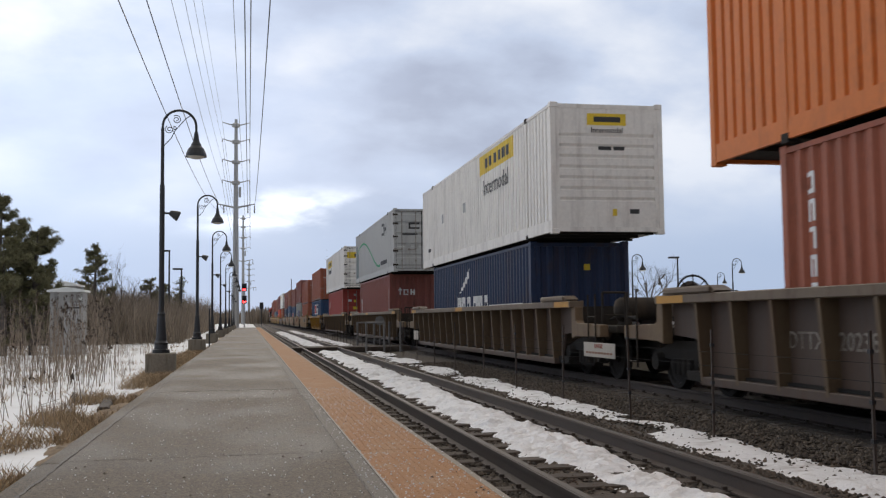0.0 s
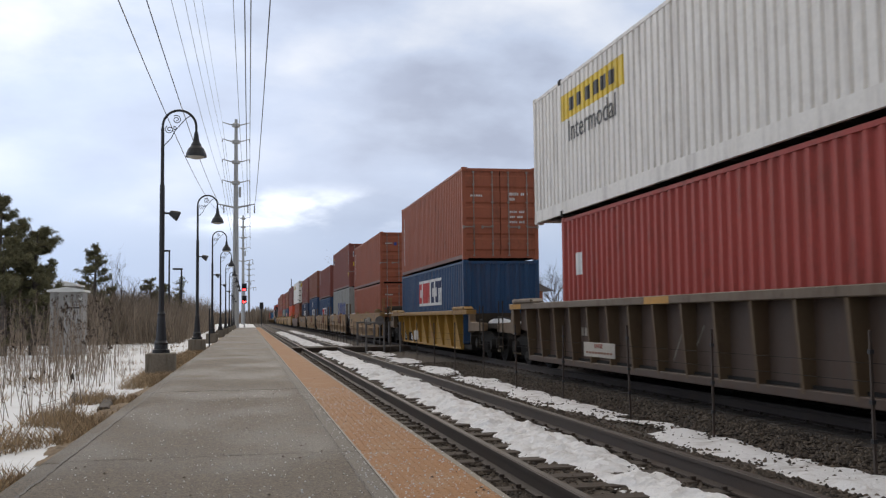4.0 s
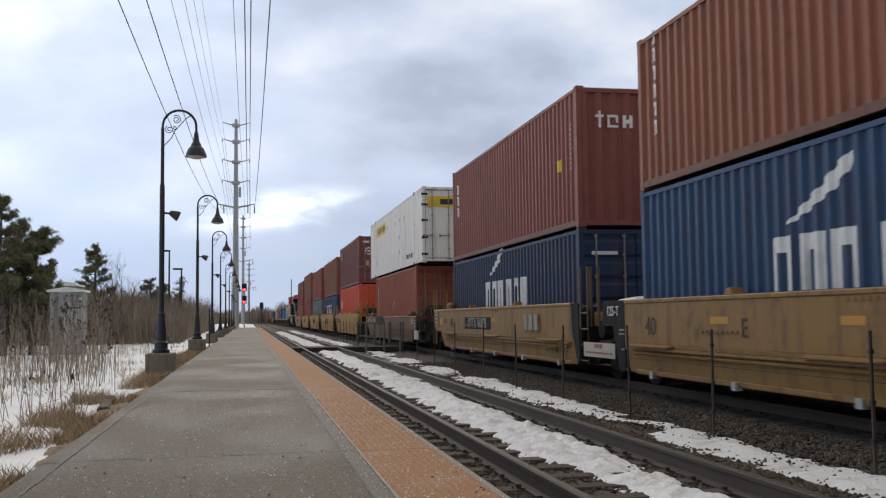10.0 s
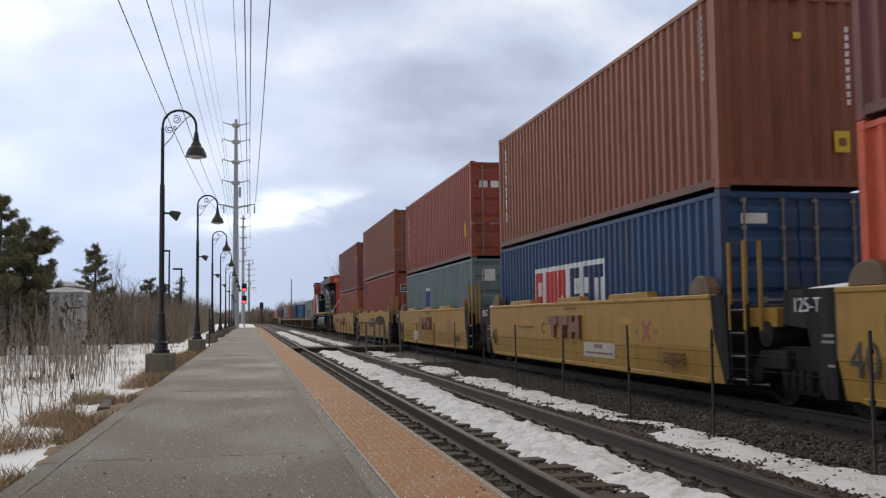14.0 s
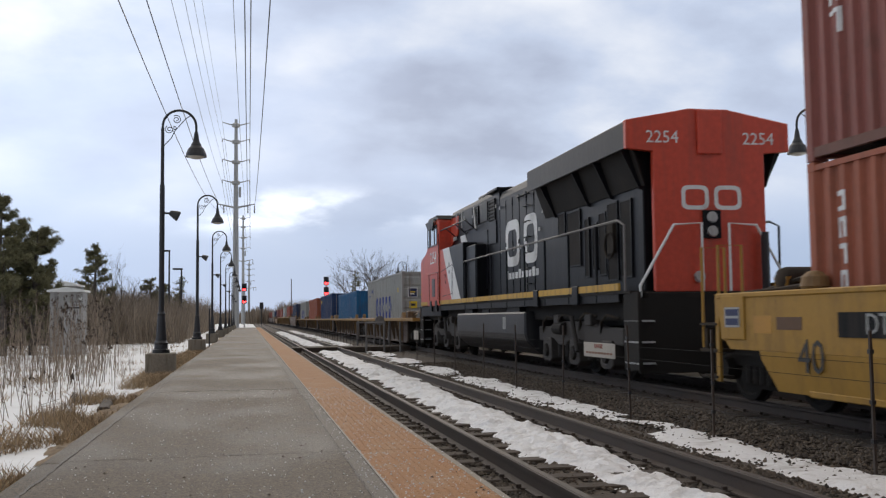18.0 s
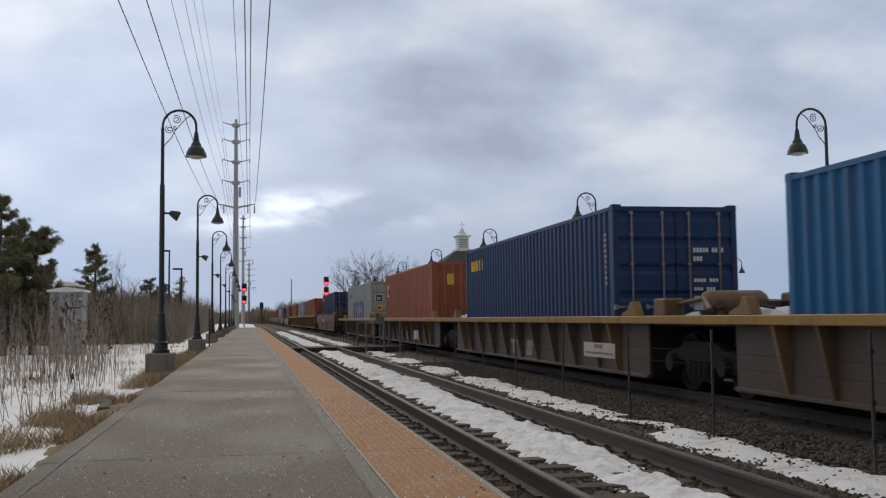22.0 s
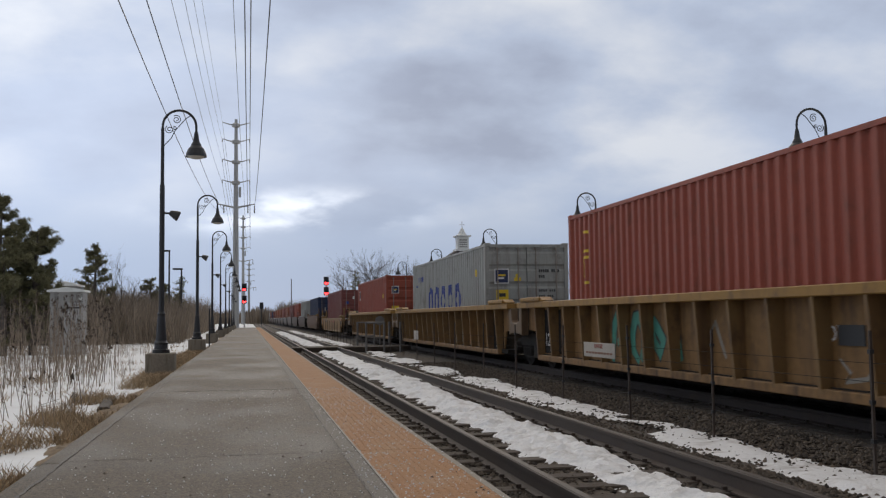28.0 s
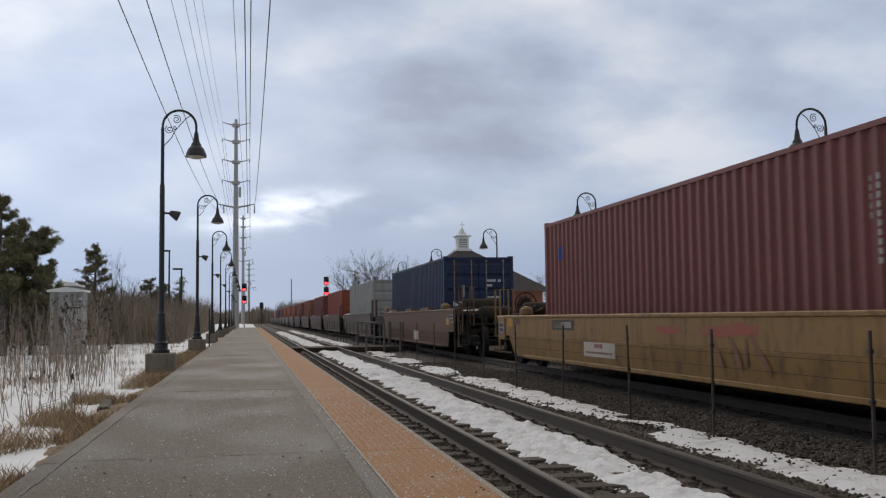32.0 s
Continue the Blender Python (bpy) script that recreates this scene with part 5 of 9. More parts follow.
def locomotive():
    c = rides(thing("diesel_locomotive", "black and orange-red diesel locomotive with white stripe, coupled mid-train", "locomotive"), LOCO_START, 0.0)
    deck = 1.6
    part("underframe", Shape().prism([(0.6, 1.2), (0.6, deck), (21.2, deck), (21.2, 1.2), (20.4, 1.12), (1.6, 1.12)], -1.2, 1.2, "x"), STEEL_DARK, c, bevel=0.02)
    for sx in (-1, 1):
        part("side_sill", Shape().box(sx * 1.43 - 0.02, sx * 1.43 + 0.02, 1.3, 20.3, 1.44, deck + 0.02), LOCO_BLACK, c)
        part("sill_stripe", Shape().box(sx * 1.47 - 0.02, sx * 1.47 + 0.02, 1.2, 21.15, deck + 0.04, deck + 0.165), LOCO_STRIPE, c, "yellow reflective stripe")
        for y in (3.3, 6.0, 17.9, 18.9):
            part("jacking_pad", Shape().box(sx * 1.49 - 0.03, sx * 1.49 + 0.03, y, y + 0.34, 1.42, 1.78), LOCO_BLACK, c, bevel=0.012)
    part("walkway", Shape().box(-1.47, 1.47, 0.7, 21.1, deck - 0.02, deck + 0.02), STEEL_DARK, c)
    # long hood in panels
    part("engine_hood", Shape().prism([(-1.02, deck), (-1.02, 4.4), (-0.97, 4.58), (-0.75, 4.64), (0.75, 4.64), (0.97, 4.58), (1.02, 4.4), (1.02, deck)], 6.6, 11.1, "y"), LOCO_BLACK, c, bevel=0.015)
    part("equipment_hood", Shape().prism([(-1.03, deck), (-1.03, 4.58), (-1.0, 4.7), (-0.75, 4.76), (0.75, 4.76), (1.0, 4.7), (1.03, 4.58), (1.03, deck)], 11.11, 17.5, "y"), LOCO_BLACK, c, bevel=0.012)
    part("underframe", Shape().box(-1.2, 1.2, 0.64, 21.2, 1.22, 1.55), STEEL_DARK, c)
    part("hood_lip", Shape().box(-1.12, 1.12, 11.0, 12.2, 4.66, 4.73), LOCO_BLACK, c, bevel=0.01)
    part("radiator_hood", Shape().prism([(-1.1, deck), (-1.1, 4.1), (1.1, 4.1), (1.1, deck)], 0.95, 6.62, "y"), LOCO_BLACK, c, bevel=0.02)
    part("radiator_wing", Shape().prism([(-1.36, 4.2), (-1.46, 4.03), (-1.49, 4.03), (-1.49, 4.5), (-0.35, 4.74), (0.35, 4.74), (1.49, 4.5), (1.49, 4.03), (1.46, 4.03), (1.36, 4.2)], 0.7, 6.75, "y"), LOCO_BLACK, c, bevel=0.012)
    for sx in (-1, 1):
        part("radiator_screen", Shape().prism([(sx * 1.11, 3.42), (sx * 1.13, 3.42), (sx * 1.4, 4.2), (sx * 1.36, 4.2)], 0.8, 6.55, "y"), STEEL_DARK, c, "sooty slanting radiator screen")
        for y in (5.75, 3.6, 2.35, 0.95):
            part("wing_brace", Shape().prism([(sx * 1.1, 3.36), (sx * 1.15, 3.36), (sx * 1.49, 4.04), (sx * 1.1, 4.04)], y, y + 0.035, "y"), LOCO_BLACK, c)
    part("end_panel", Shape().prism([(-1.02, deck), (-1.02, 3.98), (-1.5, 4.02), (-1.5, 4.51), (-0.35, 4.73), (0.35, 4.73), (1.5, 4.51), (1.5, 4.02), (1.02, 3.98), (1.02, deck)], 0.66, 0.78, "y"), LOCO_RED, c, "orange-red rear end", bevel=0.012)
    part("end_rib", Shape().box(-0.22, 0.22, 0.6, 0.66, 3.95, 4.7), LOCO_RED, c, bevel=0.01)
    for x in (-0.85, 0.92):
        part("road_number", letters("2254", 0.3, DECAL_WHITE), DECAL_WHITE, c, at=(x, 0.655, 4.22))
    # white worm-like device on the end and on the side
    def loop(w, h, n=24):
        return [(w / 2 * math.copysign(abs(math.cos(t)) ** 0.45, math.cos(t)), h / 2 * math.copysign(abs(math.sin(t)) ** 0.45, math.sin(t))) for t in [i * 2 * math.pi / n for i in range(n + 1)]]

    def band(w, h, thick, n=32):
        """A flat rounded ring in the y-z plane."""
        q = Shape()
        for u, v in loop(w, h, n):
            k = len(q.v)
            f = (w - 2 * thick) / w, (h - 2 * thick) / h
            q.v += [(0, u, v), (0, u * f[0], v * f[1])]
            if k:
                q.f.append((k - 2, k, k + 1, k - 1))
        return q

    for x in (-0.28, 0.32):
        part("end_device", band(0.5, 0.42, 0.07), DECAL_WHITE, c, "white painted rounded loop", at=Matrix.Translation((x, 0.654, 3.2)) @ Matrix.Rotation(radians(90), 4, "Z"))
    for y, w in ((9.78, 1.36), (8.1, 1.16)):
        part("side_device", band(w, 1.2, 0.25), DECAL_WHITE, c, "white painted rounded loop", at=(-1.042, y, 3.1))
    for i in range(10):
        part("marking", Shape().box(-1.044, -1.03, 10.25 - i * 0.31, 10.46 - i * 0.31, 2.18, 2.34 if i % 4 else 2.4), DECAL_WHITE, c)
    part("headlight_box", Shape().box(-0.16, 0.16, 0.6, 0.68, 2.5, 2.98), LOCO_BLACK, c, bevel=0.01)
    for z in (2.62, 2.86):
        part("headlight", Shape().lathe([(0.02, 0), (0.085, 0.0), (0.1, 0.03), (0.1, 0.07)], 14, (0, 0, 0), "x"), GALV, c, at=Matrix.Translation((0, 0.57, z)) @ Matrix.Rotation(radians(90), 4, "Z"))
    part("ditch_light", Shape().lathe([(0.02, 0), (0.085, 0.0), (0.1, 0.03), (0.1, 0.07)], 14, (0, 0, 0), "x"), GALV, c, at=Matrix.Translation((-0.25, 0.57, 1.85)) @ Matrix.Rotation(radians(90), 4, "Z"))
    # radiator intake screens, doors and louvres along the side
    for sx in (-1, 1):
        for y0, y1, z0, z1 in ((4.21, 4.99, 2.26, 3.36), (5.18, 5.6, 2.95, 3.4), (3.68, 3.89, 2.0, 3.13), (3.21, 3.43, 2.12, 2.99), (2.74, 3.06, 2.0, 3.15), (2.12, 2.6, 1.88, 3.28), (1.46, 1.93, 1.91, 3.25)):
            sc = part("intake_screen", Shape().box(sx * 1.105 - 0.02, sx * 1.105 + 0.02, y0, y1, z0, z1), STEEL_DARK, c)
            for a, b, p, q in ((y0 - 0.03, y1 + 0.03, z1, z1 + 0.03), (y0 - 0.03, y1 + 0.03, z0 - 0.03, z0), (y0 - 0.03, y0, z0, z1), (y1, y1 + 0.03, z0, z1)):
                part("screen_frame", Shape().box(sx * 1.11 - 0.025, sx * 1.11 + 0.025, a, b, p, q), LOCO_BLACK, sc)
        for y, w in ((6.75, 1.0), (7.8, 0.62), (8.46, 0.62), (9.12, 0.62), (9.78, 0.62), (10.44, 0.6)):
            d = part("hood_door", Shape().box(sx * 1.025 - 0.012, sx * 1.025 + 0.012, y, y + w - 0.03, 1.8, 4.3), LOCO_BLACK, c, bevel=0.006)
            for z in (2.0, 3.05, 4.1):
                part("hinge", Shape().box(sx * 1.045 - 0.012, sx * 1.045 + 0.012, y - 0.05, y + 0.06, z, z + 0.1), LOCO_BLACK, d)
            part("latch", Shape().box(sx * 1.045 - 0.012, sx * 1.045 + 0.012, y + w - 0.14, y + w - 0.1, 2.9, 3.0), GALV, d)
        for y0, y1, z0, z1 in ((15.85, 16.55, 4.04, 4.56), (13.57, 14.13, 3.95, 4.5), (11.57, 12.16, 3.89, 4.48)):
            lv = part("louvre", Shape().box(sx * 1.03 - 0.02, sx * 1.03 + 0.02, y0, y1, z0, z1), STEEL_DARK, c)
            for a, b, p, q in ((y0 - 0.05, y0, z0, z1), (y1, y1 + 0.05, z0, z1)):
                part("louvre_frame", Shape().box(sx * 1.04 - 0.035, sx * 1.04 + 0.035, a, b, p, q), GALV if y0 > 15 else LOCO_BLACK, lv)
            for i in range(6):
                z = z0 + (i + 0.3) * (z1 - z0) / 6
                part("slat", Shape().box(sx * 1.045 - 0.02, sx * 1.045 + 0.02, y0, y1, z, z + 0.035), LOCO_BLACK, lv)
        for y0, y1, z0, z1 in ((11.4, 12.3, 3.24, 3.86), (12.4, 13.3, 3.95, 4.5), (14.3, 15.6, 3.9, 4.5), (12.4, 13.0, 2.0, 3.7)):
            part("access_panel", Shape().box(sx * 1.045 - 0.02, sx * 1.045 + 0.02, y0, y1, z0, z1), LOCO_BLACK, c, bevel=0.008)
        for y, z in ((10.9, 4.1), (11.3, 4.2), (14.2, 4.2), (15.4, 4.3), (6.9, 3.6), (7.2, 3.2)):
            part("label_plate", Shape().box(sx * 1.07 - 0.004, sx * 1.07 + 0.004, y, y + 0.12, z, z + 0.09), DECAL_PALE, c)
    for y in (8.42, 8.72, 9.05):
        part("grab_iron", Shape().tube([(-1.03, y, 4.2), (-1.12, y, 4.2), (-1.12, y - 0.3, 4.2), (-1.03, y - 0.3, 4.2)], 0.014, 6), LOCO_BLACK, c)
    for i in range(6):
        part("grab_iron", Shape().tube([(-1.03, 8.45, 2.0 + i * 0.38), (-1.12, 8.45, 2.0 + i * 0.38), (-1.12, 8.05, 2.0 + i * 0.38), (-1.03, 8.05, 2.0 + i * 0.38)], 0.013, 6), LOCO_BLACK, c)
    # handbrake by the rear door
    part("handbrake_wheel", Shape().tube([(-1.2, 2.36 + 0.24 * math.cos(i * math.pi / 8), 2.5 + 0.24 * math.sin(i * math.pi / 8)) for i in range(17)], 0.02, 6), GEAR_DARK, c)
    part("handbrake_box", Shape().box(-1.19, -1.1, 2.2, 2.52, 2.35, 2.9), GEAR_DARK, c, bevel=0.01)
    part("air_box", Shape().box(-1.38, -1.0, 12.6, 13.8, deck, 3.3), LOCO_BLACK, c, bevel=0.03)
    part("air_box", Shape().box(1.0, 1.45, 13.0, 17.5, deck, 3.3), LOCO_BLACK, c, bevel=0.03)
    part("pipe_rail", Shape().tube([(-1.4, 13.7, 4.1), (-1.44, 17.6, 4.1)], 0.022, 6), BLACK, c)
    for y in (13.8, 15.2, 16.7):
        part("pipe_bracket", Shape().tube([(-1.42, y, 4.1), (-1.02, y + 0.1, 3.8)], 0.018, 6), BLACK, c)
    part("brace_bar", Shape().tube([(-1.06, 14.1, 4.5), (-1.2, 13.3, 3.8)], 0.03, 6), GALV, c)
    part("roof_box", Shape().box(-0.9, 0.9, 12.6, 14.2, 4.74, 4.84), LOCO_BLACK, c, bevel=0.03)
    part("exhaust_stack", Shape().box(-0.35, 0.35, 7.8, 8.8, 4.62, 4.74), BLACK, c, bevel=0.03)
    # cab and nose
    part("cab", Shape().prism([(17.5, 1.6), (17.5, 4.45), (17.7, 4.6), (19.2, 4.6), (19.55, 4.4), (19.7, 3.7), (19.75, 1.6)], -1.5, 1.5, "x"), LOCO_RED, c, bevel=0.03)
    part("nose", Shape().prism([(19.7, 1.6), (19.7, 3.68), (20.2, 3.5), (21.0, 3.35), (21.2, 3.2), (21.2, 1.6)], -1.48, 1.48, "x"), LOCO_RED, c, bevel=0.05)
    part("nose_skirt", Shape().box(-1.46, 1.46, 17.5, 21.15, 1.25, 1.6), LOCO_BLACK, c, bevel=0.02)
    part("cab_roof", Shape().prism([(17.5, 4.5), (17.7, 4.64), (19.2, 4.64), (19.62, 4.42), (19.55, 4.32), (19.1, 4.5), (17.7, 4.5)], -1.52, 1.52, "x"), LOCO_BLACK, c)
    part("cab_shade", Shape().prism([(17.93, 4.54), (19.5, 4.5), (18.95, 4.22), (18.08, 4.25)], -1.6, -1.57, "x"), LOCO_BLACK, c)
    for y0, y1 in ((17.78, 18.18), (18.24, 18.92), (19.16, 19.46)):
        w = part("cab_window", Shape().box(-1.515, -1.49, y0, y1, 3.68, 4.3), CAB_GLASS, c)
        fr = Shape()
        for a, b, z0, z1 in ((y0 - 0.035, y1 + 0.035, 4.3, 4.335), (y0 - 0.035, y1 + 0.035, 3.645, 3.68), (y0 - 0.035, y0, 3.68, 4.3), (y1, y1 + 0.035, 3.68, 4.3)):
            fr.box(-1.53, -1.49, a, b, z0, z1)
        part("window_frame", fr, BLACK, w)
    part("road_number", letters("2254", 0.58, DECAL_WHITE), DECAL_WHITE, c, at=Matrix.Translation((-1.504, 18.55, 3.23)) @ SIDE)
    part("nose_grille", Shape().box(-1.515, -1.47, 18.26, 18.76, 1.91, 2.53), BLACK, c)
    for a, b in (((17.7, 2.72), (19.4, 2.72)), ((19.38, 2.72), (19.3, 1.8)), ((17.72, 2.72), (17.72, 1.82)), ((17.52, 1.66), (17.52, 4.0))):
        part("panel_seam", Shape().tube([(-1.502, a[0], a[1]), (-1.502, b[0], b[1])], 0.012, 5), LOCO_BLACK, c)
    for a, b in (((15.45, 2.86), (17.35, 2.72)), ((15.42, 2.86), (15.52, 1.9)), ((15.6, 1.95), (16.1, 1.93)), ((16.4, 1.92), (17.1, 1.9))):
        part("panel_seam", Shape().tube([(-1.474, a[0], a[1]), (-1.474, b[0], b[1])], 0.011, 5), LOCO_BLACK, c)
    for y, z in ((16.55, 2.5), (16.55, 2.3), (15.9, 2.6), (15.9, 2.85)):
        part("latch", Shape().box(-1.485, -1.47, y, y + 0.05, z, z + 0.1), BLACK, c)
    for z, y0, y1 in ((2.7, 18.1, 19.6), (2.6, 16.4, 17.3)):
        part("grab_bar", Shape().tube([(-1.52, y0, z), (-1.52, y1, z)], 0.014, 6), LOCO_RED, c)
    # slanted white band between red and black, on the low cabinet behind the cab
    part("low_cabinet", Shape().box(-1.46, -1.0, 13.9, 17.5, deck, 3.45), LOCO_BLACK, c, bevel=0.02)
    part("white_band", Shape().prism([(14.3, deck + 0.16), (15.6, deck + 0.16), (17.0, 3.44), (16.0, 3.44)], -1.472, -1.455, "x"), DECAL_WHITE, c, "slanting white paint band")
    part("red_panel", Shape().prism([(15.6, deck + 0.16), (17.52, deck + 0.16), (17.52, 3.44), (17.0, 3.44)], -1.471, -1.455, "x"), LOCO_RED, c)
    part("white_band", Shape().prism([(15.1, 3.5), (15.9, 3.5), (16.2, 3.8), (15.5, 3.8)], -1.05, -1.0, "x"), DECAL_WHITE, c)
    part("cab_rear_red", Shape().prism([(16.5, 3.9), (17.5, 3.6), (17.5, 4.5), (16.3, 4.48)], -1.07, -0.98, "x"), LOCO_RED, c)
    part("number_plate", Shape().box(-1.09, -1.06, 16.6, 17.1, 3.72, 3.84), DECAL_PALE, c)
    # tank, trucks
    part("fuel_tank", Shape().prism([(-1.4, 0.62), (-1.45, 0.8), (-1.45, 1.32), (1.45, 1.32), (1.45, 0.8), (1.4, 0.62), (1.05, 0.32), (-1.05, 0.32)], 7.3, 14.9, "y"), BLACK, c, bevel=0.04)
    part("tank_badge", Shape().box(-1.46, -1.44, 9.0, 9.3, 0.9, 1.2), DECAL_PALE, c, bevel=0.004)
    part("air_tank", Shape().lathe([(0.05, -1.0), (0.2, -0.95), (0.22, -0.85), (0.22, 0.85), (0.2, 0.95), (0.05, 1.0)], 14, (0, 0, 0), "x"), STEEL_DARK, c, at=Matrix.Translation((-1.15, 10.2, 1.42)) @ Matrix.Rotation(radians(90), 4, "Z"), smooth=True)
    for yc in (4.3, 17.6):
        t = part("truck", Shape().box(-0.9, 0.9, yc - 0.4, yc + 0.4, 0.55, 1.0), STEEL_DARK, c)
        for sx in (-1, 1):
            x = sx * 1.12
            f = Shape().prism([(yc - 2.6, 0.66), (yc - 2.6, 0.98), (yc - 1.4, 1.0), (yc - 0.9, 1.1), (yc + 0.9, 1.1), (yc + 1.4, 1.0), (yc + 2.6, 0.98), (yc + 2.6, 0.66), (yc + 1.5, 0.72), (yc + 1.2, 0.6), (yc + 0.7, 0.6), (yc + 0.4, 0.72), (yc - 0.4, 0.72), (yc - 0.7, 0.6), (yc - 1.2, 0.6), (yc - 1.5, 0.72)], x - 0.1, x + 0.1, "x")
            part("side_frame", f, GREY_GRIME, t, bevel=0.02)
            for a in (-1.85, 0, 1.85):
                part("wheel", shared(("wheel", sx), lambda: mirrored(wheel_shape(), sx), STEEL_DARK), STEEL_DARK, t, at=(sx * 0.755, yc + a, 0.5))
                j = Shape().prism([(yc + a - 0.34, 0.3), (yc + a - 0.28, 0.75), (yc + a + 0.28, 0.75), (yc + a + 0.34, 0.3), (yc + a + 0.2, 0.22), (yc + a - 0.2, 0.22)], x - 0.15, x + 0.13, "x")
                part("journal_box", j, GREY_GRIME, t, bevel=0.02)
                part("bearing_cap", Shape().lathe([(0.03, -0.06), (0.13, -0.05), (0.15, 0.0)] if sx < 0 else [(0.15, 0.0), (0.13, 0.05), (0.03, 0.06)], 12, (x + sx * 0.15, yc + a, 0.47), "x"), STEEL_DARK, t)
            for a in (-1.2, -0.7, 0.7, 1.2):
                part("coil_spring", Shape().tube([(x, yc + a, 0.35), (x, yc + a, 0.7)], 0.1, 10), STEEL_DARK, t)
            part("brake_cylinder", Shape().lathe([(0.04, -0.3), (0.13, -0.28), (0.13, 0.28), (0.04, 0.3)], 12, (0, 0, 0), "x"), STEEL_DARK, t, at=Matrix.Translation((sx * 1.25, yc + 0.9, 0.95)) @ Matrix.Rotation(radians(90), 4, "Z"))
    for yc in (4.3, 17.6):
        for a, z in ((-2.0, 1.16), (-0.8, 1.2), (0.6, 1.18), (1.7, 1.14)):
            part("brake_hose", Shape().tube([(-1.2, yc + a - 0.4, z), (-1.3, yc + a, z + 0.06), (-1.28, yc + a + 0.35, z - 0.05), (-1.2, yc + a + 0.6, z - 0.3)], 0.028, 6), GEAR_DARK, c)
        for a in (-1.1, 0.9):
            part("sand_box", Shape().box(-1.3, -1.12, yc + a, yc + a + 0.36, 1.02, 1.24), GREY_GRIME, c, bevel=0.02)
        part("snubber", Shape().tube([(-1.3, yc - 0.3, 0.5), (-1.32, yc - 0.05, 1.2)], 0.05, 8), GREY_GRIME, c)
    for y0, y1, z0, z1 in ((8.1, 10.0, 1.3, 1.46), (11.2, 12.0, 1.3, 1.42), (13.2, 14.2, 1.3, 1.44)):
        part("tank_fitting", Shape().box(-1.35, -1.15, y0, y1, z0, z1), LOCO_BLACK, c, bevel=0.015)
    # handrails
    for sx in (-1, 1):
        part("handrail", Shape().tube([(sx * 1.44, 1.0, deck), (sx * 1.44, 0.98, 2.75), (sx * 1.44, 1.3, 2.86), (sx * 1.44, 13.9, 2.86)], 0.022, 6), GATE if sx < 0 else LOCO_BLACK, c)
        for i in range(8):
            y = 2.4 + i * 1.62
            part("stanchion", shared("stanchion", lambda: Shape().tube([(0, 0, deck - 0.15), (0, 0, 2.86)], 0.024, 6), LOCO_BLACK), LOCO_BLACK, c, at=(sx * 1.44, y, 0))
        part("end_rail", Shape().tube([(sx * 1.35, 0.55, 0.7), (sx * 1.35, 0.55, 1.7), (sx * 0.75, 0.5, 2.72), (sx * 0.25, 0.5, 2.75), (sx * 0.25, 0.5, 1.6)], 0.024, 6), TRIM_WHITE, c)
        part("nose_rail", Shape().tube([(sx * 1.4, 21.35, 0.6), (sx * 1.4, 21.4, 1.7), (sx * 1.2, 21.5, 2.5), (sx * 0.3, 21.5, 2.5)], 0.024, 6), TRIM_WHITE, c)
        for y in (0.75, 21.25):
            part("step_well", Shape().box(sx * 1.42 - 0.03, sx * 1.42 + 0.03, y - 0.32, y + 0.32, 0.3, deck), STEEL_DARK, c)
            for z in (0.4, 0.75, 1.1):
                part("step", Shape().box(sx * 1.3 - 0.15, sx * 1.3 + 0.15, y - 0.3, y + 0.3, z, z + 0.03), GALV, c)
    part("pilot", Shape().box(-1.4, 1.4, 0.5, 0.62, 0.25, 1.5), STEEL_DARK, c)
    part("pilot", Shape().box(-1.4, 1.4, 21.25, 21.37, 0.25, 1.5), STEEL_DARK, c)
    coupler(c, 0.5, -1)
    coupler(c, 21.35, 1)
    part("brake_wheel_stand", Shape().tube([(0.9, 0.5, 1.6), (0.9, 0.5, 2.6)], 0.07, 8), BLACK, c)
    return c


GREY_GRIME = material("grimy_grey_casting", (0.034, 0.028, 0.023), rough=0.7, dirt=(0.04, 0.032, 0.026), dirt_amount=0.35)
locomotive()
# ---------------------------------------------------------------- the train
FLOOR = 0.39


def block_marks(L=LONG, z=2.25, n=6, size=0.27):
    return down_marks(L - 0.72, z, n, size, DECAL_WHITE, 0.21)


def three_marks(L=LONG, z=2.4):
    return down_marks(L - 0.75, z, 3, 0.36, DECAL_WHITE, 0.26)


def near_codes(z=2.2):
    return small_bars(0.42, z, 10, DECAL_PALE, 0.045, 0.065, 0.1) + small_bars(0.62, z, 5, DECAL_FADED, 0.045, 0.065, 0.1)


def three_end(z=2.35):
    a, b = z - 0.3, z - 0.04
    return [(-0.74, -0.69, a, z + 0.04, DECAL_WHITE), (-0.8, -0.63, b - 0.05, b, DECAL_WHITE), (-0.55, -0.5, a, b, DECAL_WHITE), (-0.5, -0.32, a, a + 0.05, DECAL_WHITE), (-0.5, -0.32, b - 0.05, b, DECAL_WHITE), (-0.37, -0.32, a + 0.1, b - 0.05, DECAL_WHITE), (-0.22, -0.15, a, b, DECAL_WHITE), (-0.15, -0.08, a + 0.09, b - 0.09, DECAL_WHITE), (-0.08, -0.01, a, b, DECAL_WHITE)]


def far_logo(L, z, mat):
    return [(L - 1.25, L - 0.75, z - 0.45, z, mat)]


def yellow_panel(y0, z0):
    return [(y0, y0 + 3.65, z0, z0 + 0.54, DECAL_YELLOW)] + [(y0 + 0.4 + 0.43 * j + (0.12 if j > 3 else 0), y0 + 0.7 + 0.43 * j + (0.12 if j > 3 else 0), z0 + 0.13, z0 + 0.4, DECAL_BLACK, 1) for j in range(6)]


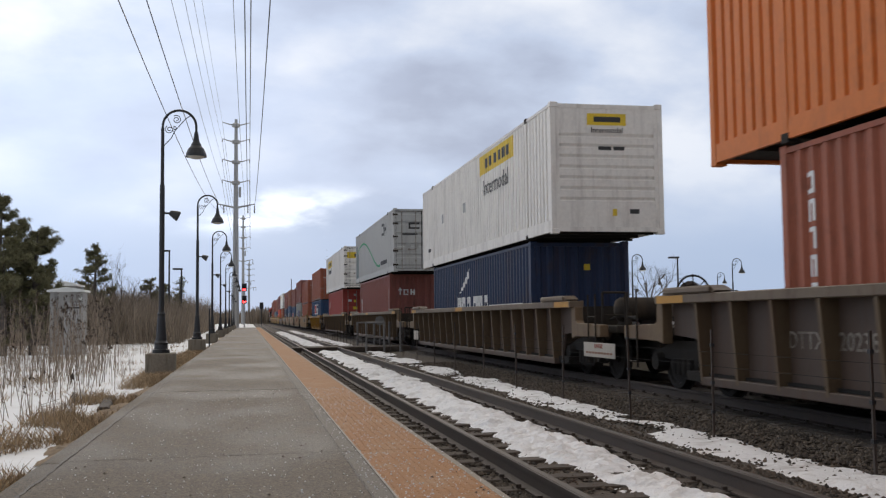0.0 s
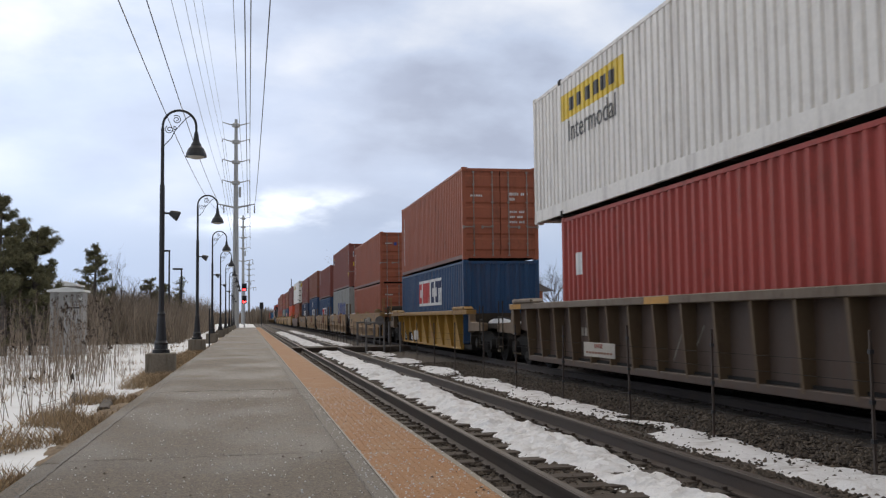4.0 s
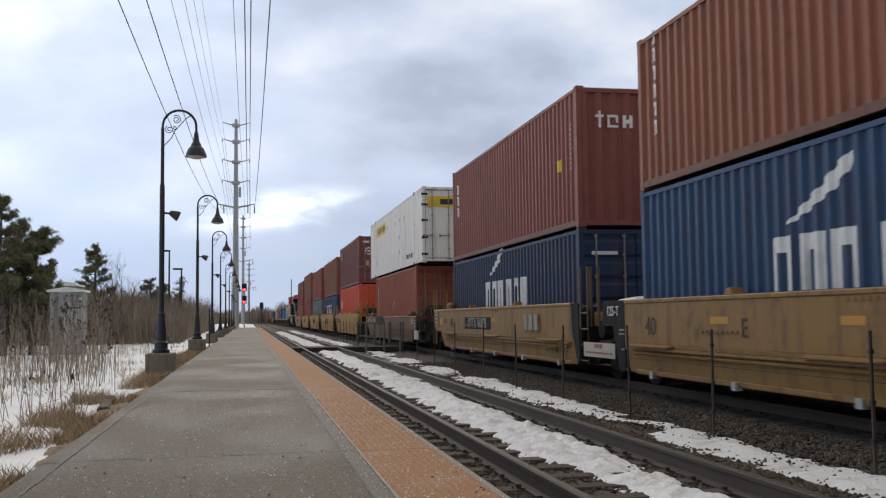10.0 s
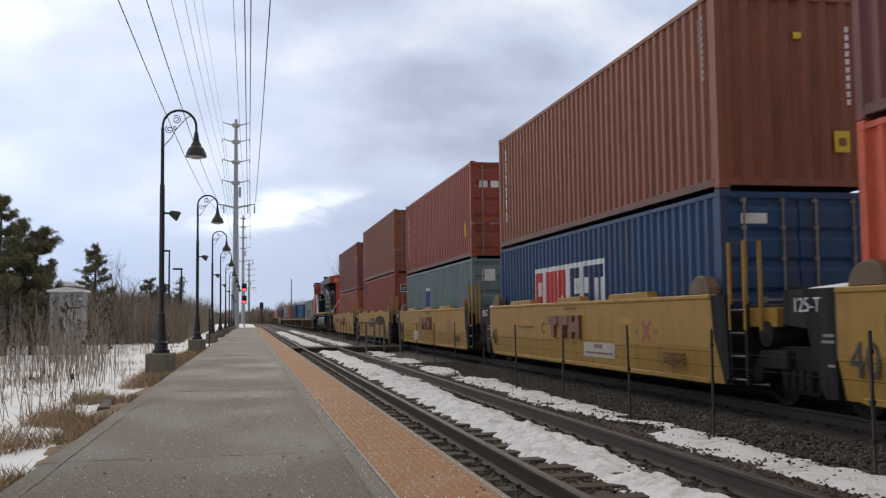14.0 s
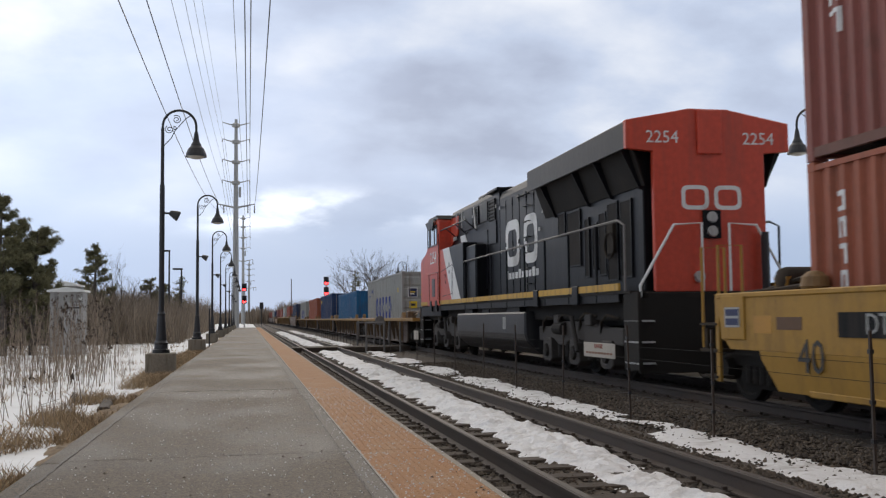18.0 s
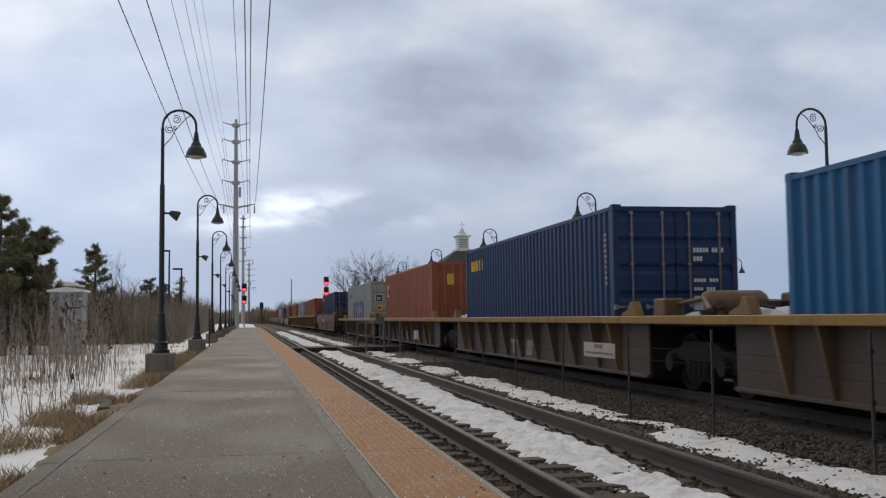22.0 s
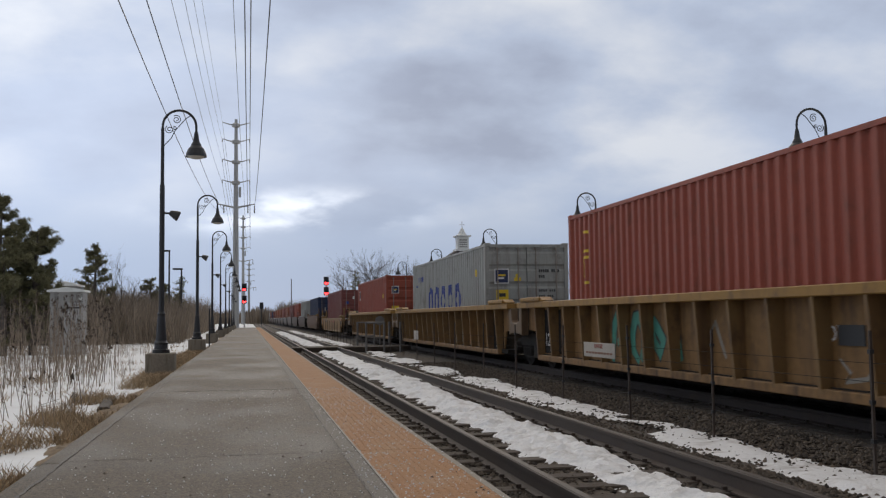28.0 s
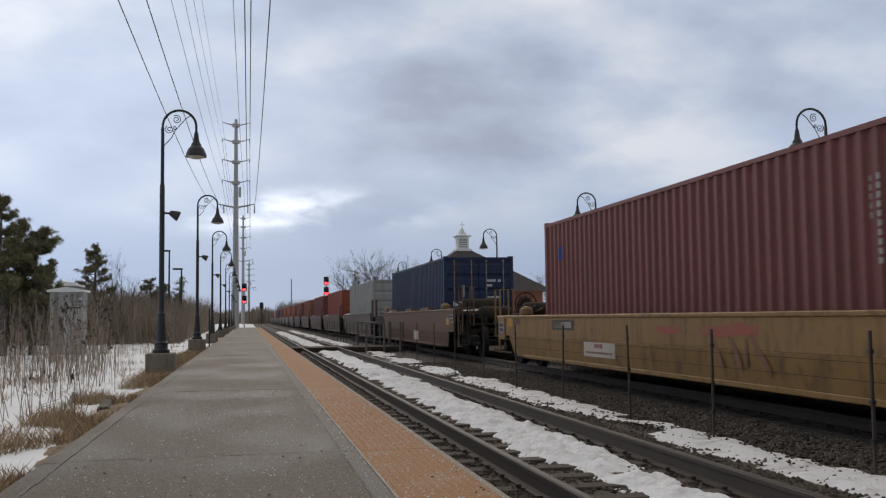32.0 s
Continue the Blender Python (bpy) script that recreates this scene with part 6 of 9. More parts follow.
def faded_letters(y0, y1, z0, z1):
    """Peeling letters: ochre ghosts of the strokes with a few white chips left."""
    rng = random.Random(41)
    out, y = [], y0
    while y < y1:
        w = rng.uniform(0.05, 0.11)
        top = z1 - rng.choice((0, 0.08, 0.3))
        out.append((y, y + w, z0 + rng.choice((0, 0, 0.2)), top, DECAL_GHOST))
        if rng.random() < 0.3:
            z = rng.uniform(z0, z1 - 0.15)
            out.append((y, y + w * 0.8, z, z + rng.uniform(0.06, 0.16), DECAL_WHITE, 1))
        y += rng.uniform(0.14, 0.34)
    return out + [(y0, y0 + 0.1, z1 - 0.14, z1 + 0.04, DECAL_WHITE, 1), (y1 - 0.35, y1 - 0.1, z0 - 0.02, z0 + 0.09, DECAL_WHITE, 1), (y0 - 0.35, y0 - 0.2, z1 - 0.25, z1 - 0.04, DECAL_WHITE)]


def round_device(y, z, r, mat):
    """A broken ring drawn in level strips, with a cross-barred mark inside."""
    out, n = [], 28
    for i in range(n):
        h = (i + 0.5) / n * 2 - 1
        half, inner = r * math.sqrt(1 - h * h), r * math.sqrt(max(0, 0.5 - h * h))
        lo, hi = z + r * (h - 1 / n), z + r * (h + 1 / n)
        for j, (a, b) in enumerate(((y - half, y - inner), (y + inner, y + half)) if inner else ((y - half, y + half),)):
            if i not in ((5, 6, 7, 8), (19, 20, 21, 22))[j]:
                out.append((a, b, lo, hi, mat))
    k = r * 0.32
    return out + [(y - k, y - k * 0.45, z - k, z + k, mat), (y + k * 0.45, y + k, z - k, z + k, mat), (y - k * 0.45, y + k * 0.45, z - k * 0.28, z + k * 0.28, mat)]


def yellow_end(z):
    return [(-1.1, 1.1, z, z + 0.42, DECAL_YELLOW), (-0.6, 0.65, z + 0.1, z + 0.31, DECAL_BLACK, 1)]


S_A, S_B, S_C, S_D, S_E = 4.9, 28.6, 52.5, 76.15, 98.5
DOOR_CODES = code_bars(0.3, 2.1, DECAL_WHITE)
DOOR_NAME = [(-0.95 + 0.055 * j, -0.915 + 0.055 * j, 1.97, 2.03, DECAL_WHITE) for j in range(7)]


def load(kind, mat, mid, z, label, **kw):
    L = KINDS[kind][0]
    return container(kind, mat, mid - L / 2 + (0.13 if L == LONG else 0.0), z, label, **kw)


# five single cars with long upper containers
for mid in (S_A, S_B, S_C, S_D):
    ribbed_car(mid, 9.75, 1.51, (CAR_GRIME, SILL_RUSTY), "grimy brown well car with upright side stakes on the rails", (11.3, 11.3), 17, (-9.6, 9.6), gear=(-10.4,),
               words=[("DTTX", 5.87, 0.88, 0.3, DECAL_FADED), ("620238", 4.9, 0.88, 0.3, DECAL_FADED)] if mid == S_A else (),
               marks=[(4.4 + 0.2 * j, 4.52 + 0.2 * j, 0.82, 0.98, DECAL_FADED) for j in range(6)] if mid != S_A else (),
               sprayed=[([(0.8, 0.5), (0.4, 1.0), (0.1, 0.6), (-0.3, 1.05)], 0.03, SPRAY_PALE)])
ribbed_car(S_E, 7.75, 1.42, (CAR_YELLOW, SILL_YELLOW), "yellow well car with a dark number panel", (9.8, 9.8), 9, (-8.6, 8.6), gear=(9.0,), flush="low",
           words=[("DTTX", 4.95, 0.46, 0.32, DECAL_WHITE), ("40", 0.55, 0.74, 0.6, DECAL_BLACK)], marks=[(2.6, 5.5, 0.28, 0.64, PANEL_BLACK)] + [(2.75 + 0.22 * j, 2.9 + 0.22 * j, 0.34, 0.58, DECAL_WHITE) for j in range(5)] + [(-1.2, -0.5, 0.9, 1.05, SPRAY_RED)],
           sprayed=[([(-0.75, 0.95), (-0.8, 0.5)], 0.05, SPRAY_RED)])
load("40h", RED_BROWN, S_A, FLOOR, "red-brown steel container under a longer orange one", marks=block_marks(z=2.5, size=0.33))
load("53", ORANGE, S_A, FLOOR + 2.9, "long orange container stacked on a red-brown one", doors=False, marks=[(9.5, 10.4, 0.8, 1.1, DECAL_BROWN), (10.6, 11.6, 0.85, 1.15, DECAL_BROWN)] + [(1.5 + i * 1.2, 1.9 + i * 1.2, 0.2, 0.28, DECAL_WHITE) for i in range(12)])
load("40", NAVY, S_B, FLOOR, "navy container with white blocks under a white one", doors=False, marks=white_words(4.4, 0.75, line=True), end_marks=[(0.1, 0.25, 1.9, 2.05, DECAL_YELLOW)])
load("53", WHITE, S_B, FLOOR + 2.6, "long white container with yellow panels stacked on top", doors=False, words=[("Intermodal", 5.0, 1.78, 0.62, DECAL_BLACK)], end_words=[("Intermodal", 0.0, 2.285, 0.17, DECAL_BLACK)], marks=yellow_panel(3.15, 2.2) + [(12.2, 12.5, 1.4, 1.7, DECAL_PALE), (8.8, 9.1, 1.4, 1.7, DECAL_PALE)] + small_bars(14.6, 0.7, 1, DECAL_BLACK, 0.5, 0.12),
     end_marks=[(-0.45, 0.45, 2.4, 2.66, DECAL_YELLOW), (-0.3, 0.32, 2.47, 2.59, DECAL_BLACK, 1), (-0.2, 0.1, 1.85, 1.93, DECAL_BLACK), (0.15, 0.4, 1.85, 1.93, DECAL_BLACK), (0.1, 0.2, 0.4, 0.55, DECAL_YELLOW), (0.5, 0.72, 0.45, 0.55, DECAL_BLACK)])
load("40h", MAROON, S_C, FLOOR, "maroon container under a long grey one", doors=False, marks=three_marks(z=1.9) + near_codes(), end_marks=three_end(2.2))
load("53", SILVER, S_C, FLOOR + 2.9, "long silver-grey container with a green wave line", marks=ring(3.4, 4.15, 1.95, 2.52, 0.12, DECAL_BLACK, True) + [(2.5, 2.62, 1.9, 2.46, DECAL_BLACK), (2.62, 3.13, 2.1, 2.28, DECAL_BLACK), (3.13, 3.25, 1.9, 2.46, DECAL_BLACK)] + [(2.4 + 0.26 * j, 2.58 + 0.26 * j, 0.52, 0.72, DECAL_BLACK) for j in range(9)]
     + [([[(y, z - 0.055, z + 0.055) for y, z in [(4.9 + 0.26 * j, float(np.polyval(np.polyfit((4.9, 6.4, 7.97, 9.8, 11.5, 13.4, 15.3), (0.55, 0.7, 1.13, 1.76, 2.12, 2.1, 1.8), 4), 4.9 + 0.26 * j))) for j in range(41)]]], DECAL_GREEN)] + [(14.6 + 0.3 * i, 14.9 + 0.3 * i, 0.2, 1.7 + 0.25 * i, GREEN_GREY) for i in range(4)],
     end_marks=ring(-0.6, -0.1, 1.95, 2.25, 0.08, DECAL_BLACK, True) + [(0.1, 0.18, 1.95, 2.25, DECAL_BLACK), (0.18, 0.4, 2.05, 2.15, DECAL_BLACK), (0.4, 0.48, 1.95, 2.25, DECAL_BLACK)] + [(-0.9, -0.2, 1.68, 1.75, DECAL_BLACK), (0.2, 0.95, 1.68, 1.75, DECAL_BLACK), (-0.75, -0.5, 1.1, 1.3, DECAL_PALE), (-0.35, -0.15, 1.05, 1.35, DECAL_PALE)] + code_bars(0.42, 1.5, DECAL_PALE, ((0.2, 0.16), (0.3,), (0.24, 0.12))) + [(0.55, 0.85, 2.5, 2.56, DECAL_BLACK), (0.55, 0.95, 2.36, 2.42, DECAL_BLACK)], end_words=[("53 ft", 0.85, 0.72, 0.3, DECAL_BLACK)])
load("40h", RED, S_D, FLOOR, "red container under a long white one", marks=far_logo(LONG, 2.1, DECAL_WHITE) + near_codes(), end_marks=DOOR_CODES + [(-0.45, -0.28, 2.4, 2.55, DECAL_PALE), (-0.45, -0.25, 1.95, 2.12, DECAL_YELLOW), (-0.85, -0.6, 2.0, 2.15, DECAL_WHITE), (-0.5, -0.2, 1.45, 1.65, DECAL_YELLOW)])
load("53", WHITE, S_D, FLOOR + 2.9, "long white container with a yellow door panel", marks=yellow_panel(10.6, 1.98) + [], words=[("Intermodal", 12.3, 1.68, 0.62, DECAL_BLACK)], end_marks=yellow_end(2.05) + [(0.7, 0.98, 0.75, 1.15, DECAL_YELLOW), (0.7, 0.9, 1.35, 1.5, DECAL_BLACK), (0.3, 0.5, 0.8, 1.0, DECAL_PALE)])
load("40", BLUE, S_E, FLOOR, "blue container with a white lettered panel", doors=False, marks=panel_words(3.6, 1.25))
load("40h", RED_BROWN, S_E, FLOOR + 2.6, "red-brown container stacked on a blue one", marks=block_marks(z=2.4, size=0.34), end_marks=DOOR_CODES + DOOR_NAME)


def five_pack(mids, mats, label, ledge, marks, z_top, words, sprayed=(), plate=()):
    half = (mids[1] - mids[0]) / 2 - 0.95
    gap = (mids[1] - mids[0]) / 2
    for i, mid in enumerate(mids):
        first, last = i == 0, i == len(mids) - 1
        ends = (half + 2.0 if first else gap, half + 2.0 if last else gap - 0.05)
        trucks = []
        trucks.append(-half - 0.9 if first else -gap)
        if last:
            trucks.append(half + 0.9)
        smooth_car(mid, half, z_top, mats, label, ends, trucks, ledge=ledge, marks=marks(i), words=words(i), sprayed=sprayed if i == 1 or not ledge else (), label_plate=plate if last else (plate[0], -4.6, -1.4, 0.86, 1.18) if first and plate and ledge else ())


def tall_marks(y, z0, z1, mat):
    """Two capped uprights and a barred pair: a faded owner's mark in plain blocks."""
    t = 0.19
    return [(y - 0.62, y, z1 - t, z1, mat), (y - 0.41, y - 0.21, z0, z1 - t, mat), (y - 1.32, y - 0.7, z1 - t, z1, mat), (y - 1.11, y - 0.91, z0, z1 - t, mat),
            (y - 1.58, y - 1.4, z0, z1, mat), (y - 1.82, y - 1.58, (z0 + z1) / 2 - 0.1, (z0 + z1) / 2 + 0.1, mat), (y - 2.0, y - 1.82, z0, z1, mat)]


def worn_patches(i, z=1.13):
    r = random.Random(90 + i)
    return [(a, a + r.uniform(0.35, 0.55), z - 0.05, z + 0.05, PATCH) for a in (2.8, -0.2, -3.4)] + [(0.1 - 0.13 * j, 0.18 - 0.13 * j, 1.335, 1.385, STENCIL) for j in range(6)] + [(2.4 + 0.14 * j, 2.5 + 0.14 * j, 0.96, 0.995, STENCIL) for j in range(9)] + [(-5.4 + 0.12 * j, -5.32 + 0.12 * j, zz, zz + 0.03, STENCIL) for j in range(6) for zz in (0.55, 0.62, 0.48)]


F_MIDS = [118.3, 134.1, 149.7, 165.4, 181.1]
five_pack(F_MIDS, (CAR_OCHRE, SILL_YELLOW), "weathered yellow well car unit with plate sides", True,
          lambda i: worn_patches(i) + (tall_marks(-1.0, 0.86, 1.4, DECAL_BROWN) if i in (1, 2, 3) else [(-4.2 + 0.4 * j, -3.9 + 0.4 * j, 0.9, 1.25, SPRAY_PALE) for j in range(3)]),
          1.42, lambda i: [("40", 5.4, 1.02, 0.42, DECAL_BLACK), ("BCDEA"[i], 0.61 if i == 0 else 2.37, 1.02, 0.36, DECAL_BLACK)][: 1 if i == 4 else 2],
          [q for j in range(5) for pts in ([(4.45 - 0.36 * j, 0.5), (4.47 - 0.36 * j, 0.95), (4.4 - 0.36 * j, 1.34), (4.22 - 0.36 * j, 1.3), (4.17 - 0.36 * j, 0.9 + 0.1 * (j % 2)), (4.15 - 0.36 * j, 0.5)],) for q in ((pts, 0.085, DECAL_BLACK), (pts, 0.06, SPRAY_PALE))] + [([(4.4, 1.0), (3.9, 0.85), (3.4, 1.1), (2.9, 0.8)], 0.02, DECAL_BLACK)],
          ("DTTX 760078", 0.3, 3.45, 0.87, 1.2))
load("40", RED_BROWN, 118.3, FLOOR, "red-brown container with galvanised door rods", marks=block_marks(z=2.1), end_marks=DOOR_CODES + DOOR_NAME)
load("40", RED_BROWN, 118.3, FLOOR + 2.595, "red-brown container stacked on its twin", marks=block_marks(z=2.15), end_marks=DOOR_CODES + DOOR_NAME + [(-0.5, -0.36, 1.9, 2.05, DECAL_BLUE)])
load("40h", GREY, 134.1, FLOOR, "light grey container with large blue blocks", doors=False, marks=five_rings(2.8, 1.0), end_marks=[(-0.6, -0.35, 2.2, 2.45, DECAL_YELLOW)])
b1, b2 = badge(-0.95, 2.0)
load("40h", MAROON, 134.1, FLOOR + 2.9, "maroon container with door badges", marks=[(LONG - 1.1, LONG - 0.8, 2.0, 2.55, DECAL_WHITE), (LONG - 1.06, LONG - 0.84, 2.1, 2.34, DECAL_NAVY, 1), (LONG - 1.06, LONG - 0.84, 2.36, 2.5, DECAL_YELLOW, 1), (0.6, 0.85, 0.7, 1.0, DECAL_YELLOW)] + near_codes(2.4), end_marks=b1 + b2 + DOOR_CODES + [(-0.95, -0.65, 1.4, 1.65, DECAL_YELLOW), (-0.4, -0.2, 2.05, 2.25, DECAL_PALE)])
load("40", BLUE, 149.7, FLOOR, "blue container with a white lettered panel", marks=panel_words(4.1, 0.8), end_marks=[(-0.95, -0.5, 2.1, 2.25, DECAL_WHITE)])
load("40", MAROON, 149.7, FLOOR + 2.6, "maroon container with white end letters", doors=False, marks=three_marks() + near_codes(), end_marks=three_end())
load("40h", BLUE, 165.4, FLOOR, "blue container with white blocks", marks=white_words(4.2, 1.1), end_marks=[(-0.95, -0.4, 2.05, 2.12, DECAL_WHITE), (-0.9, -0.5, 1.3, 1.36, DECAL_WHITE)])
load("40", BROWN, 165.4, FLOOR + 2.9, "brown container with door rods", marks=block_marks(z=2.6, size=0.3), end_marks=DOOR_CODES + DOOR_NAME + [(-0.45, -0.3, 2.2, 2.4, DECAL_WHITE)])
load("40", NAVY, 181.1, FLOOR, "navy container with white blocks", marks=white_words(4.0, 1.1), end_marks=[(-0.95, -0.4, 2.05, 2.12, DECAL_WHITE)])
load("40h", MAROON, 181.1, FLOOR + 2.6, "maroon container with white end letters", doors=False, marks=three_marks() + near_codes() + [(1.05, 1.35, 1.3, 1.55, DECAL_YELLOW)], end_marks=three_end())

# a single dark car with a long white reefer box on top
smooth_car(201.35, 6.95, 1.23, (CAR_DARK, CAR_DARK), "grimy dark brown well car with plate sides", (9.4, 9.4), (-8.3, 8.3), gear=(-8.9,), plain=True, marks=[(3.6, 5.0, 0.95, 1.2, DECAL_BLACK), (3.75, 4.85, 1.0, 1.15, DECAL_PALE)])
load("40h", RED_BROWN, 200.9, FLOOR, "red-brown container under a long white one", marks=block_marks(z=2.3, size=0.3) + [(6.1, 6.26, 1.4, 1.58, DECAL_WHITE), (6.62, 6.7, 1.3, 1.4, DECAL_PALE)], end_marks=DOOR_CODES)
load("53p", WHITE, 200.9, FLOOR + 2.9, "long smooth white container with a yellow panel", marks=yellow_panel(10.2, 1.98), words=[("TOP LIFT ONLY", 3.1, 0.42, 0.26, DECAL_BLACK)], end_marks=yellow_end(2.1) + [(0.75, 1.05, 1.05, 1.4, DECAL_YELLOW), (0.6, 0.85, 1.75, 1.95, DECAL_BLACK)])

L_MIDS = [221.7, 237.4, 253.3, 269.3, 285.1]
five_pack(L_MIDS, (CAR_YELLOW, SILL_YELLOW), "clean yellow well car unit with plate sides", False,
          lambda i: worn_patches(i, 1.12) + ([(3.9, 5.5, 0.98, 1.2, PANEL_BLACK)] + [(4.0 + 0.145 * j, 4.09 + 0.145 * j, 1.03, 1.15, DECAL_FADED) for j in range(10) if j != 6] if i == 0 else tall_marks(1.12, 0.78, 1.22, DECAL_BROWN)),
          1.44, lambda i: [("40", 5.95, 0.7, 0.55, DECAL_BLACK)] + ([("BCDEA"[i], 1.65, 0.94, 0.34, DECAL_BLACK)] if i else []),
          [([(-3.85, 0.78), (-4.02, 0.95), (-4.2, 1.12)], 0.05, SPRAY_RED), ([(-4.2, 0.78), (-4.02, 0.95), (-3.85, 1.12)], 0.05, SPRAY_RED), ([(-3.7, 0.95), (-3.55, 0.95)], 0.05, STENCIL), ([(-4.35, 0.95), (-4.5, 0.95)], 0.05, STENCIL)], ("DTTX", 3.6, 5.4, 0.95, 1.22))
load("40h", VERMILION, 221.7, FLOOR, "vermilion container under a dark maroon one", doors=False, marks=[(11.0, 11.2, 1.5, 2.1, DECAL_WHITE), (11.3, 11.55, 1.5, 2.1, DECAL_WHITE)] + near_codes(2.5), end_marks=[(0.85, 0.93, 1.2, 2.5, DECAL_PALE)])
load("40h", DARK_MAROON, 221.7, FLOOR + 2.9, "dark maroon container with a round door badge", marks=[(10.9, 11.6, 2.0, 2.55, DECAL_PALE)] + near_codes(2.6), end_marks=round_device(-0.62, 1.98, 0.22, DECAL_WHITE) + DOOR_CODES + [(-0.95, -0.6, 2.46, 2.6, DECAL_WHITE), (-0.8, -0.6, 1.1, 1.4, DECAL_PALE)])
load("40", BLUE, 237.4, FLOOR, "blue container with a white lettered panel", marks=panel_words(4.7, 0.95), end_marks=[(-0.9, -0.5, 2.1, 2.25, DECAL_WHITE)])
load("40h", BROWN, 237.4, FLOOR + 2.6, "brown container with a plain corrugated end", doors=False, marks=block_marks(z=2.5, size=0.32) + near_codes(2.6), end_marks=[(0.62, 0.86, 0.55, 0.86, DECAL_YELLOW), (0.68, 0.8, 0.64, 0.76, DECAL_BROWN, 1), (0.02, 0.14, 2.2, 2.3, DECAL_YELLOW)] + [(0.84, 0.9, 1.25 + 0.12 * j, 1.33 + 0.12 * j, DECAL_WHITE) for j in range(10)])
load("40", GREEN_GREY, 253.3, FLOOR, "green-grey container with a blue badge", marks=[(7.0, 8.0, 1.1, 1.9, DECAL_WHITE), (7.1, 7.9, 1.2, 1.8, DECAL_BLUE, 1)], end_marks=[(-0.9, -0.5, 1.9, 2.25, DECAL_WHITE)])
load("40h", BRICK, 253.3, FLOOR + 2.6, "dull red container with white door letters", marks=block_marks(z=2.3, size=0.3) + [(0.8, 1.0, 0.7, 1.1, DECAL_YELLOW)], end_marks=[(-0.95 + i * 0.35, -0.7 + i * 0.35, 2.1, 2.3, DECAL_WHITE) for i in range(3)] + DOOR_CODES)
load("40h", BRICK, 269.3, FLOOR, "dull red container with a badge", marks=[(11.1, 11.5, 2.2, 2.7, DECAL_NAVY)], end_marks=b1 + b2)
load("40h", BROWN, 269.3, FLOOR + 2.9, "grey-brown container stacked on a red one", marks=block_marks(z=2.6, size=0.32))
load("40", RED_BROWN, 285.1, FLOOR, "red-brown container with a plain end", doors=False, marks=block_marks(z=2.2, size=0.3) + near_codes())
load("40h", MAROON, 285.1, FLOOR + 2.6, "maroon container with white end letters", doors=False, marks=three_marks() + near_codes() + [(0.9, 1.1, 1.75, 1.9, DECAL_YELLOW), (0.95, 1.05, 1.95, 2.1, DECAL_YELLOW)], end_marks=three_end() + [(0.62, 0.86, 0.75, 0.98, DECAL_YELLOW), (0.67, 0.81, 0.84, 0.9, DECAL_BLACK, 1)] + [(0.84, 0.9, 1.4 + 0.12 * j, 1.48 + 0.12 * j, DECAL_WHITE) for j in range(9)])

# behind the locomotive: ribbed units with one container each
Q_MIDS = [329.5, 348.0, 366.4, 384.7, 403.2]
for i, mid in enumerate(Q_MIDS):
    first, last = i == 0, i == 4
    ribbed_car(mid, 8.45, 1.2, (CAR_GRIME, SILL_YELLOW), "grimy yellow well car unit with upright stakes", (9.25 if not first else 10.6, 9.15 if not last else 10.8), 11, ((-9.25 if not first else -9.3),) + ((9.4,) if last else ()), base=0.2, floor=0.34, deck=0.98, clean=False, flush=True, gear=(-8.1,) if first else () if i in (1, 3) else (-8.75,),
               marks=[(a, b, c, d, DECAL_FADED) for a, b, c, d in ((0.6, 1.15, 0.56, 0.66), (0.8, 0.95, 0.3, 0.56), (0.02, 0.5, 0.56, 0.66), (0.18, 0.34, 0.34, 0.56), (-0.85, -0.3, 0.3, 0.66))] if i in (1, 2, 3) else [(5.5 + 0.2 * j, 5.62 + 0.2 * j, 0.42, 0.6, DECAL_FADED) for j in range(9)],
               sprayed=[([(4.0, 0.8), (3.9, 0.6), (3.8, 0.84), (3.7, 0.6), (3.55, 0.82), (3.45, 0.62), (3.3, 0.84), (3.2, 0.6)], 0.06, SPRAY_PALE), ([(3.95, 0.5), (3.8, 0.3), (3.65, 0.52), (3.5, 0.28), (3.35, 0.5), (3.2, 0.3)], 0.07, SPRAY_PALE)] if i == 1 else ())
c1, c2 = badge(-0.95, 1.75, 0.42, 0.42, DECAL_NAVY)
GREY_END = c1 + c2 + [(-0.38, -0.18, 1.82, 1.92, DECAL_YELLOW), (-0.33, -0.23, 1.92, 2.02, DECAL_YELLOW), (-0.9, -0.55, 1.28, 1.58, DECAL_YELLOW), (-0.82, -0.63, 1.38, 1.48, DECAL_BLACK, 1)] + code_bars(0.35, 2.15, DECAL_BLACK)
for mid in (Q_MIDS[0], Q_MIDS[4], 470.0):
    load("40h", GREY, mid, 0.345 if mid < 420 else FLOOR, "light grey container with large blue blocks", marks=five_rings(3.5, 0.85, 1.05) + [(10.3 + 0.3 * j, 10.48 + 0.3 * j, 2.18, 2.36, DECAL_BLUE) for j in range(4)] + [(11.3, 11.75, 2.0, 2.06, DECAL_BLUE)] + [(1.16, 1.3, 2.0, 2.2, DECAL_YELLOW)], end_marks=GREY_END)
load("40", SKY_BLUE, Q_MIDS[1], 0.345, "bright blue container with faded white letters", doors=False, marks=faded_letters(3.6, 7.6, 0.3, 1.0) + down_marks(0.55, 2.15, 4, 0.22, DECAL_WHITE, 0.15) + [(0.32, 0.4, 1.2, 1.42, DECAL_WHITE)], end_marks=round_device(-0.1, 1.6, 0.34, DECAL_WHITE) + down_marks(0.86, 2.2, 7, 0.2, DECAL_WHITE, 0.14))
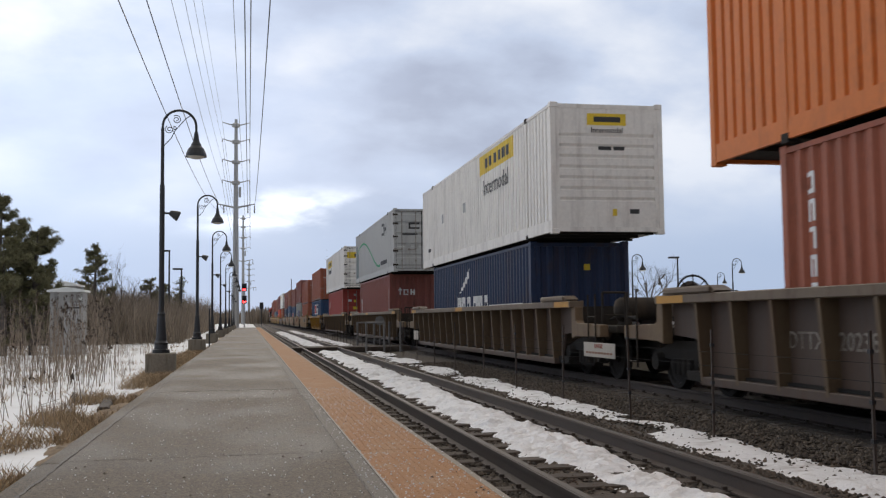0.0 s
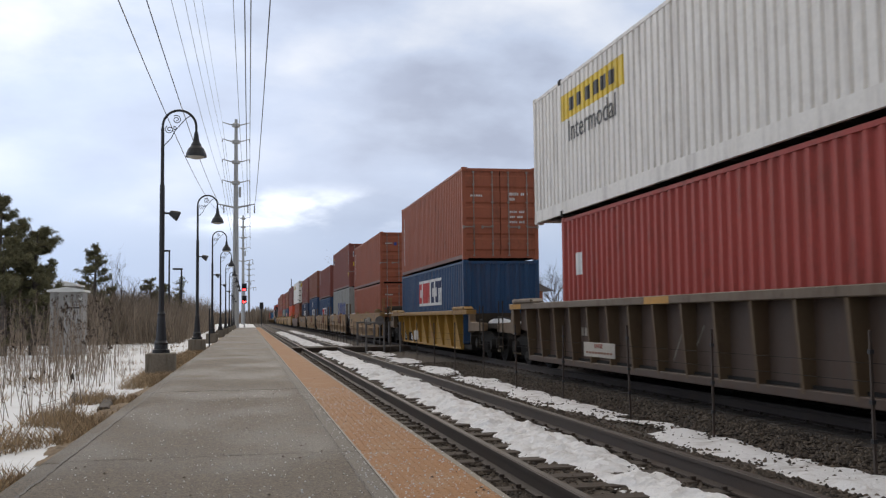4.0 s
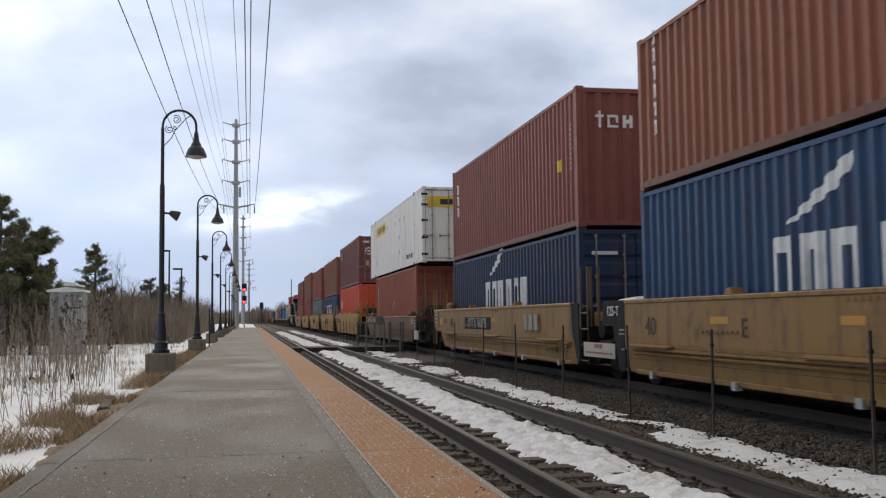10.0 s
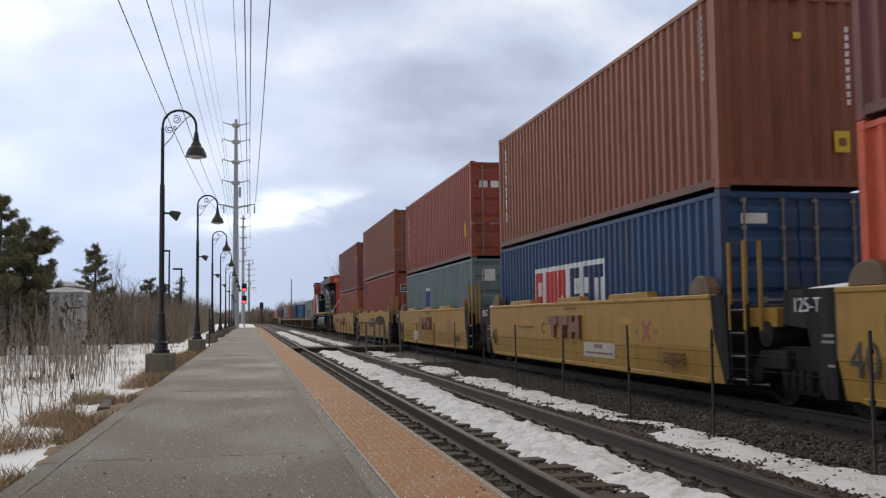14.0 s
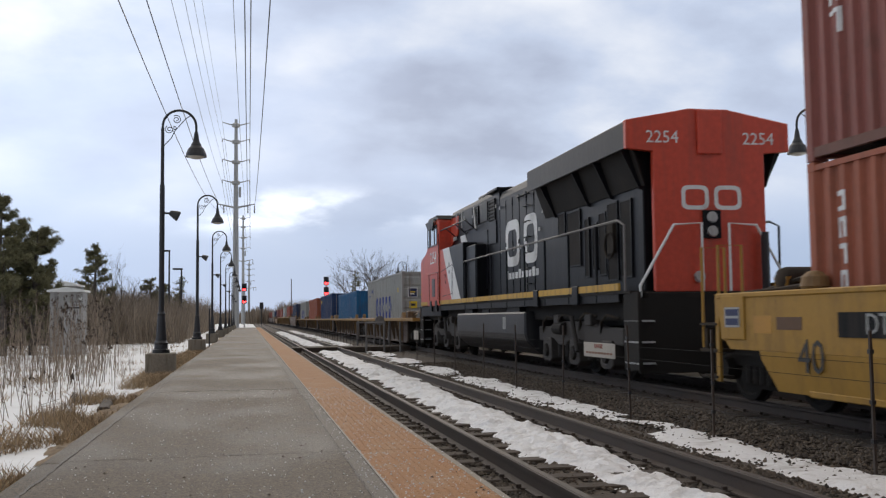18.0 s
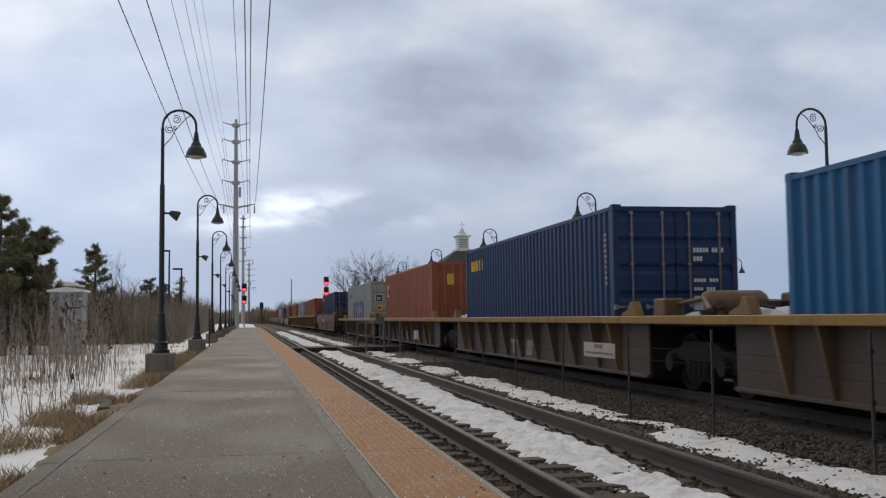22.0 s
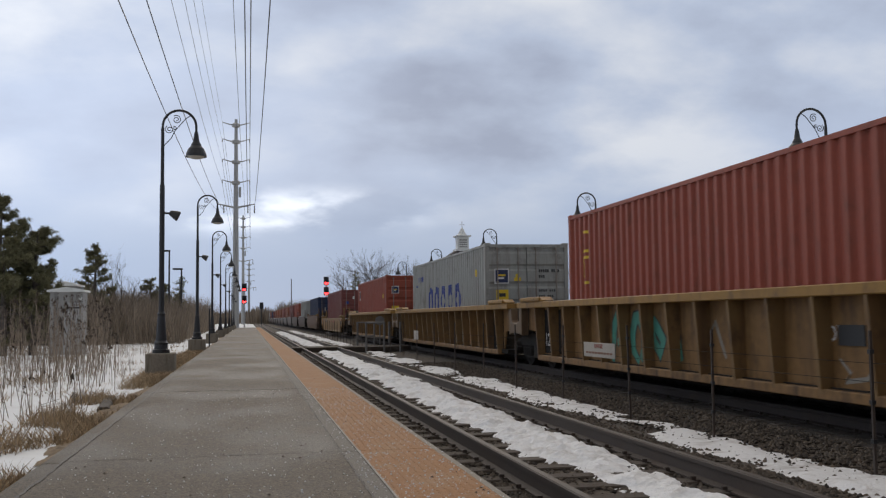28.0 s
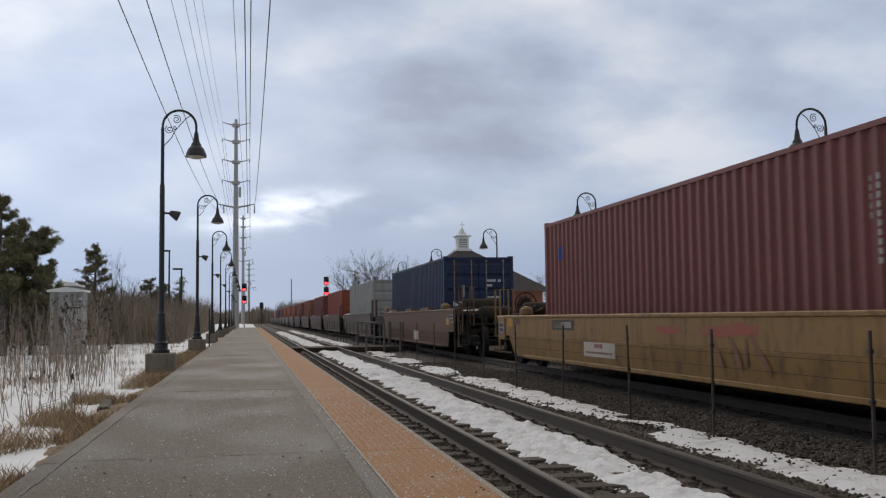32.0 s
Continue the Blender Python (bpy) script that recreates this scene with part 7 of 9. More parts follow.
load("40h", DARK_BLUE, Q_MIDS[2], 0.345, "dark blue container with yellow letters", marks=[(10.35 + 0.3 * j, 10.58 + 0.3 * j, 2.2, 2.5, DECAL_YELLOW) for j in range(5)] + near_codes(2.4), end_marks=code_bars(0.35, 2.1, DECAL_WHITE))
load("40h", RED_BROWN, Q_MIDS[3], 0.345, "red-brown container with a yellow end badge", doors=False, marks=[(11.3, 11.75, 1.85, 2.4, DECAL_WHITE), (11.36, 11.69, 1.95, 2.2, DECAL_NAVY, 1), (11.36, 11.69, 2.22, 2.34, DECAL_YELLOW, 1)] + near_codes(2.3), end_marks=[(-0.65, -0.4, 2.05, 2.45, DECAL_YELLOW), (0.1, 0.3, 1.6, 1.8, DECAL_YELLOW), (0.78, 0.86, 1.0, 2.4, DECAL_WHITE)])
smooth_car(426.3, 8.3, 1.42, (CAR_DARK, CAR_DARK), "grimy brown well car with plate sides", (10.5, 10.5), (-9.3, 9.3), gear=(-9.7,), marks=[(1.0, 2.4, 0.95, 1.15, DECAL_PALE)])
load("40h", NAVY, 426.3, FLOOR, "navy container with small white letters", marks=[(11.0 + 0.3 * j, 11.25 + 0.3 * j, 2.3, 2.55, DECAL_WHITE) for j in range(3)], end_marks=code_bars(0.3, 2.1, DECAL_WHITE))
W_MIDS = [450.1, 470.0, 490.5]
for i, mid in enumerate(W_MIDS):
    first, last = i == 0, i == 2
    ribbed_car(mid, 9.5, 1.53, (CAR_OCHRE if last else CAR_RUST, SILL_YELLOW), "rusty ochre well car unit with upright stakes", (10.05 if not first else 11.4, 10.0 if not last else 11.4), 17, ((-10.05 if not first else -9.9),) + ((9.9,) if last else ()), base=0.27, clean=True, gear=(-10.4,) if first else (),
               marks=([(4.1, 6.2, 0.76, 1.04, PANEL_BLACK)] if last else [(6.9, 8.15, 0.4, 1.35, PANEL_BLACK), (7.3, 7.7, 0.46, 0.49, DECAL_FADED)]) + [(-8.15, -7.05, 0.3, 1.35, PANEL_BLACK), (-7.5, -7.35, 1.05, 1.2, DECAL_PALE), (-8.1, -7.4, 0.55, 0.6, PATCH), (-8.1, -7.4, 0.42, 0.45, DECAL_PALE)] + ([(-3.7, -3.2, 0.85, 1.08, DECAL_BLACK)] if first else []),
               words=[("DT", -3.15, 0.97, 0.28, DECAL_WHITE), ("72", -4.0, 0.97, 0.28, DECAL_WHITE), ("125", 7.75, 0.68, 0.4, DECAL_WHITE), ("53", -5.9, 0.9, 0.4, DECAL_BROWN)] if first else [("53", -6.72, 0.87, 0.44, DECAL_BLACK), ("20", -5.62, 1.1, 0.16, DECAL_BLACK), ("40", -5.62, 0.92, 0.16, DECAL_BLACK)] + ([("DTT", 5.77, 0.9, 0.28, DECAL_WHITE), ("721853", 4.72, 0.9, 0.28, DECAL_WHITE)] if last else []),
               sprayed=[q for pts, w in ((((3.85, 0.38), (3.8, 0.7), (3.75, 1.05), (3.6, 1.2), (3.4, 1.15), (3.32, 0.95), (3.4, 0.78), (3.62, 0.72)), 0.13), (((2.62, 0.42), (2.86, 0.6), (2.9, 0.9), (2.76, 1.16), (2.56, 1.18), (2.42, 0.95), (2.42, 0.65), (2.55, 0.45)), 0.13), (((2.05, 1.1), (2.0, 0.8), (1.75, 0.6), (1.6, 0.8), (1.85, 1.0), (2.0, 1.15)), 0.12), (((1.35, 0.5), (1.3, 0.85), (1.2, 1.15), (1.05, 0.8), (0.95, 0.5)), 0.1))
                        for q in ((list(pts), w + 0.035, DECAL_BLACK), (list(pts), w, SPRAY_TEAL))] + [([(-3.2, 0.7), (-3.4, 0.55), (-3.3, 0.45), (-3.7, 0.5), (-3.9, 0.68)], 0.03, SPRAY_PALE), ([(0.4, 1.2), (0.1, 0.8), (-0.2, 1.1), (-0.5, 0.6)], 0.05, SPRAY_PALE)] if first else
                       [([(8.0, 0.95), (7.75, 1.1), (7.5, 0.95), (7.7, 0.8), (8.0, 0.85)], 0.03, DECAL_PALE), ([(-1.1, 1.12), (-1.6, 1.18)], 0.075, SPRAY_PALE), ([(-1.28, 1.15), (-1.32, 0.8), (-1.25, 0.5)], 0.11, SPRAY_PALE), ([(-1.5, 1.1), (-1.48, 0.75)], 0.04, SPRAY_PALE),
                        ([(-2.05, 1.12), (-2.3, 0.8), (-2.62, 0.45)], 0.1, SPRAY_PALE), ([(-2.6, 1.15), (-2.35, 0.8), (-2.1, 0.45)], 0.1, SPRAY_PALE), ([(-2.3, 1.2), (-2.28, 0.4)], 0.05, CAR_YELLOW),
                        ([(-3.15, 0.45), (-3.2, 0.85), (-3.3, 1.2)], 0.09, SPRAY_PALE), ([(-3.3, 1.18), (-3.5, 0.8), (-3.7, 0.42)], 0.1, SPRAY_PALE), ([(-3.62, 1.2), (-3.66, 0.8)], 0.07, SPRAY_PALE),
                        ([(-4.35, 1.2), (-4.45, 0.85), (-4.4, 0.4)], 0.36, SPRAY_PEACH), ([(-4.7, 1.1), (-4.75, 0.7)], 0.2, SPRAY_PEACH), ([(-4.3, 0.95), (-4.55, 0.8), (-4.4, 0.6), (-4.7, 0.5)], 0.05, SPRAY_RED),
                        ([(-5.5, 1.25), (-5.55, 1.0), (-5.5, 0.72)], 0.42, PATCH), ([(-5.45, 0.62), (-5.8, 0.6)], 0.2, PATCH), ([(-5.5, 0.44), (-5.85, 0.42)], 0.13, PATCH), ([(-5.32, 1.0), (-5.42, 1.1), (-5.5, 0.98), (-5.4, 0.9), (-5.33, 0.96)], 0.05, SPRAY_PALE), ([(-5.4, 0.62), (-5.8, 0.6)], 0.035, SPRAY_PALE)] if i == 1 else
                       [([(0.4, 1.15), (0.2, 0.6), (0.05, 1.1), (-0.2, 0.65)], 0.07, SPRAY_PALE), ([(-2.2, 0.75), (-2.5, 0.95), (-2.7, 0.7), (-2.9, 0.9)], 0.045, SPRAY_PALE), ([(-1.2, 1.0), (-1.5, 0.6), (-1.7, 0.95)], 0.08, SPRAY_RED)])
load("40h", BRICK, 450.1, FLOOR, "red container with yellow letters down its side", marks=down_marks(11.3, 2.5, 4, 0.5, DECAL_YELLOW, 0.28) + near_codes(2.5), end_marks=[(-0.95, -0.5, 1.2, 1.6, DECAL_NAVY), (-0.4, -0.1, 1.3, 1.65, DECAL_YELLOW), (-0.35, -0.2, 2.1, 2.25, DECAL_BLUE)] + code_bars(0.3, 2.3, DECAL_WHITE))
load("40h", BRICK, 490.5, FLOOR, "red container with a blue and white badge", marks=[(11.42, 11.74, 1.88, 2.4, DECAL_WHITE), (11.44, 11.72, 1.96, 2.38, DECAL_NAVY, 1), (11.5, 11.68, 2.24, 2.32, DECAL_YELLOW, 2), (11.54, 11.6, 2.06, 2.24, DECAL_YELLOW, 2), (1.2, 1.4, 1.8, 2.0, DECAL_YELLOW)] + near_codes(2.5), end_marks=b1 + b2 + [(-0.95, -0.6, 1.1, 1.4, DECAL_YELLOW)] + code_bars(0.3, 2.1, DECAL_WHITE))
smooth_car(514.2, 8.3, 1.19, (CAR_OCHRE, SILL_YELLOW), "weathered yellow well car with plate sides", (10.3, 10.3), (-9.2, 9.2), gear=(-9.6, ), plain=True, marks=[(3.6, 5.0, 0.93, 1.13, DECAL_BLACK), (3.75, 4.85, 0.97, 1.09, DECAL_FADED)],
           sprayed=[([(-1.9, 1.0), (-2.5, 0.97), (-3.1, 1.02), (-3.6, 0.99)], 0.085, SPRAY_RED), ([(-2.3, 0.93), (-2.45, 0.7), (-2.6, 0.5)], 0.06, DECAL_BROWN), ([(-2.8, 0.93), (-3.0, 0.7), (-3.1, 0.5)], 0.06, DECAL_BROWN), ([(-3.25, 0.9), (-3.25, 0.55)], 0.05, DECAL_BROWN), ([(-3.4, 0.95), (-3.6, 0.7), (-3.85, 0.48)], 0.06, DECAL_BROWN), ([(-0.4, 1.0), (-0.9, 0.97), (-1.3, 1.0)], 0.06, SPRAY_RED)])
load("40h", DARK_MAROON, 514.2, FLOOR, "dark red container with a blue door badge", marks=[(11.2, 11.5, 2.0, 2.3, DECAL_BLUE)] + near_codes(2.3), end_marks=[(-0.9, -0.68, 1.85, 2.05, DECAL_BLUE), (-0.4, -0.25, 2.2, 2.4, DECAL_WHITE)] + code_bars(0.3, 2.1, DECAL_WHITE))
smooth_car(538.4, 7.9, 1.42, (CAR_DARK, CAR_OCHRE), "grey-brown well car with plate sides", (9.6, 9.4), (-8.9, 8.9), gear=(-9.3,))
load("40h", NAVY, 538.4, FLOOR, "navy container with white door marks", marks=[(11.3, 11.7, 0.7, 0.85, DECAL_WHITE)], end_marks=[(-0.9, -0.2, 1.2, 1.35, DECAL_WHITE), (-0.6, -0.5, 1.5, 1.9, DECAL_PALE)] + code_bars(0.3, 2.1, DECAL_WHITE))
TAIL = (GREY, BRICK, DARK_MAROON, BROWN, MAROON, BROWN, RED_BROWN, BROWN, DARK_MAROON, NAVY, MAROON, GREY, BROWN, MAROON)
for i, mat in enumerate(TAIL):
    mid = 558.0 + 18.3 * i
    smooth_car(mid, 7.6, 1.42, (CAR_GRIME, CAR_GRIME), "grimy well car with plate sides far down the line", (9.1, 9.1), (-8.6,), far=True)
    load("40h", mat, mid, FLOOR, "%s container far down the line" % mat.name.replace("_paint", "").replace("_", " "), far=True)
# ---------------------------------------------------------------- street lamps


def arch_lamp(name, label, group, m, speaker=True):
    """Black lamp post with an arched neck towards +x, scrollwork and a bell shade. Origin: the post's foot."""
    c = thing(name, label, "street lamp", group, m)
    part("base", Shape().lathe([(0.21, 0), (0.21, 0.08), (0.165, 0.1), (0.155, 0.2), (0.17, 0.24), (0.13, 0.3), (0.095, 0.8), (0.085, 0.9), (0.1, 0.94), (0.07, 1.0)], 14), BLACK, c, smooth=False)
    part("post", Shape().lathe([(0.066, 0.98), (0.06, 4.0), (0.057, 4.08), (0.045, 4.1), (0.04, 5.5)], 12), BLACK, c)
    r = 0.4
    path = [(0, 0, 5.45)] + [(r - r * math.cos(a), 0, 5.55 + r * math.sin(a)) for a in [i * math.pi / 14 for i in range(15)]] + [(2 * r, 0, 5.33)]
    part("neck", Shape().tube(path, 0.031, 8), BLACK, c)
    for cx, cz, r0, turn, flip in ((0.16, 5.47, 0.105, 1.6, 1), (0.33, 5.72, 0.11, 1.7, -1), (0.28, 5.5, 0.05, 1.2, -1)):
        pts = []
        for i in range(22):
            a = flip * i / 21 * turn * 2 * math.pi + 2.2
            rr = r0 * (1 - 0.8 * i / 21)
            pts.append((cx + rr * math.cos(a), 0, cz + rr * math.sin(a)))
        part("scroll", Shape().tube(pts, 0.011, 5), BLACK, c)
    part("brace", Shape().tube([(0.02, 0, 5.05), (0.2, 0, 5.25), (0.3, 0, 5.45), (0.55, 0, 5.75), (0.66, 0, 5.82)], 0.012, 5), BLACK, c)
    part("shade", Shape().lathe([(0.04, 5.42), (0.055, 5.36), (0.075, 5.2), (0.125, 5.1), (0.13, 5.07), (0.195, 5.0), (0.245, 4.88), (0.262, 4.8), (0.24, 4.81), (0.18, 4.96), (0.08, 5.0)], 18, (2 * r, 0, 0)), BLACK, c, smooth=False)
    part("lens", Shape().lathe([(0.225, 4.82), (0.19, 4.78), (0.08, 4.75), (0.02, 4.75)], 16, (2 * r, 0, 0)), LENS, c, "frosted glass lens")
    if speaker:
        h = part("horn_speaker", Shape().lathe([(0.05, 0.0), (0.075, 0.05), (0.1, 0.12), (0.125, 0.22), (0.11, 0.24)], 12), BLACK, c, at=pose(0.18, 0, 3.42, 0, 115, 0))
        part("speaker_arm", Shape().tube([(0.05, 0, 3.4), (0.22, 0, 3.4)], 0.025, 6), BLACK, h.parent)
    return c


LENS = material("frosted_glass", (0.55, 0.53, 0.48), rough=0.3, bump=0, dirt_amount=0.1)
first = None
for i in range(8):
    y = 25.0 + 17.15 * i
    m = pose(-2.08, y, 0.43)
    if first is None:
        first = arch_lamp("street_lamp", "black arched lamp post with scrollwork on a concrete pedestal", "lamps along the platform", m)
    else:
        copy_thing(first, m)
    tagged(part("lamp_pedestal", Shape().box(-0.34, 0.34, -0.34, 0.34, -0.75, 0.0), PEDESTAL, bevel=0.02, at=pose(-2.08, y, 0.43)), "square grey concrete pedestal under a lamp post", "pedestal", "lamp pedestals")
right = None
for x, y, turn in [(14.3, 22.5 + 17.0 * i, 180) for i in range(7)] + [(x * 0.85, y * 0.85, turn) for x, y, turn in ((23.5, 34.3, 0), (32.0, 79.7, 0), (44.1, 85.3, 0), (57.0, 114.2, 0), (40.0, 57.5, 180), (52.2, 118.5, 180))]:
    m = pose(x, y, 0.4 if x < 15 else GROUND_Z - 0.25, 0, 0, turn)
    if right is None:
        right = arch_lamp("street_lamp", "black arched lamp post beyond the train", "lamps across the tracks", m)
    else:
        copy_thing(right, m)

# ---------------------------------------------------------------- the far platform and the fence between the tracks
far_platform = thing("far_platform", "concrete platform across the tracks", "platform", kind="structure")
for i in range(30):
    part("slab", Shape().box(10.7, 15.2, -6 + i * 5 + 0.01, -1 + i * 5 - 0.01, -0.5, 0.4), CONCRETE_DRY, far_platform, bevel=0.01)

fence = thing("track_fence", "thin steel posts with wires between the two tracks", "fence")
posts = [4.8, 7.67, 10.66, 13.2, 16.2, 19.2, 22.0, 25.2, 28.1, 31.1, 34.0, 37.0] + [46.5 + 1.9 * i for i in range(18)]
for i, y in enumerate(posts):
    p = part("post", shared("fence_post", lambda: Shape().box(-0.012, 0.012, -0.012, 0.012, -0.4, 1.06), RAIL), RAIL, fence, at=pose(5.22, y, random.uniform(-0.02, 0.02), random.uniform(-0.8, 0.8), random.uniform(-1.0, 1.0)))
    if y < 20:
        for z in (0.12, 0.45, 0.88):
            part("clip", shared("fence_clip", lambda: Shape().box(-0.02, 0.02, -0.02, 0.02, -0.018, 0.018), BLACK), BLACK, p, at=(0, 0, z))
for z in (0.12, 0.62, 0.78):
    part("wire", Shape().tube([(5.22, -3, z), (5.22, 37.0, z)], 0.0035, 4), STEEL_DARK, fence)

sign = thing("danger_sign", "white danger sign with red heading on the track fence", "sign", at=(5.222, 14.4, 0.70))
part("board", Shape().box(-0.012, 0.0, -0.68, 0.68, -0.12, 0.10), SIGN_CREAM, sign, bevel=0.003)
part("lettering", letters("DANGER", 0.09, SIGN_RED), SIGN_RED, sign, at=Matrix.Translation((-0.014, 0.0, 0.045)) @ SIDE)
for i in range(9):
    part("small_print", Shape().box(-0.016, -0.011, -0.58 + i * 0.13, -0.48 + i * 0.13, -0.07, -0.04), DECAL_BROWN, sign)
sign2 = thing("warning_plate", "small white plate on the track fence", "sign", at=(5.222, 31.2, 0.66))
part("board", Shape().box(-0.012, 0.0, -0.42, 0.42, -0.14, 0.14), SIGN_CREAM, sign2, bevel=0.003)

# boarded crossing with its gates
crossing = thing("foot_crossing", "dark timber boards across the tracks", "crossing", kind="structure")
for i in range(6):
    part("board", Shape().box(1.5, 2.15, 41.5 + i * 0.36, 41.83 + i * 0.36, -0.17, 0.02), TIE, crossing, bevel=0.01)
    part("board", Shape().box(2.33, 3.62, 41.5 + i * 0.36, 41.83 + i * 0.36, -0.17, 0.02), TIE, crossing, bevel=0.01)
    part("board", Shape().box(3.82, 6.7, 41.5 + i * 0.36, 41.83 + i * 0.36, -0.17, 0.02), TIE, crossing, bevel=0.01)
for y in (40.9, 44.2):
    g = thing("crossing_gate", "grey tubular steel maze gate at the crossing", "gate", "gates at the crossing", at=(4.75, y, -0.2))
    for x in (0.0, 0.75, 1.42):
        part("post", Shape().tube([(x, 0, 0), (x, 0, 1.25)], 0.045, 8), GATE, g)
    part("top_bar", Shape().tube([(-0.05, 0, 1.22), (0.78, 0, 1.22)], 0.035, 8), GATE, g)
    part("low_bar", Shape().tube([(0, 0, 0.62), (0.75, 0, 0.62)], 0.03, 8), GATE, g)
rs = thing("round_sign", "round grey sign on a post by the crossing", "sign", at=(5.62, 43.2, -0.2))
part("disc", Shape().lathe([(0.02, -0.01), (0.2, -0.01), (0.2, 0.01), (0.02, 0.01)], 20, (0, 0, 0)), GATE, rs, at=pose(0, 0, 1.3, 90))
part("post", Shape().tube([(0, 0.03, 0), (0, 0.03, 1.4)], 0.03, 8), GATE, rs)

# ---------------------------------------------------------------- power line


def pylon(x, y, k, label):
    c = thing("power_pole", label, "power pole", "steel power poles", pose(x, y, GROUND_Z))
    part("shaft", Shape().lathe([(0.52, 0), (0.42, 12 * k), (0.31, 24 * k), (0.22, 31.2 * k)], 12), GALV, c)
    for z in (30.75, 28.25, 25.2, 22.1):
        for sx in (-1, 1):
            part("arm", Shape().tube([(0, 0, z * k - 0.5), (sx * 1.2, 0, z * k - 0.25), (sx * 2.0, 0, z * k)], [0.12, 0.08, 0.05], 6), GALV, c)
            if z < 30:
                part("insulator", Shape().lathe([(0.04, -0.5), (0.12, -0.4), (0.05, -0.3), (0.12, -0.2), (0.05, -0.1), (0.04, 0)], 8, (sx * 2.0, 0, z * k)), CANVAS, c)
        part("collar", Shape().lathe([(0.3, -0.35), (0.62, -0.2), (0.62, 0.2), (0.3, 0.35)], 10, (0, 0, z * k - 0.45)), GALV, c)
    for sx in (-1, 1):
        part("low_arm", Shape().tube([(0, 0, 17.9 * k), (sx * 2.75, 0, 18.5 * k)], [0.16, 0.08], 6), GALV, c)
        for x2 in (1.75, 2.72):
            part("insulator", Shape().lathe([(0.04, -1.2), (0.12, -1.0), (0.06, -0.8), (0.12, -0.6), (0.06, -0.4), (0.12, -0.2), (0.04, 0)], 8, (sx * x2, 0, 18.3 * k)), CANVAS, c)
    part("junction_box", Shape().box(0.4, 0.75, -0.2, 0.2, 19.5 * k, 21 * k), GALV, c)
    return c


pylon(-1.9, 150, 1.0, "tall grey steel power pole with six arms")
pylon(-1.6, 290, 1.0, "tall grey steel power pole far down the line")
pylon(0.1, 395, 0.75, "grey steel power pole far down the line")
pylon(-1.9, -82, 1.0, "tall grey steel power pole behind the platform")


def cable(x, z, sag, y0=-82, y1=150, x2=None):
    mid, half = (y0 + y1) / 2, (y1 - y0) / 2
    pts = [(x + ((x2 if x2 is not None else x) - x) * (i / 28), mid + half * (2 * i / 28 - 1), z - sag + sag * (2 * i / 28 - 1) ** 2) for i in range(29)]
    return pts


for x, z, sag in ((-4.25, 17.2, 5.4), (-3.4, 17.2, 5.2), (-0.15, 17.2, 5.4), (0.68, 17.2, 5.5), (-3.9, 21.6, 4.2), (-3.9, 24.8, 4.2), (-3.9, 27.8, 4.2), (0.1, 21.6, 4.2), (0.1, 24.8, 4.2), (0.1, 27.8, 4.2), (-3.9, 30.6, 3.2), (0.1, 30.6, 3.2), (-0.75, 20.5, 4.2)):
    tagged(part("power_cable", Shape().tube(cable(x, z, sag), 0.017 if z > 18 else 0.022, 5), BLACK), "thin dark sagging overhead power cable", "power cable", "overhead cables")
    if z > 18:
        tagged(part("power_cable", Shape().tube(cable(x, z, sag * 0.4, 150, 290, x2=x + 0.3), 0.03, 4), BLACK), "thin dark sagging overhead power cable", "power cable", "overhead cables")

# ---------------------------------------------------------------- signals and poles


def signal(x, y, z_hi, z_lo, label):
    c = thing("railway_signal", label, "railway signal", "railway signals", pose(x, y, GROUND_Z - 0.2))
    z_hi, z_lo = z_hi - GROUND_Z + 0.2, z_lo - GROUND_Z + 0.2
    part("mast", Shape().tube([(0, 0.15, 0), (0, 0.15, z_hi + 0.2)], 0.09, 8), GALV, c)
    for z in (z_hi, z_lo):
        h = part("signal_head", Shape().box(-0.34, 0.34, -0.05, 0.1, z - 0.5, z + 0.62), BLACK, c, bevel=0.05)
        part("red_light", Shape().lathe([(0.02, -0.03), (0.25, -0.02), (0.25, 0.02)], 16, (0, 0, 0)), RED_LIGHT, h, "glowing red lens", at=pose(0, -0.06, z - 0.18, -90))
        part("dark_light", Shape().lathe([(0.02, -0.03), (0.16, -0.02), (0.16, 0.02)], 14, (0, 0, 0)), BLACK, h, at=pose(0, -0.06, z + 0.3, -90))
        part("hood", Shape().prism([(-0.26, 0.18), (-0.3, 0.0), (-0.24, 0.2), (0, 0.3), (0.24, 0.2), (0.3, 0.0), (0.26, 0.18), (0, 0.27)], -0.35, -0.05, "y"), BLACK, h, at=(0, 0, z - 0.16))
    part("ladder", Shape().tube([(0.2, 0.3, 0), (0.2, 0.3, z_hi)], 0.02, 5).tube([(0.5, 0.3, 0), (0.5, 0.3, z_hi)], 0.02, 5), GALV, c)
    return c


signal(-0.62, 145, 5.75, 4.0, "two-headed signal with both red lamps lit")
signal(10.3, 135, 6.25, 4.85, "two-headed signal across the tracks with both red lamps lit")


def plain_pole(x, y, h, label, cat="utility pole", head=0):
    c = thing("utility_pole" if not head else "parking_light", label, cat, at=(x, y, GROUND_Z - 0.3))
    part("shaft", Shape().lathe([(0.1, 0), (0.065, h)] if head else [(0.14, 0), (0.1, h)], 8), BARK if not head else BLACK, c)
    if head:
        part("head", Shape().box(-0.1 if head > 0 else -0.75, 0.75 if head > 0 else 0.1, -0.2, 0.2, h - 0.05, h + 0.1), BLACK, c, bevel=0.03)
    return c


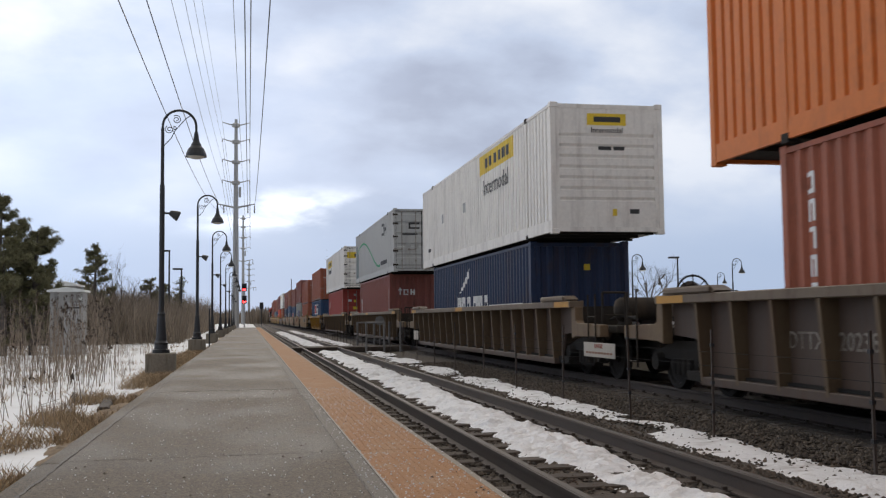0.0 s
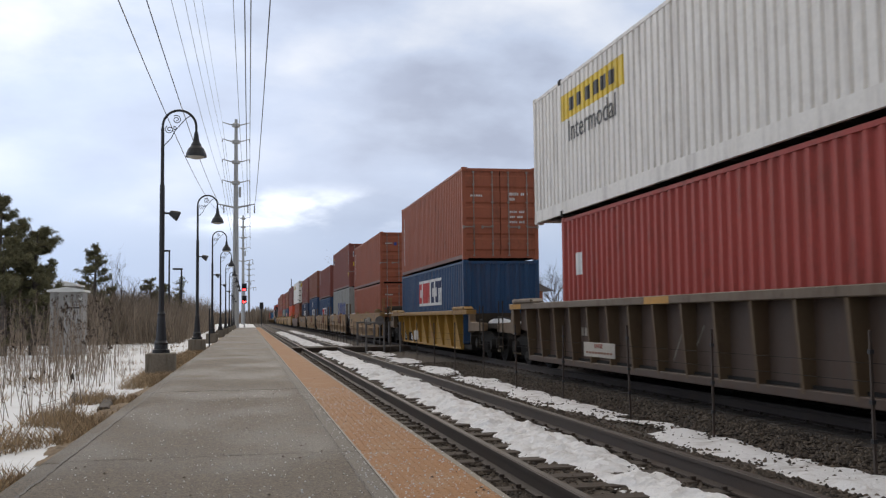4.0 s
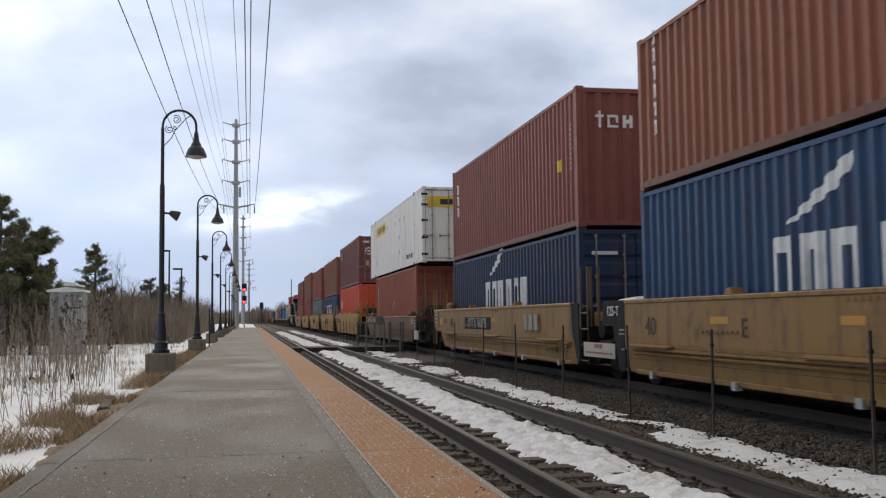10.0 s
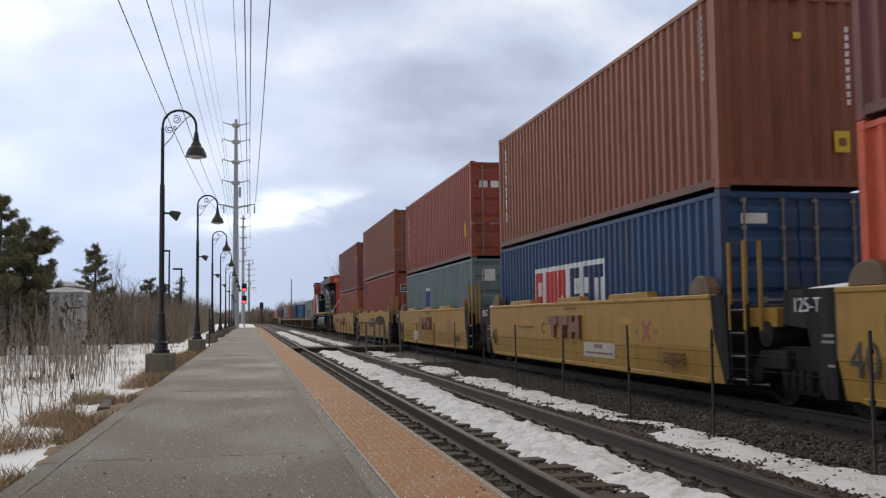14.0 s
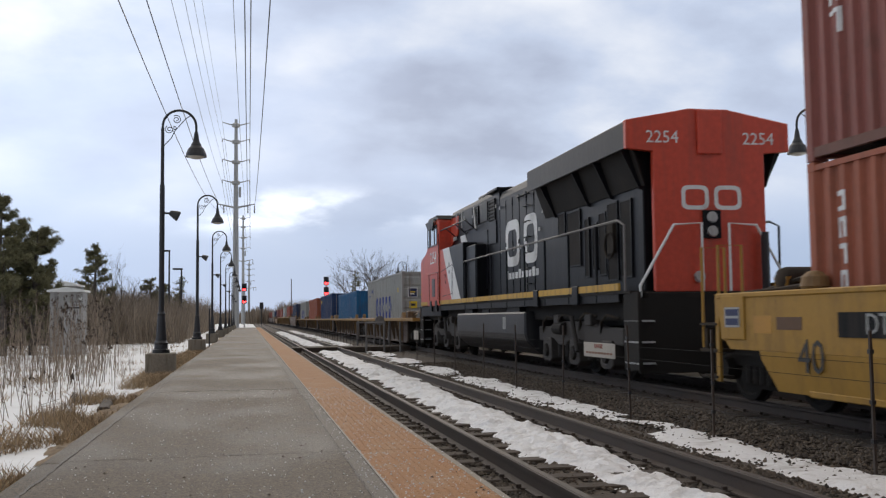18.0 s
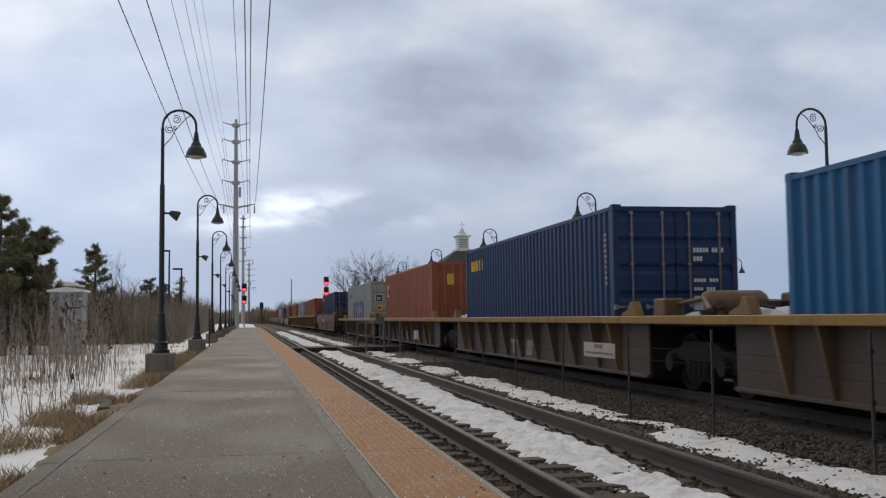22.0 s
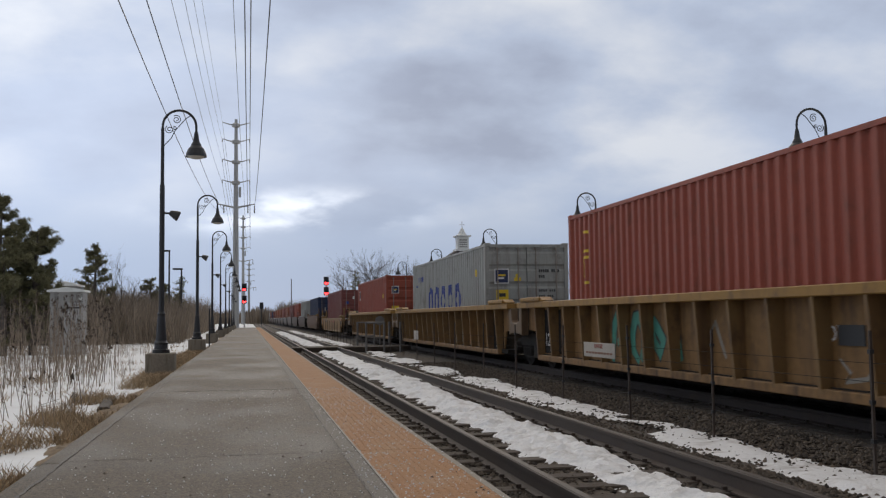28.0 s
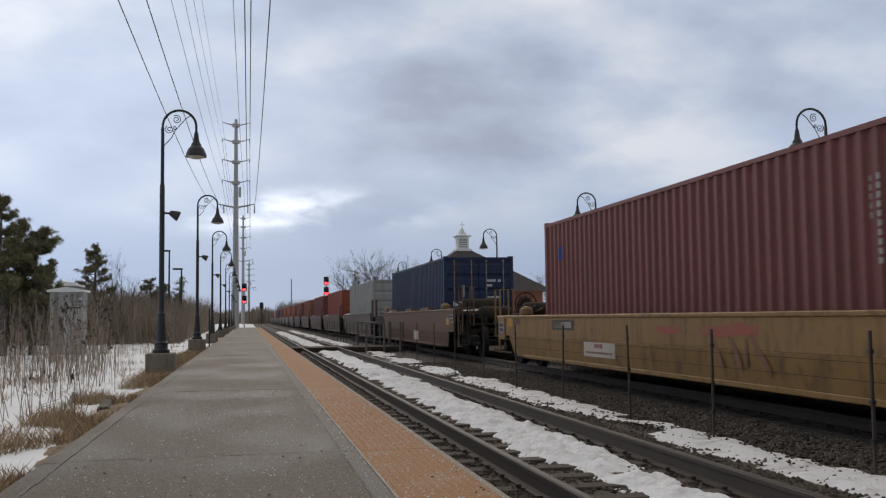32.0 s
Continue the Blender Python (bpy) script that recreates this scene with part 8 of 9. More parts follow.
plain_pole(-6.85, 90, 7.7, "dark parking lot light on a slim pole", "street lamp", -1)
plain_pole(-5.8, 90, 6.1, "dark parking lot light on a slim pole", "street lamp", -1)
plain_pole(34.0, 75, 6.2, "dark parking lot light on a slim pole", "street lamp", -1)
plain_pole(10.2, 245, 11.4, "bare grey wooden pole beyond the tracks")
s3 = thing("small_signal", "small dark signal by the far track", "railway signal", at=(2.3, 185, -0.3))
part("mast", Shape().tube([(0, 0, 0), (0, 0, 4.2)], 0.08, 6), BLACK, s3)
part("signal_head", Shape().box(-0.35, 0.35, -0.1, 0.1, 3.4, 4.6), BLACK, s3, bevel=0.05)

# ---------------------------------------------------------------- buildings


def equipment_hut(x0, x1, y0, y1, h):
    c = thing("equipment_hut", "grey metal equipment hut among the reeds", "hut", at=(x0, y0, GROUND_Z - 0.2))
    w, d = x1 - x0, y1 - y0
    part("wall", Shape().box(0, w, 0, d, 0, h), CANVAS, c, bevel=0.01)
    part("roof", Shape().prism([(-0.1, h), (w + 0.1, h), (w + 0.08, h + 0.08), (w / 2, h + 0.2), (-0.08, h + 0.08)], -0.15, d + 0.15, "y"), TRIM_WHITE, c)
    part("door", Shape().box(0.55, 1.25, -0.02, 0.02, 0.3, 2.3), GALV, c, bevel=0.008)
    part("vent", Shape().box(0.62, 1.18, -0.035, 0.0, 2.05, 2.12), BLACK, c)
    part("lamp", Shape().box(w - 0.12, w - 0.02, -0.1, 0.0, h - 0.35, h - 0.22), TRIM_WHITE, c)
    return c


equipment_hut(-7.8, -6.55, 42, 43.2, 2.72)
hb = thing("shed", "pale shed roof behind the hut", "shed", at=(-10.9, 60, -0.2))
part("wall", Shape().box(0, 1.15, 0, 2.4, 0, 3.45), CANVAS, hb, bevel=0.02)
part("roof", Shape().prism([(-0.12, 3.45), (1.27, 3.45), (1.24, 3.55), (0.57, 3.72), (-0.09, 3.55)], -0.15, 2.55, "y"), TRIM_WHITE, hb)

depot = thing("station_building", "brick station building with a dark hip roof and white cupola", "building", at=(18.6, 85, 0))
part("wall", Shape().box(-5.2, 5.6, -4.8, 6.8, -0.4, 3.32), BROWN, depot)
rf = Shape()
rf.v = [(-6.0, -5.5, 3.3), (6.4, -5.5, 3.3), (6.4, 7.5, 3.3), (-6.0, 7.5, 3.3), (-0.2, 0.9, 7.4), (0.2, 0.9, 7.4), (0.2, 1.1, 7.4), (-0.2, 1.1, 7.4)]
rf.f = [(0, 1, 5, 4), (1, 2, 6, 5), (2, 3, 7, 6), (3, 0, 4, 7), (4, 5, 6, 7), (3, 2, 1, 0)]
part("roof", rf, ROOF_DARK, depot)
cu = part("cupola", Shape().box(-0.72, 0.72, 0.3, 1.7, 6.3, 7.2).box(-0.5, 0.5, 0.5, 1.5, 7.2, 8.3).box(-0.68, 0.68, 0.32, 1.68, 8.3, 8.42), TRIM_WHITE, depot, "white wooden cupola", bevel=0.02)
part("spire", Shape().lathe([(0.55, 8.4), (0.35, 8.6), (0.15, 9.0), (0.03, 9.15)], 8, (0, 1, 0)), TRIM_WHITE, cu)
part("weathervane", Shape().tube([(0, 1, 9.1), (0, 1, 9.7)], 0.03, 6).tube([(-0.25, 1, 9.4), (0.25, 1, 9.4)], 0.02, 6), TRIM_WHITE, cu)
for i in range(4):
    part("louvre", Shape().box(-0.35, 0.35, 0.48, 0.51, 7.35 + i * 0.2, 7.45 + i * 0.2), CANVAS, cu)
for i in range(5):
    part("window", Shape().box(-4.6 + i * 2.0, -3.4 + i * 2.0, -4.83, -4.75, 0.9, 2.4), GLASS, depot)
# ---------------------------------------------------------------- snow, stones, plants


def snow_field(x0, x1, y0, y1, step, height, level, name, label, seed, mat=None, cat="snow"):
    """A ragged sheet of old snow: it stands only where the field is above nought."""
    s = Shape()
    nx, ny = int((x1 - x0) / step) + 1, int((y1 - y0) / step) + 1
    keep = {}
    for j in range(ny):
        for i in range(nx):
            x, y = x0 + i * step, y0 + j * step
            h = height(x, y)
            if h > 0:
                keep[i, j] = len(s.v)
                s.v.append((x + 0.3 * step * noise.noise((x * 9, y * 9, seed)), y, level(x, y) + h))
    for i, j in list(keep):
        q = [(i, j), (i + 1, j), (i + 1, j + 1), (i, j + 1)]
        if all(k in keep for k in q):
            s.f.append(tuple(keep[k] for k in q))
    me = s.mesh(name, mat or SNOW, smooth=True)
    return tagged(part(name, me, mat or SNOW), label, cat, kind="stuff")


def ragged(x, y, seed, f=1.0):
    return noise.fractal((x * 1.3 * f, y * 0.8 * f, seed), 0.9, 2.1, 5)


def middle_snow(x, y):
    across = (x - (NEAR_X + 0.19)) / 0.46
    edge = 1 - across * across + 0.75 * ragged(x, y, 3.3, 1.6) - (0.12 if y < 9 else 0) + (0.1 if y > 14 else 0)
    lumps = 0.6 + 0.4 * noise.noise((x * 4, y * 2.8, 7)) + 0.24 * noise.noise((x * 13, y * 9, 2)) + 0.12 * noise.noise((x * 27, y * 25, 5))
    return min(0.16, max(0.0, edge) * 0.16) * max(0.25, lumps) if edge > 0 else -1


snow_field(NEAR_X - 0.62, NEAR_X + 0.7, -22, 3.5, 0.11, middle_snow, lambda x, y: -0.20, "track_snow", "lumpy old snow between the rails up the line", 4)
snow_field(NEAR_X - 0.62, NEAR_X + 0.71, 3.5, 26, 0.034, middle_snow, lambda x, y: -0.20, "track_snow", "lumpy old snow between the rails", 1)
snow_field(NEAR_X - 0.66, NEAR_X + 0.7, 26, 105, 0.13, lambda x, y: middle_snow(x, y) if not 41.2 < y < 44 else -1, lambda x, y: -0.19, "track_snow", "old snow between the rails down the line", 2)


def side_snow(x, y):
    wide = 0.42 + 0.1 * min(1, y / 40)
    across = (x - (4.93 + 0.15 * noise.noise((0, y * 0.35, 6)))) / wide
    edge = 0.74 - across * across + 1.1 * ragged(x, y, 9.1, 0.45) + 0.75 * ragged(x, y, 2.7, 2.2)
    return 0.02 + 0.045 * min(1, edge) * (0.8 + 0.5 * noise.noise((x * 6, y * 4, 1))) if edge > 0 and not 41 < y < 44.3 else -1


def verge_soil(x, y):
    edge = 1.0 - abs(x + 1.8) / (0.33 + 0.12 * noise.noise((0, y * 0.3, 2))) + 0.85 * ragged(x, y, 4.4, 0.8)
    return 0.02 + 0.06 * min(1, edge) * (1 + noise.noise((x * 5, y * 5, 3))) if edge > 0 else -1


snow_field(-3.3, -1.55, 4.0, 26, 0.07, verge_soil, lambda x, y: GROUND_Z - 0.03, "verge_soil", "wet brown soil with thatch beside the platform", 8, SOIL, "soil")
snow_field(-3.4, -1.55, 26, 110, 0.2, verge_soil, lambda x, y: GROUND_Z - 0.03, "verge_soil", "brown soil along the platform", 8, SOIL, "soil")
snow_field(4.1, 6.0, -22, 4.0, 0.13, side_snow, lambda x, y: -0.215, "verge_snow", "thin snow between the tracks up the line", 5)
snow_field(4.1, 6.0, 4.0, 30, 0.05, side_snow, lambda x, y: -0.215, "verge_snow", "thin snow on the stones between the tracks", 5)
snow_field(4.1, 6.2, 30, 120, 0.16, side_snow, lambda x, y: -0.205, "verge_snow", "thin snow between the tracks down the line", 6)


def stones(name, label, n, place, size, seed):
    rnd = random.Random(seed)
    s = Shape()
    base = [(1, 0, 0), (-1, 0, 0), (0, 1, 0), (0, -1, 0), (0, 0, 1), (0, 0, -1)]
    faces = [(0, 2, 4), (2, 1, 4), (1, 3, 4), (3, 0, 4), (2, 0, 5), (1, 2, 5), (3, 1, 5), (0, 3, 5)]
    for _ in range(n):
        x, y, z = place(rnd)
        k, a, r = len(s.v), rnd.uniform(0, 6.3), size * rnd.uniform(0.6, 1.4)
        ca, sa = math.cos(a), math.sin(a)
        for bx, by, bz in base:
            q = r * rnd.uniform(0.7, 1.25)
            ux, uy, uz = bx * q * 1.2, by * q * 0.85, bz * q * 0.75
            s.v.append((x + ux * ca - uy * sa, y + ux * sa + uy * ca, z + uz))
        s.f += [tuple(k + i for i in f) for f in faces]
    return tagged(part(name, s.mesh(name, STONE, tidy=False), STONE), label, "ballast stone", kind="stuff")


def bed_place(rnd):
    x = rnd.choice((rnd.uniform(1.53, 2.2), rnd.uniform(2.3, 3.7), rnd.uniform(3.78, 4.5), rnd.uniform(5.3, 6.9), rnd.uniform(3.8, 6.5)))
    return x, 4.5 + 26 * rnd.random() ** 1.7, -0.195 + rnd.uniform(-0.01, 0.02)


stones("ballast_stones", "loose grey-brown ballast stones", 52000, bed_place, 0.024, 11)


def blades(name, label, cat, mat, n, place, rnd_seed, width):
    """Thin standing blades: (x, y, z, height, lean x, lean y) for each."""
    rnd = random.Random(rnd_seed)
    s = Shape()
    for _ in range(n):
        q = place(rnd)
        if q is None:
            continue
        x, y, z, h, lx, ly = q
        a = rnd.uniform(0, math.pi)
        w = width * rnd.uniform(0.6, 1.4)
        dx, dy = w * math.cos(a), w * math.sin(a)
        k = len(s.v)
        s.v += [(x - dx, y - dy, z), (x + dx, y + dy, z), (x + dx * 0.7 + lx * 0.45, y + dy * 0.7 + ly * 0.45, z + h * 0.6), (x - dx * 0.7 + lx * 0.45, y - dy * 0.7 + ly * 0.45, z + h * 0.6), (x + lx, y + ly, z + h)]
        s.f += [(k, k + 1, k + 2, k + 3), (k + 3, k + 2, k + 4)]
    return tagged(part(name, s.mesh(name, mat, tidy=False), mat), label, cat, kind="stuff")


def grass_place(rnd):
    y = 4.5 + 40 * rnd.random() ** 1.5
    x = -1.56 - 1.35 * rnd.random() ** 1.5
    if noise.noise((x * 0.9, y * 0.55, 4)) < 0.08 + 0.12 * (y > 22):
        return None
    h = rnd.uniform(0.06, 0.24)
    return x, y, GROUND_Z - 0.02, h, rnd.uniform(-0.18, 0.18), rnd.uniform(-0.18, 0.18)


blades("grass", "matted dead grass along the platform edge", "grass", GRASS, 42000, grass_place, 5, 0.006)


def reed_place(rnd):
    y = 24 + 32 * rnd.random() ** 0.8
    x = -3.2 - 0.05 * y - (2.2 + 0.30 * y) * rnd.random()
    if noise.noise((x * 0.45, y * 0.3, 8)) < -0.05 + 0.2 * (y < 20):
        return None
    h = rnd.uniform(0.7, 2.2) * (0.62 if y < 36 else 0.85)
    return x, y, GROUND_Z - 0.12, h, rnd.gauss(0, 0.16) * h, rnd.gauss(0, 0.16) * h


blades("reeds", "dead grey-brown reed stems standing in snow", "reeds", REED, 900, reed_place, 6, 0.011)


def stalk_place(rnd):
    y = 9 + 17 * rnd.random()
    x = -2.6 - 0.03 * y - (1.5 + 0.22 * y) * rnd.random()
    if noise.noise((x * 0.8, y * 0.5, 5)) < 0.0:
        return None
    h = rnd.uniform(0.45, 1.3)
    return x, y, GROUND_Z - 0.1, h, rnd.gauss(0, 0.2) * h, rnd.gauss(0, 0.2) * h


blades("stalks", "sparse dead stalks standing in the snow", "stalks", REED, 260, stalk_place, 26, 0.006)


def head_place(rnd):
    q = reed_place(rnd)
    if q is None or q[1] < 14:
        return None
    x, y, z, h, lx, ly = q
    h = max(h, 0.9)
    return x + lx, y + ly, z + h - 0.1, rnd.uniform(0.14, 0.28), rnd.uniform(-0.05, 0.05), 0


blades("seed_heads", "dark seed heads on the reeds", "reeds", REED_HEAD, 400, head_place, 16, 0.03)


def weeds(name, label, n, seed, near, far, az0, az1, low, high, heads):
    """Stiff dead weeds: a stem with a few twigs, most of them with a dark ragged head."""
    rnd = random.Random(seed)
    stems, tops = Shape(), Shape()
    for _ in range(n):
        y = near + (far - near) * rnd.random()
        x = y * math.tan(radians(rnd.uniform(az0, az1)))
        if x > -2.25 or noise.noise((x * 0.9, y * 0.45, 12)) < -0.12:
            continue
        h = rnd.uniform(low, high)
        p0 = Vector((x, y, GROUND_Z - 0.1))
        p2 = p0 + Vector((rnd.gauss(0, 0.09) * h, rnd.gauss(0, 0.09) * h, h))
        p1 = p0.lerp(p2, 0.5) + Vector((rnd.gauss(0, 0.03), rnd.gauss(0, 0.03), 0))
        stems.tube([p0, p1, p2], [0.0075, 0.006, 0.004], 3)
        for _ in range(rnd.randint(0, 4)):
            q = p1.lerp(p2, rnd.uniform(0.0, 0.9))
            w = q + Vector((rnd.gauss(0, 0.13), rnd.gauss(0, 0.13), rnd.uniform(0.02, 0.2)))
            stems.tube([q, w], [0.004, 0.003], 3)
            if rnd.random() < 0.4 * heads:
                k = len(tops.v)
                tops.v += [tuple(w + Vector((rnd.gauss(0, 0.018), rnd.gauss(0, 0.018), rnd.gauss(0, 0.025)))) for _ in range(3)]
                tops.f.append((k, k + 1, k + 2))
        if rnd.random() < heads:
            for _ in range(9):
                k = len(tops.v)
                q = p2 + Vector((rnd.gauss(0, 0.025), rnd.gauss(0, 0.025), rnd.uniform(-0.12, 0.05)))
                tops.v += [tuple(q + Vector((rnd.gauss(0, 0.02), rnd.gauss(0, 0.02), rnd.gauss(0, 0.035)))) for _ in range(3)]
                tops.f.append((k, k + 1, k + 2))
    tagged(part(name, stems.mesh(name, REED, tidy=False), REED), label, "weeds", kind="stuff")
    tagged(part("weed_heads", tops.mesh("weed_heads", REED_HEAD, tidy=False), REED_HEAD), "dark ragged heads on the dead weeds", "weeds", kind="stuff")


weeds("weeds", "stiff dead weeds standing in the snow", 70, 31, 13.5, 27, -14.6, -6.9, 0.9, 1.75, 0.65)
weeds("weeds", "dead weeds standing before the hut", 400, 34, 26, 41, -14.4, -7.6, 0.8, 2.25, 0.85)
weeds("weeds", "low dead weeds along the snow", 45, 32, 9.5, 24, -14.6, -8.6, 0.2, 0.8, 0.2)


def tuft_place(rnd):
    y = 12 + 45 * rnd.random()
    x = -2.3 - 0.01 * y - (0.5 + 0.22 * y) * rnd.random()
    if noise.noise((x * 0.7, y * 0.35, 14)) < 0.1:
        return None
    h = rnd.uniform(0.05, 0.24)
    return x, y, GROUND_Z - 0.08, h, rnd.uniform(-0.2, 0.2), rnd.uniform(-0.2, 0.2)


blades("grass_tufts", "brown dead grass poking through the snow", "grass", GRASS, 13000, tuft_place, 33, 0.009)


def stubble_place(rnd):
    y = 20 + 45 * rnd.random()
    x = -2.4 - 0.02 * y - (1.0 + 0.28 * y) * rnd.random()
    if noise.noise((x * 0.55, y * 0.3, 21)) < -0.02:
        return None
    h = rnd.uniform(0.15, 0.75)
    return x, y, GROUND_Z - 0.08, h, rnd.gauss(0, 0.12) * h, rnd.gauss(0, 0.12) * h


blades("stubble", "dark broken stalks standing in the snow", "dead stalks", REED, 3800, stubble_place, 37, 0.008)


def bank_place(rnd):
    y = 22 + 24 * rnd.random()
    x = -1.56 - 0.95 * rnd.random() ** 1.2
    h = rnd.uniform(0.05, 0.2)
    return x, y, GROUND_Z - 0.02, h, rnd.uniform(-0.2, 0.2), rnd.uniform(-0.2, 0.2)


blades("bank_grass", "flattened brown grass round the lamp pedestals", "grass", GRASS, 16000, bank_place, 38, 0.008)
marker = thing("marker_post", "thin dark steel post beside the platform", "post", at=(-1.66, 44.0, GROUND_Z))
part("shaft", Shape().tube([(0, 0, -0.2), (0, 0, 1.8)], 0.032, 8), BLACK, marker)
part("cap", Shape().lathe([(0.034, 1.79), (0.045, 1.8), (0.04, 1.83), (0.01, 1.84)], 10), BLACK, marker)
old_tie = tagged(part("old_tie", Shape().box(-0.085, 0.085, -1.25, 1.25, -0.1, 0.055), TIE, bevel=0.02, at=pose(-2.2, 16.6, GROUND_Z + 0.02, 0, 0, 5)), "weathered dark timber lying on the verge", "timber")


def brush_place(rnd):
    y = 60 + 115 * rnd.random() ** 1.2
    x = -3.0 - 0.015 * y - (2.0 + 0.42 * y) * rnd.random()
    top = 1.8 + 0.022 * (y - 60) + 0.33 * min(7.5, max(0, -x - 2)) + 0.6 * noise.noise((x * 0.2, y * 0.08, 2))
    h = top * rnd.uniform(0.4, 1.0) ** 0.8
    return x, y, GROUND_Z - 0.2, h, rnd.gauss(0, 0.2) * h, rnd.gauss(0, 0.2) * h


blades("brush", "tangled leafless brown brush", "brush", BRUSH, 60000, brush_place, 7, 0.022)


def bare_tree(name, label, m, height, seed, thick=0.14, spread=0.55, levels=5, mat=None):
    rnd = random.Random(seed)
    c = thing(name, label, "tree", "bare trees", m)
    trunk, crown = Shape(), Shape()

    def grow(p, d, length, r, level):
        n = 4
        pts = [p]
        for _ in range(n):
            d = (d + Vector((rnd.gauss(0, 0.1), rnd.gauss(0, 0.1), rnd.gauss(0.03, 0.06)))).normalized()
            pts.append(pts[-1] + d * length / n)
        (trunk if level < 2 else crown).tube(pts, [r * (1 - 0.45 * i / n) for i in range(n + 1)], 6 if level < 2 else 4)
        if level < levels:
            for _ in range(rnd.randint(2, 4) if level else 5):
                at = pts[rnd.randint(2, n)]
                nd = (d + Vector((rnd.gauss(0, spread), rnd.gauss(0, spread), rnd.gauss(0.12, 0.3)))).normalized()
                grow(at, nd, length * rnd.uniform(0.55, 0.8), r * 0.5, level + 1)

    grow(Vector((0, 0, 0)), Vector((0, 0, 1)), height * 0.36, thick, 0)
    part("trunk", trunk.mesh("trunk", BARK, tidy=False), BARK, c)
    part("crown", crown.mesh("crown", mat or BARK, tidy=False), BARK, c)
    return c


def conifer(label, m, height, radius, seed, lean=0.0, tufts=1500, trunk_to=0.1):
    """A pine: trunk, limbs, and needle tufts set out along the limbs, with gaps."""
    rnd = random.Random(seed)
    c = thing("pine_tree", label, "tree", "pine trees", m)
    part("trunk", Shape().tube([(0, 0, 0), (lean * 0.4, 0, height * 0.5), (lean, 0, height * 0.97)], [0.16, 0.11, 0.02], 8), BARK, c)
    limbs, crown = Shape(), Shape()
    n = 30
    clumps = []
    for i in range(n):
        t = trunk_to + (1 - trunk_to) * (i + rnd.random()) / n
        reach = radius * (1 - t) ** 0.6 * rnd.choice((0.5, 0.75, 1.0, 1.2)) + 0.18
        a = rnd.uniform(0, 6.283)
        p0 = Vector((lean * t, 0, height * t * 0.97))
        p1 = p0 + Vector((reach * math.cos(a), reach * math.sin(a), reach * rnd.uniform(0.15, 0.6)))
        bend = p0.lerp(p1, 0.5) + Vector((0, 0, -0.12 * reach))
        limbs.tube([p0, bend, p1], [0.035, 0.025, 0.008], 5)
        for j in range(7):
            f = rnd.uniform(0.35, 1.0)
            q = bend.lerp(p1, 2 * f - 1) if f > 0.5 else p0.lerp(bend, 2 * f)
            tip = q + Vector((rnd.gauss(0, 0.2), rnd.gauss(0, 0.2), rnd.uniform(0.0, 0.28))) * (0.5 + 0.4 * reach)
            limbs.tube([q, tip], [0.012, 0.005], 4)
            clumps.append((q, tip))
    for _ in range(tufts):
        q, tip = clumps[rnd.randrange(len(clumps))]
        q = q.lerp(tip, rnd.uniform(0.3, 1.15)) + Vector((rnd.gauss(0, 0.07), rnd.gauss(0, 0.07), rnd.gauss(0.02, 0.06)))
        s = rnd.uniform(0.1, 0.2)
        for _ in range(9):
            d = Vector((rnd.gauss(0, 1), rnd.gauss(0, 1), rnd.gauss(0.35, 0.8))).normalized() * s
            w = d.orthogonal().normalized() * s * 0.07
            k = len(crown.v)
            crown.v += [tuple(q - w), tuple(q + w), tuple(q + d)]
            crown.f.append((k, k + 1, k + 2))
    part("branchwork", limbs.mesh("branchwork", BARK, tidy=False), BARK, c)
    part("crown", crown.mesh("crown", PINE, tidy=False), PINE, c)
    return c


for i, (x, y, h, r, lean) in enumerate(((-10.45, 45, 7.0, 2.0, 0.1), (-9.05, 45, 5.5, 1.75, 0.15), (-9.9, 43.8, 4.9, 1.9, -0.1), (-9.3, 46.5, 5.2, 1.9, 0.1), (-11.8, 46, 6.4, 2.2, 0.0))):
    conifer("dark green pine with a ragged crown", pose(x, y, GROUND_Z - 0.2), h, r, 40 + i, lean, tufts=6000)
conifer("thin dark pine with an open crown", pose(-10.2, 70, GROUND_Z - 0.2), 6.6, 2.1, 51, 0.1, tufts=2600, trunk_to=0.35)
conifer("low dark pine behind the brush", pose(-8.4, 90, GROUND_Z - 0.2), 5.2, 1.5, 52, 0.0, tufts=1900)
conifer("low dark pine behind the brush", pose(-7.6, 92, GROUND_Z - 0.2), 4.8, 1.6, 53, 0.0, tufts=1900)
conifer("slim dark pine behind the brush", pose(-6.2, 94, GROUND_Z - 0.2), 5.5, 1.1, 54, 0.0, tufts=800)
conifer("small dark spruce across the tracks", pose(11.6, 110, -0.3), 6.9, 0.95, 55, 0.0, tufts=700)
for i, (x, y, h) in enumerate(((13.4, 110, 8.6), (15.2, 112, 8.0), (16.6, 116, 7.4), (12.4, 118, 7.5))):
    bare_tree("bare_tree", "leafless tree across the tracks", pose(x, y, -0.3), h * 1.45, 60 + i, 0.16, 0.6, 5)
bare_tree("bare_tree", "leafless tree beside the brush", pose(-9.0, 72, -0.3), 7.2, 70, 0.09, 0.5, 5)
bare_tree("bare_tree", "leafless tree beside the brush", pose(-8.2, 70, -0.3), 6.4, 71, 0.08, 0.5, 5)
for i, (x, y, h) in enumerate(((31, 96, 6.2), (35, 98, 6.0), (40, 105, 7.0), (29, 90, 5.2), (26, 62, 4.6))):
    bare_tree("bare_tree", "leafless tree beyond the far platform", pose(x, y, -0.3), h * 1.35, 80 + i, 0.12, 0.6, 5)


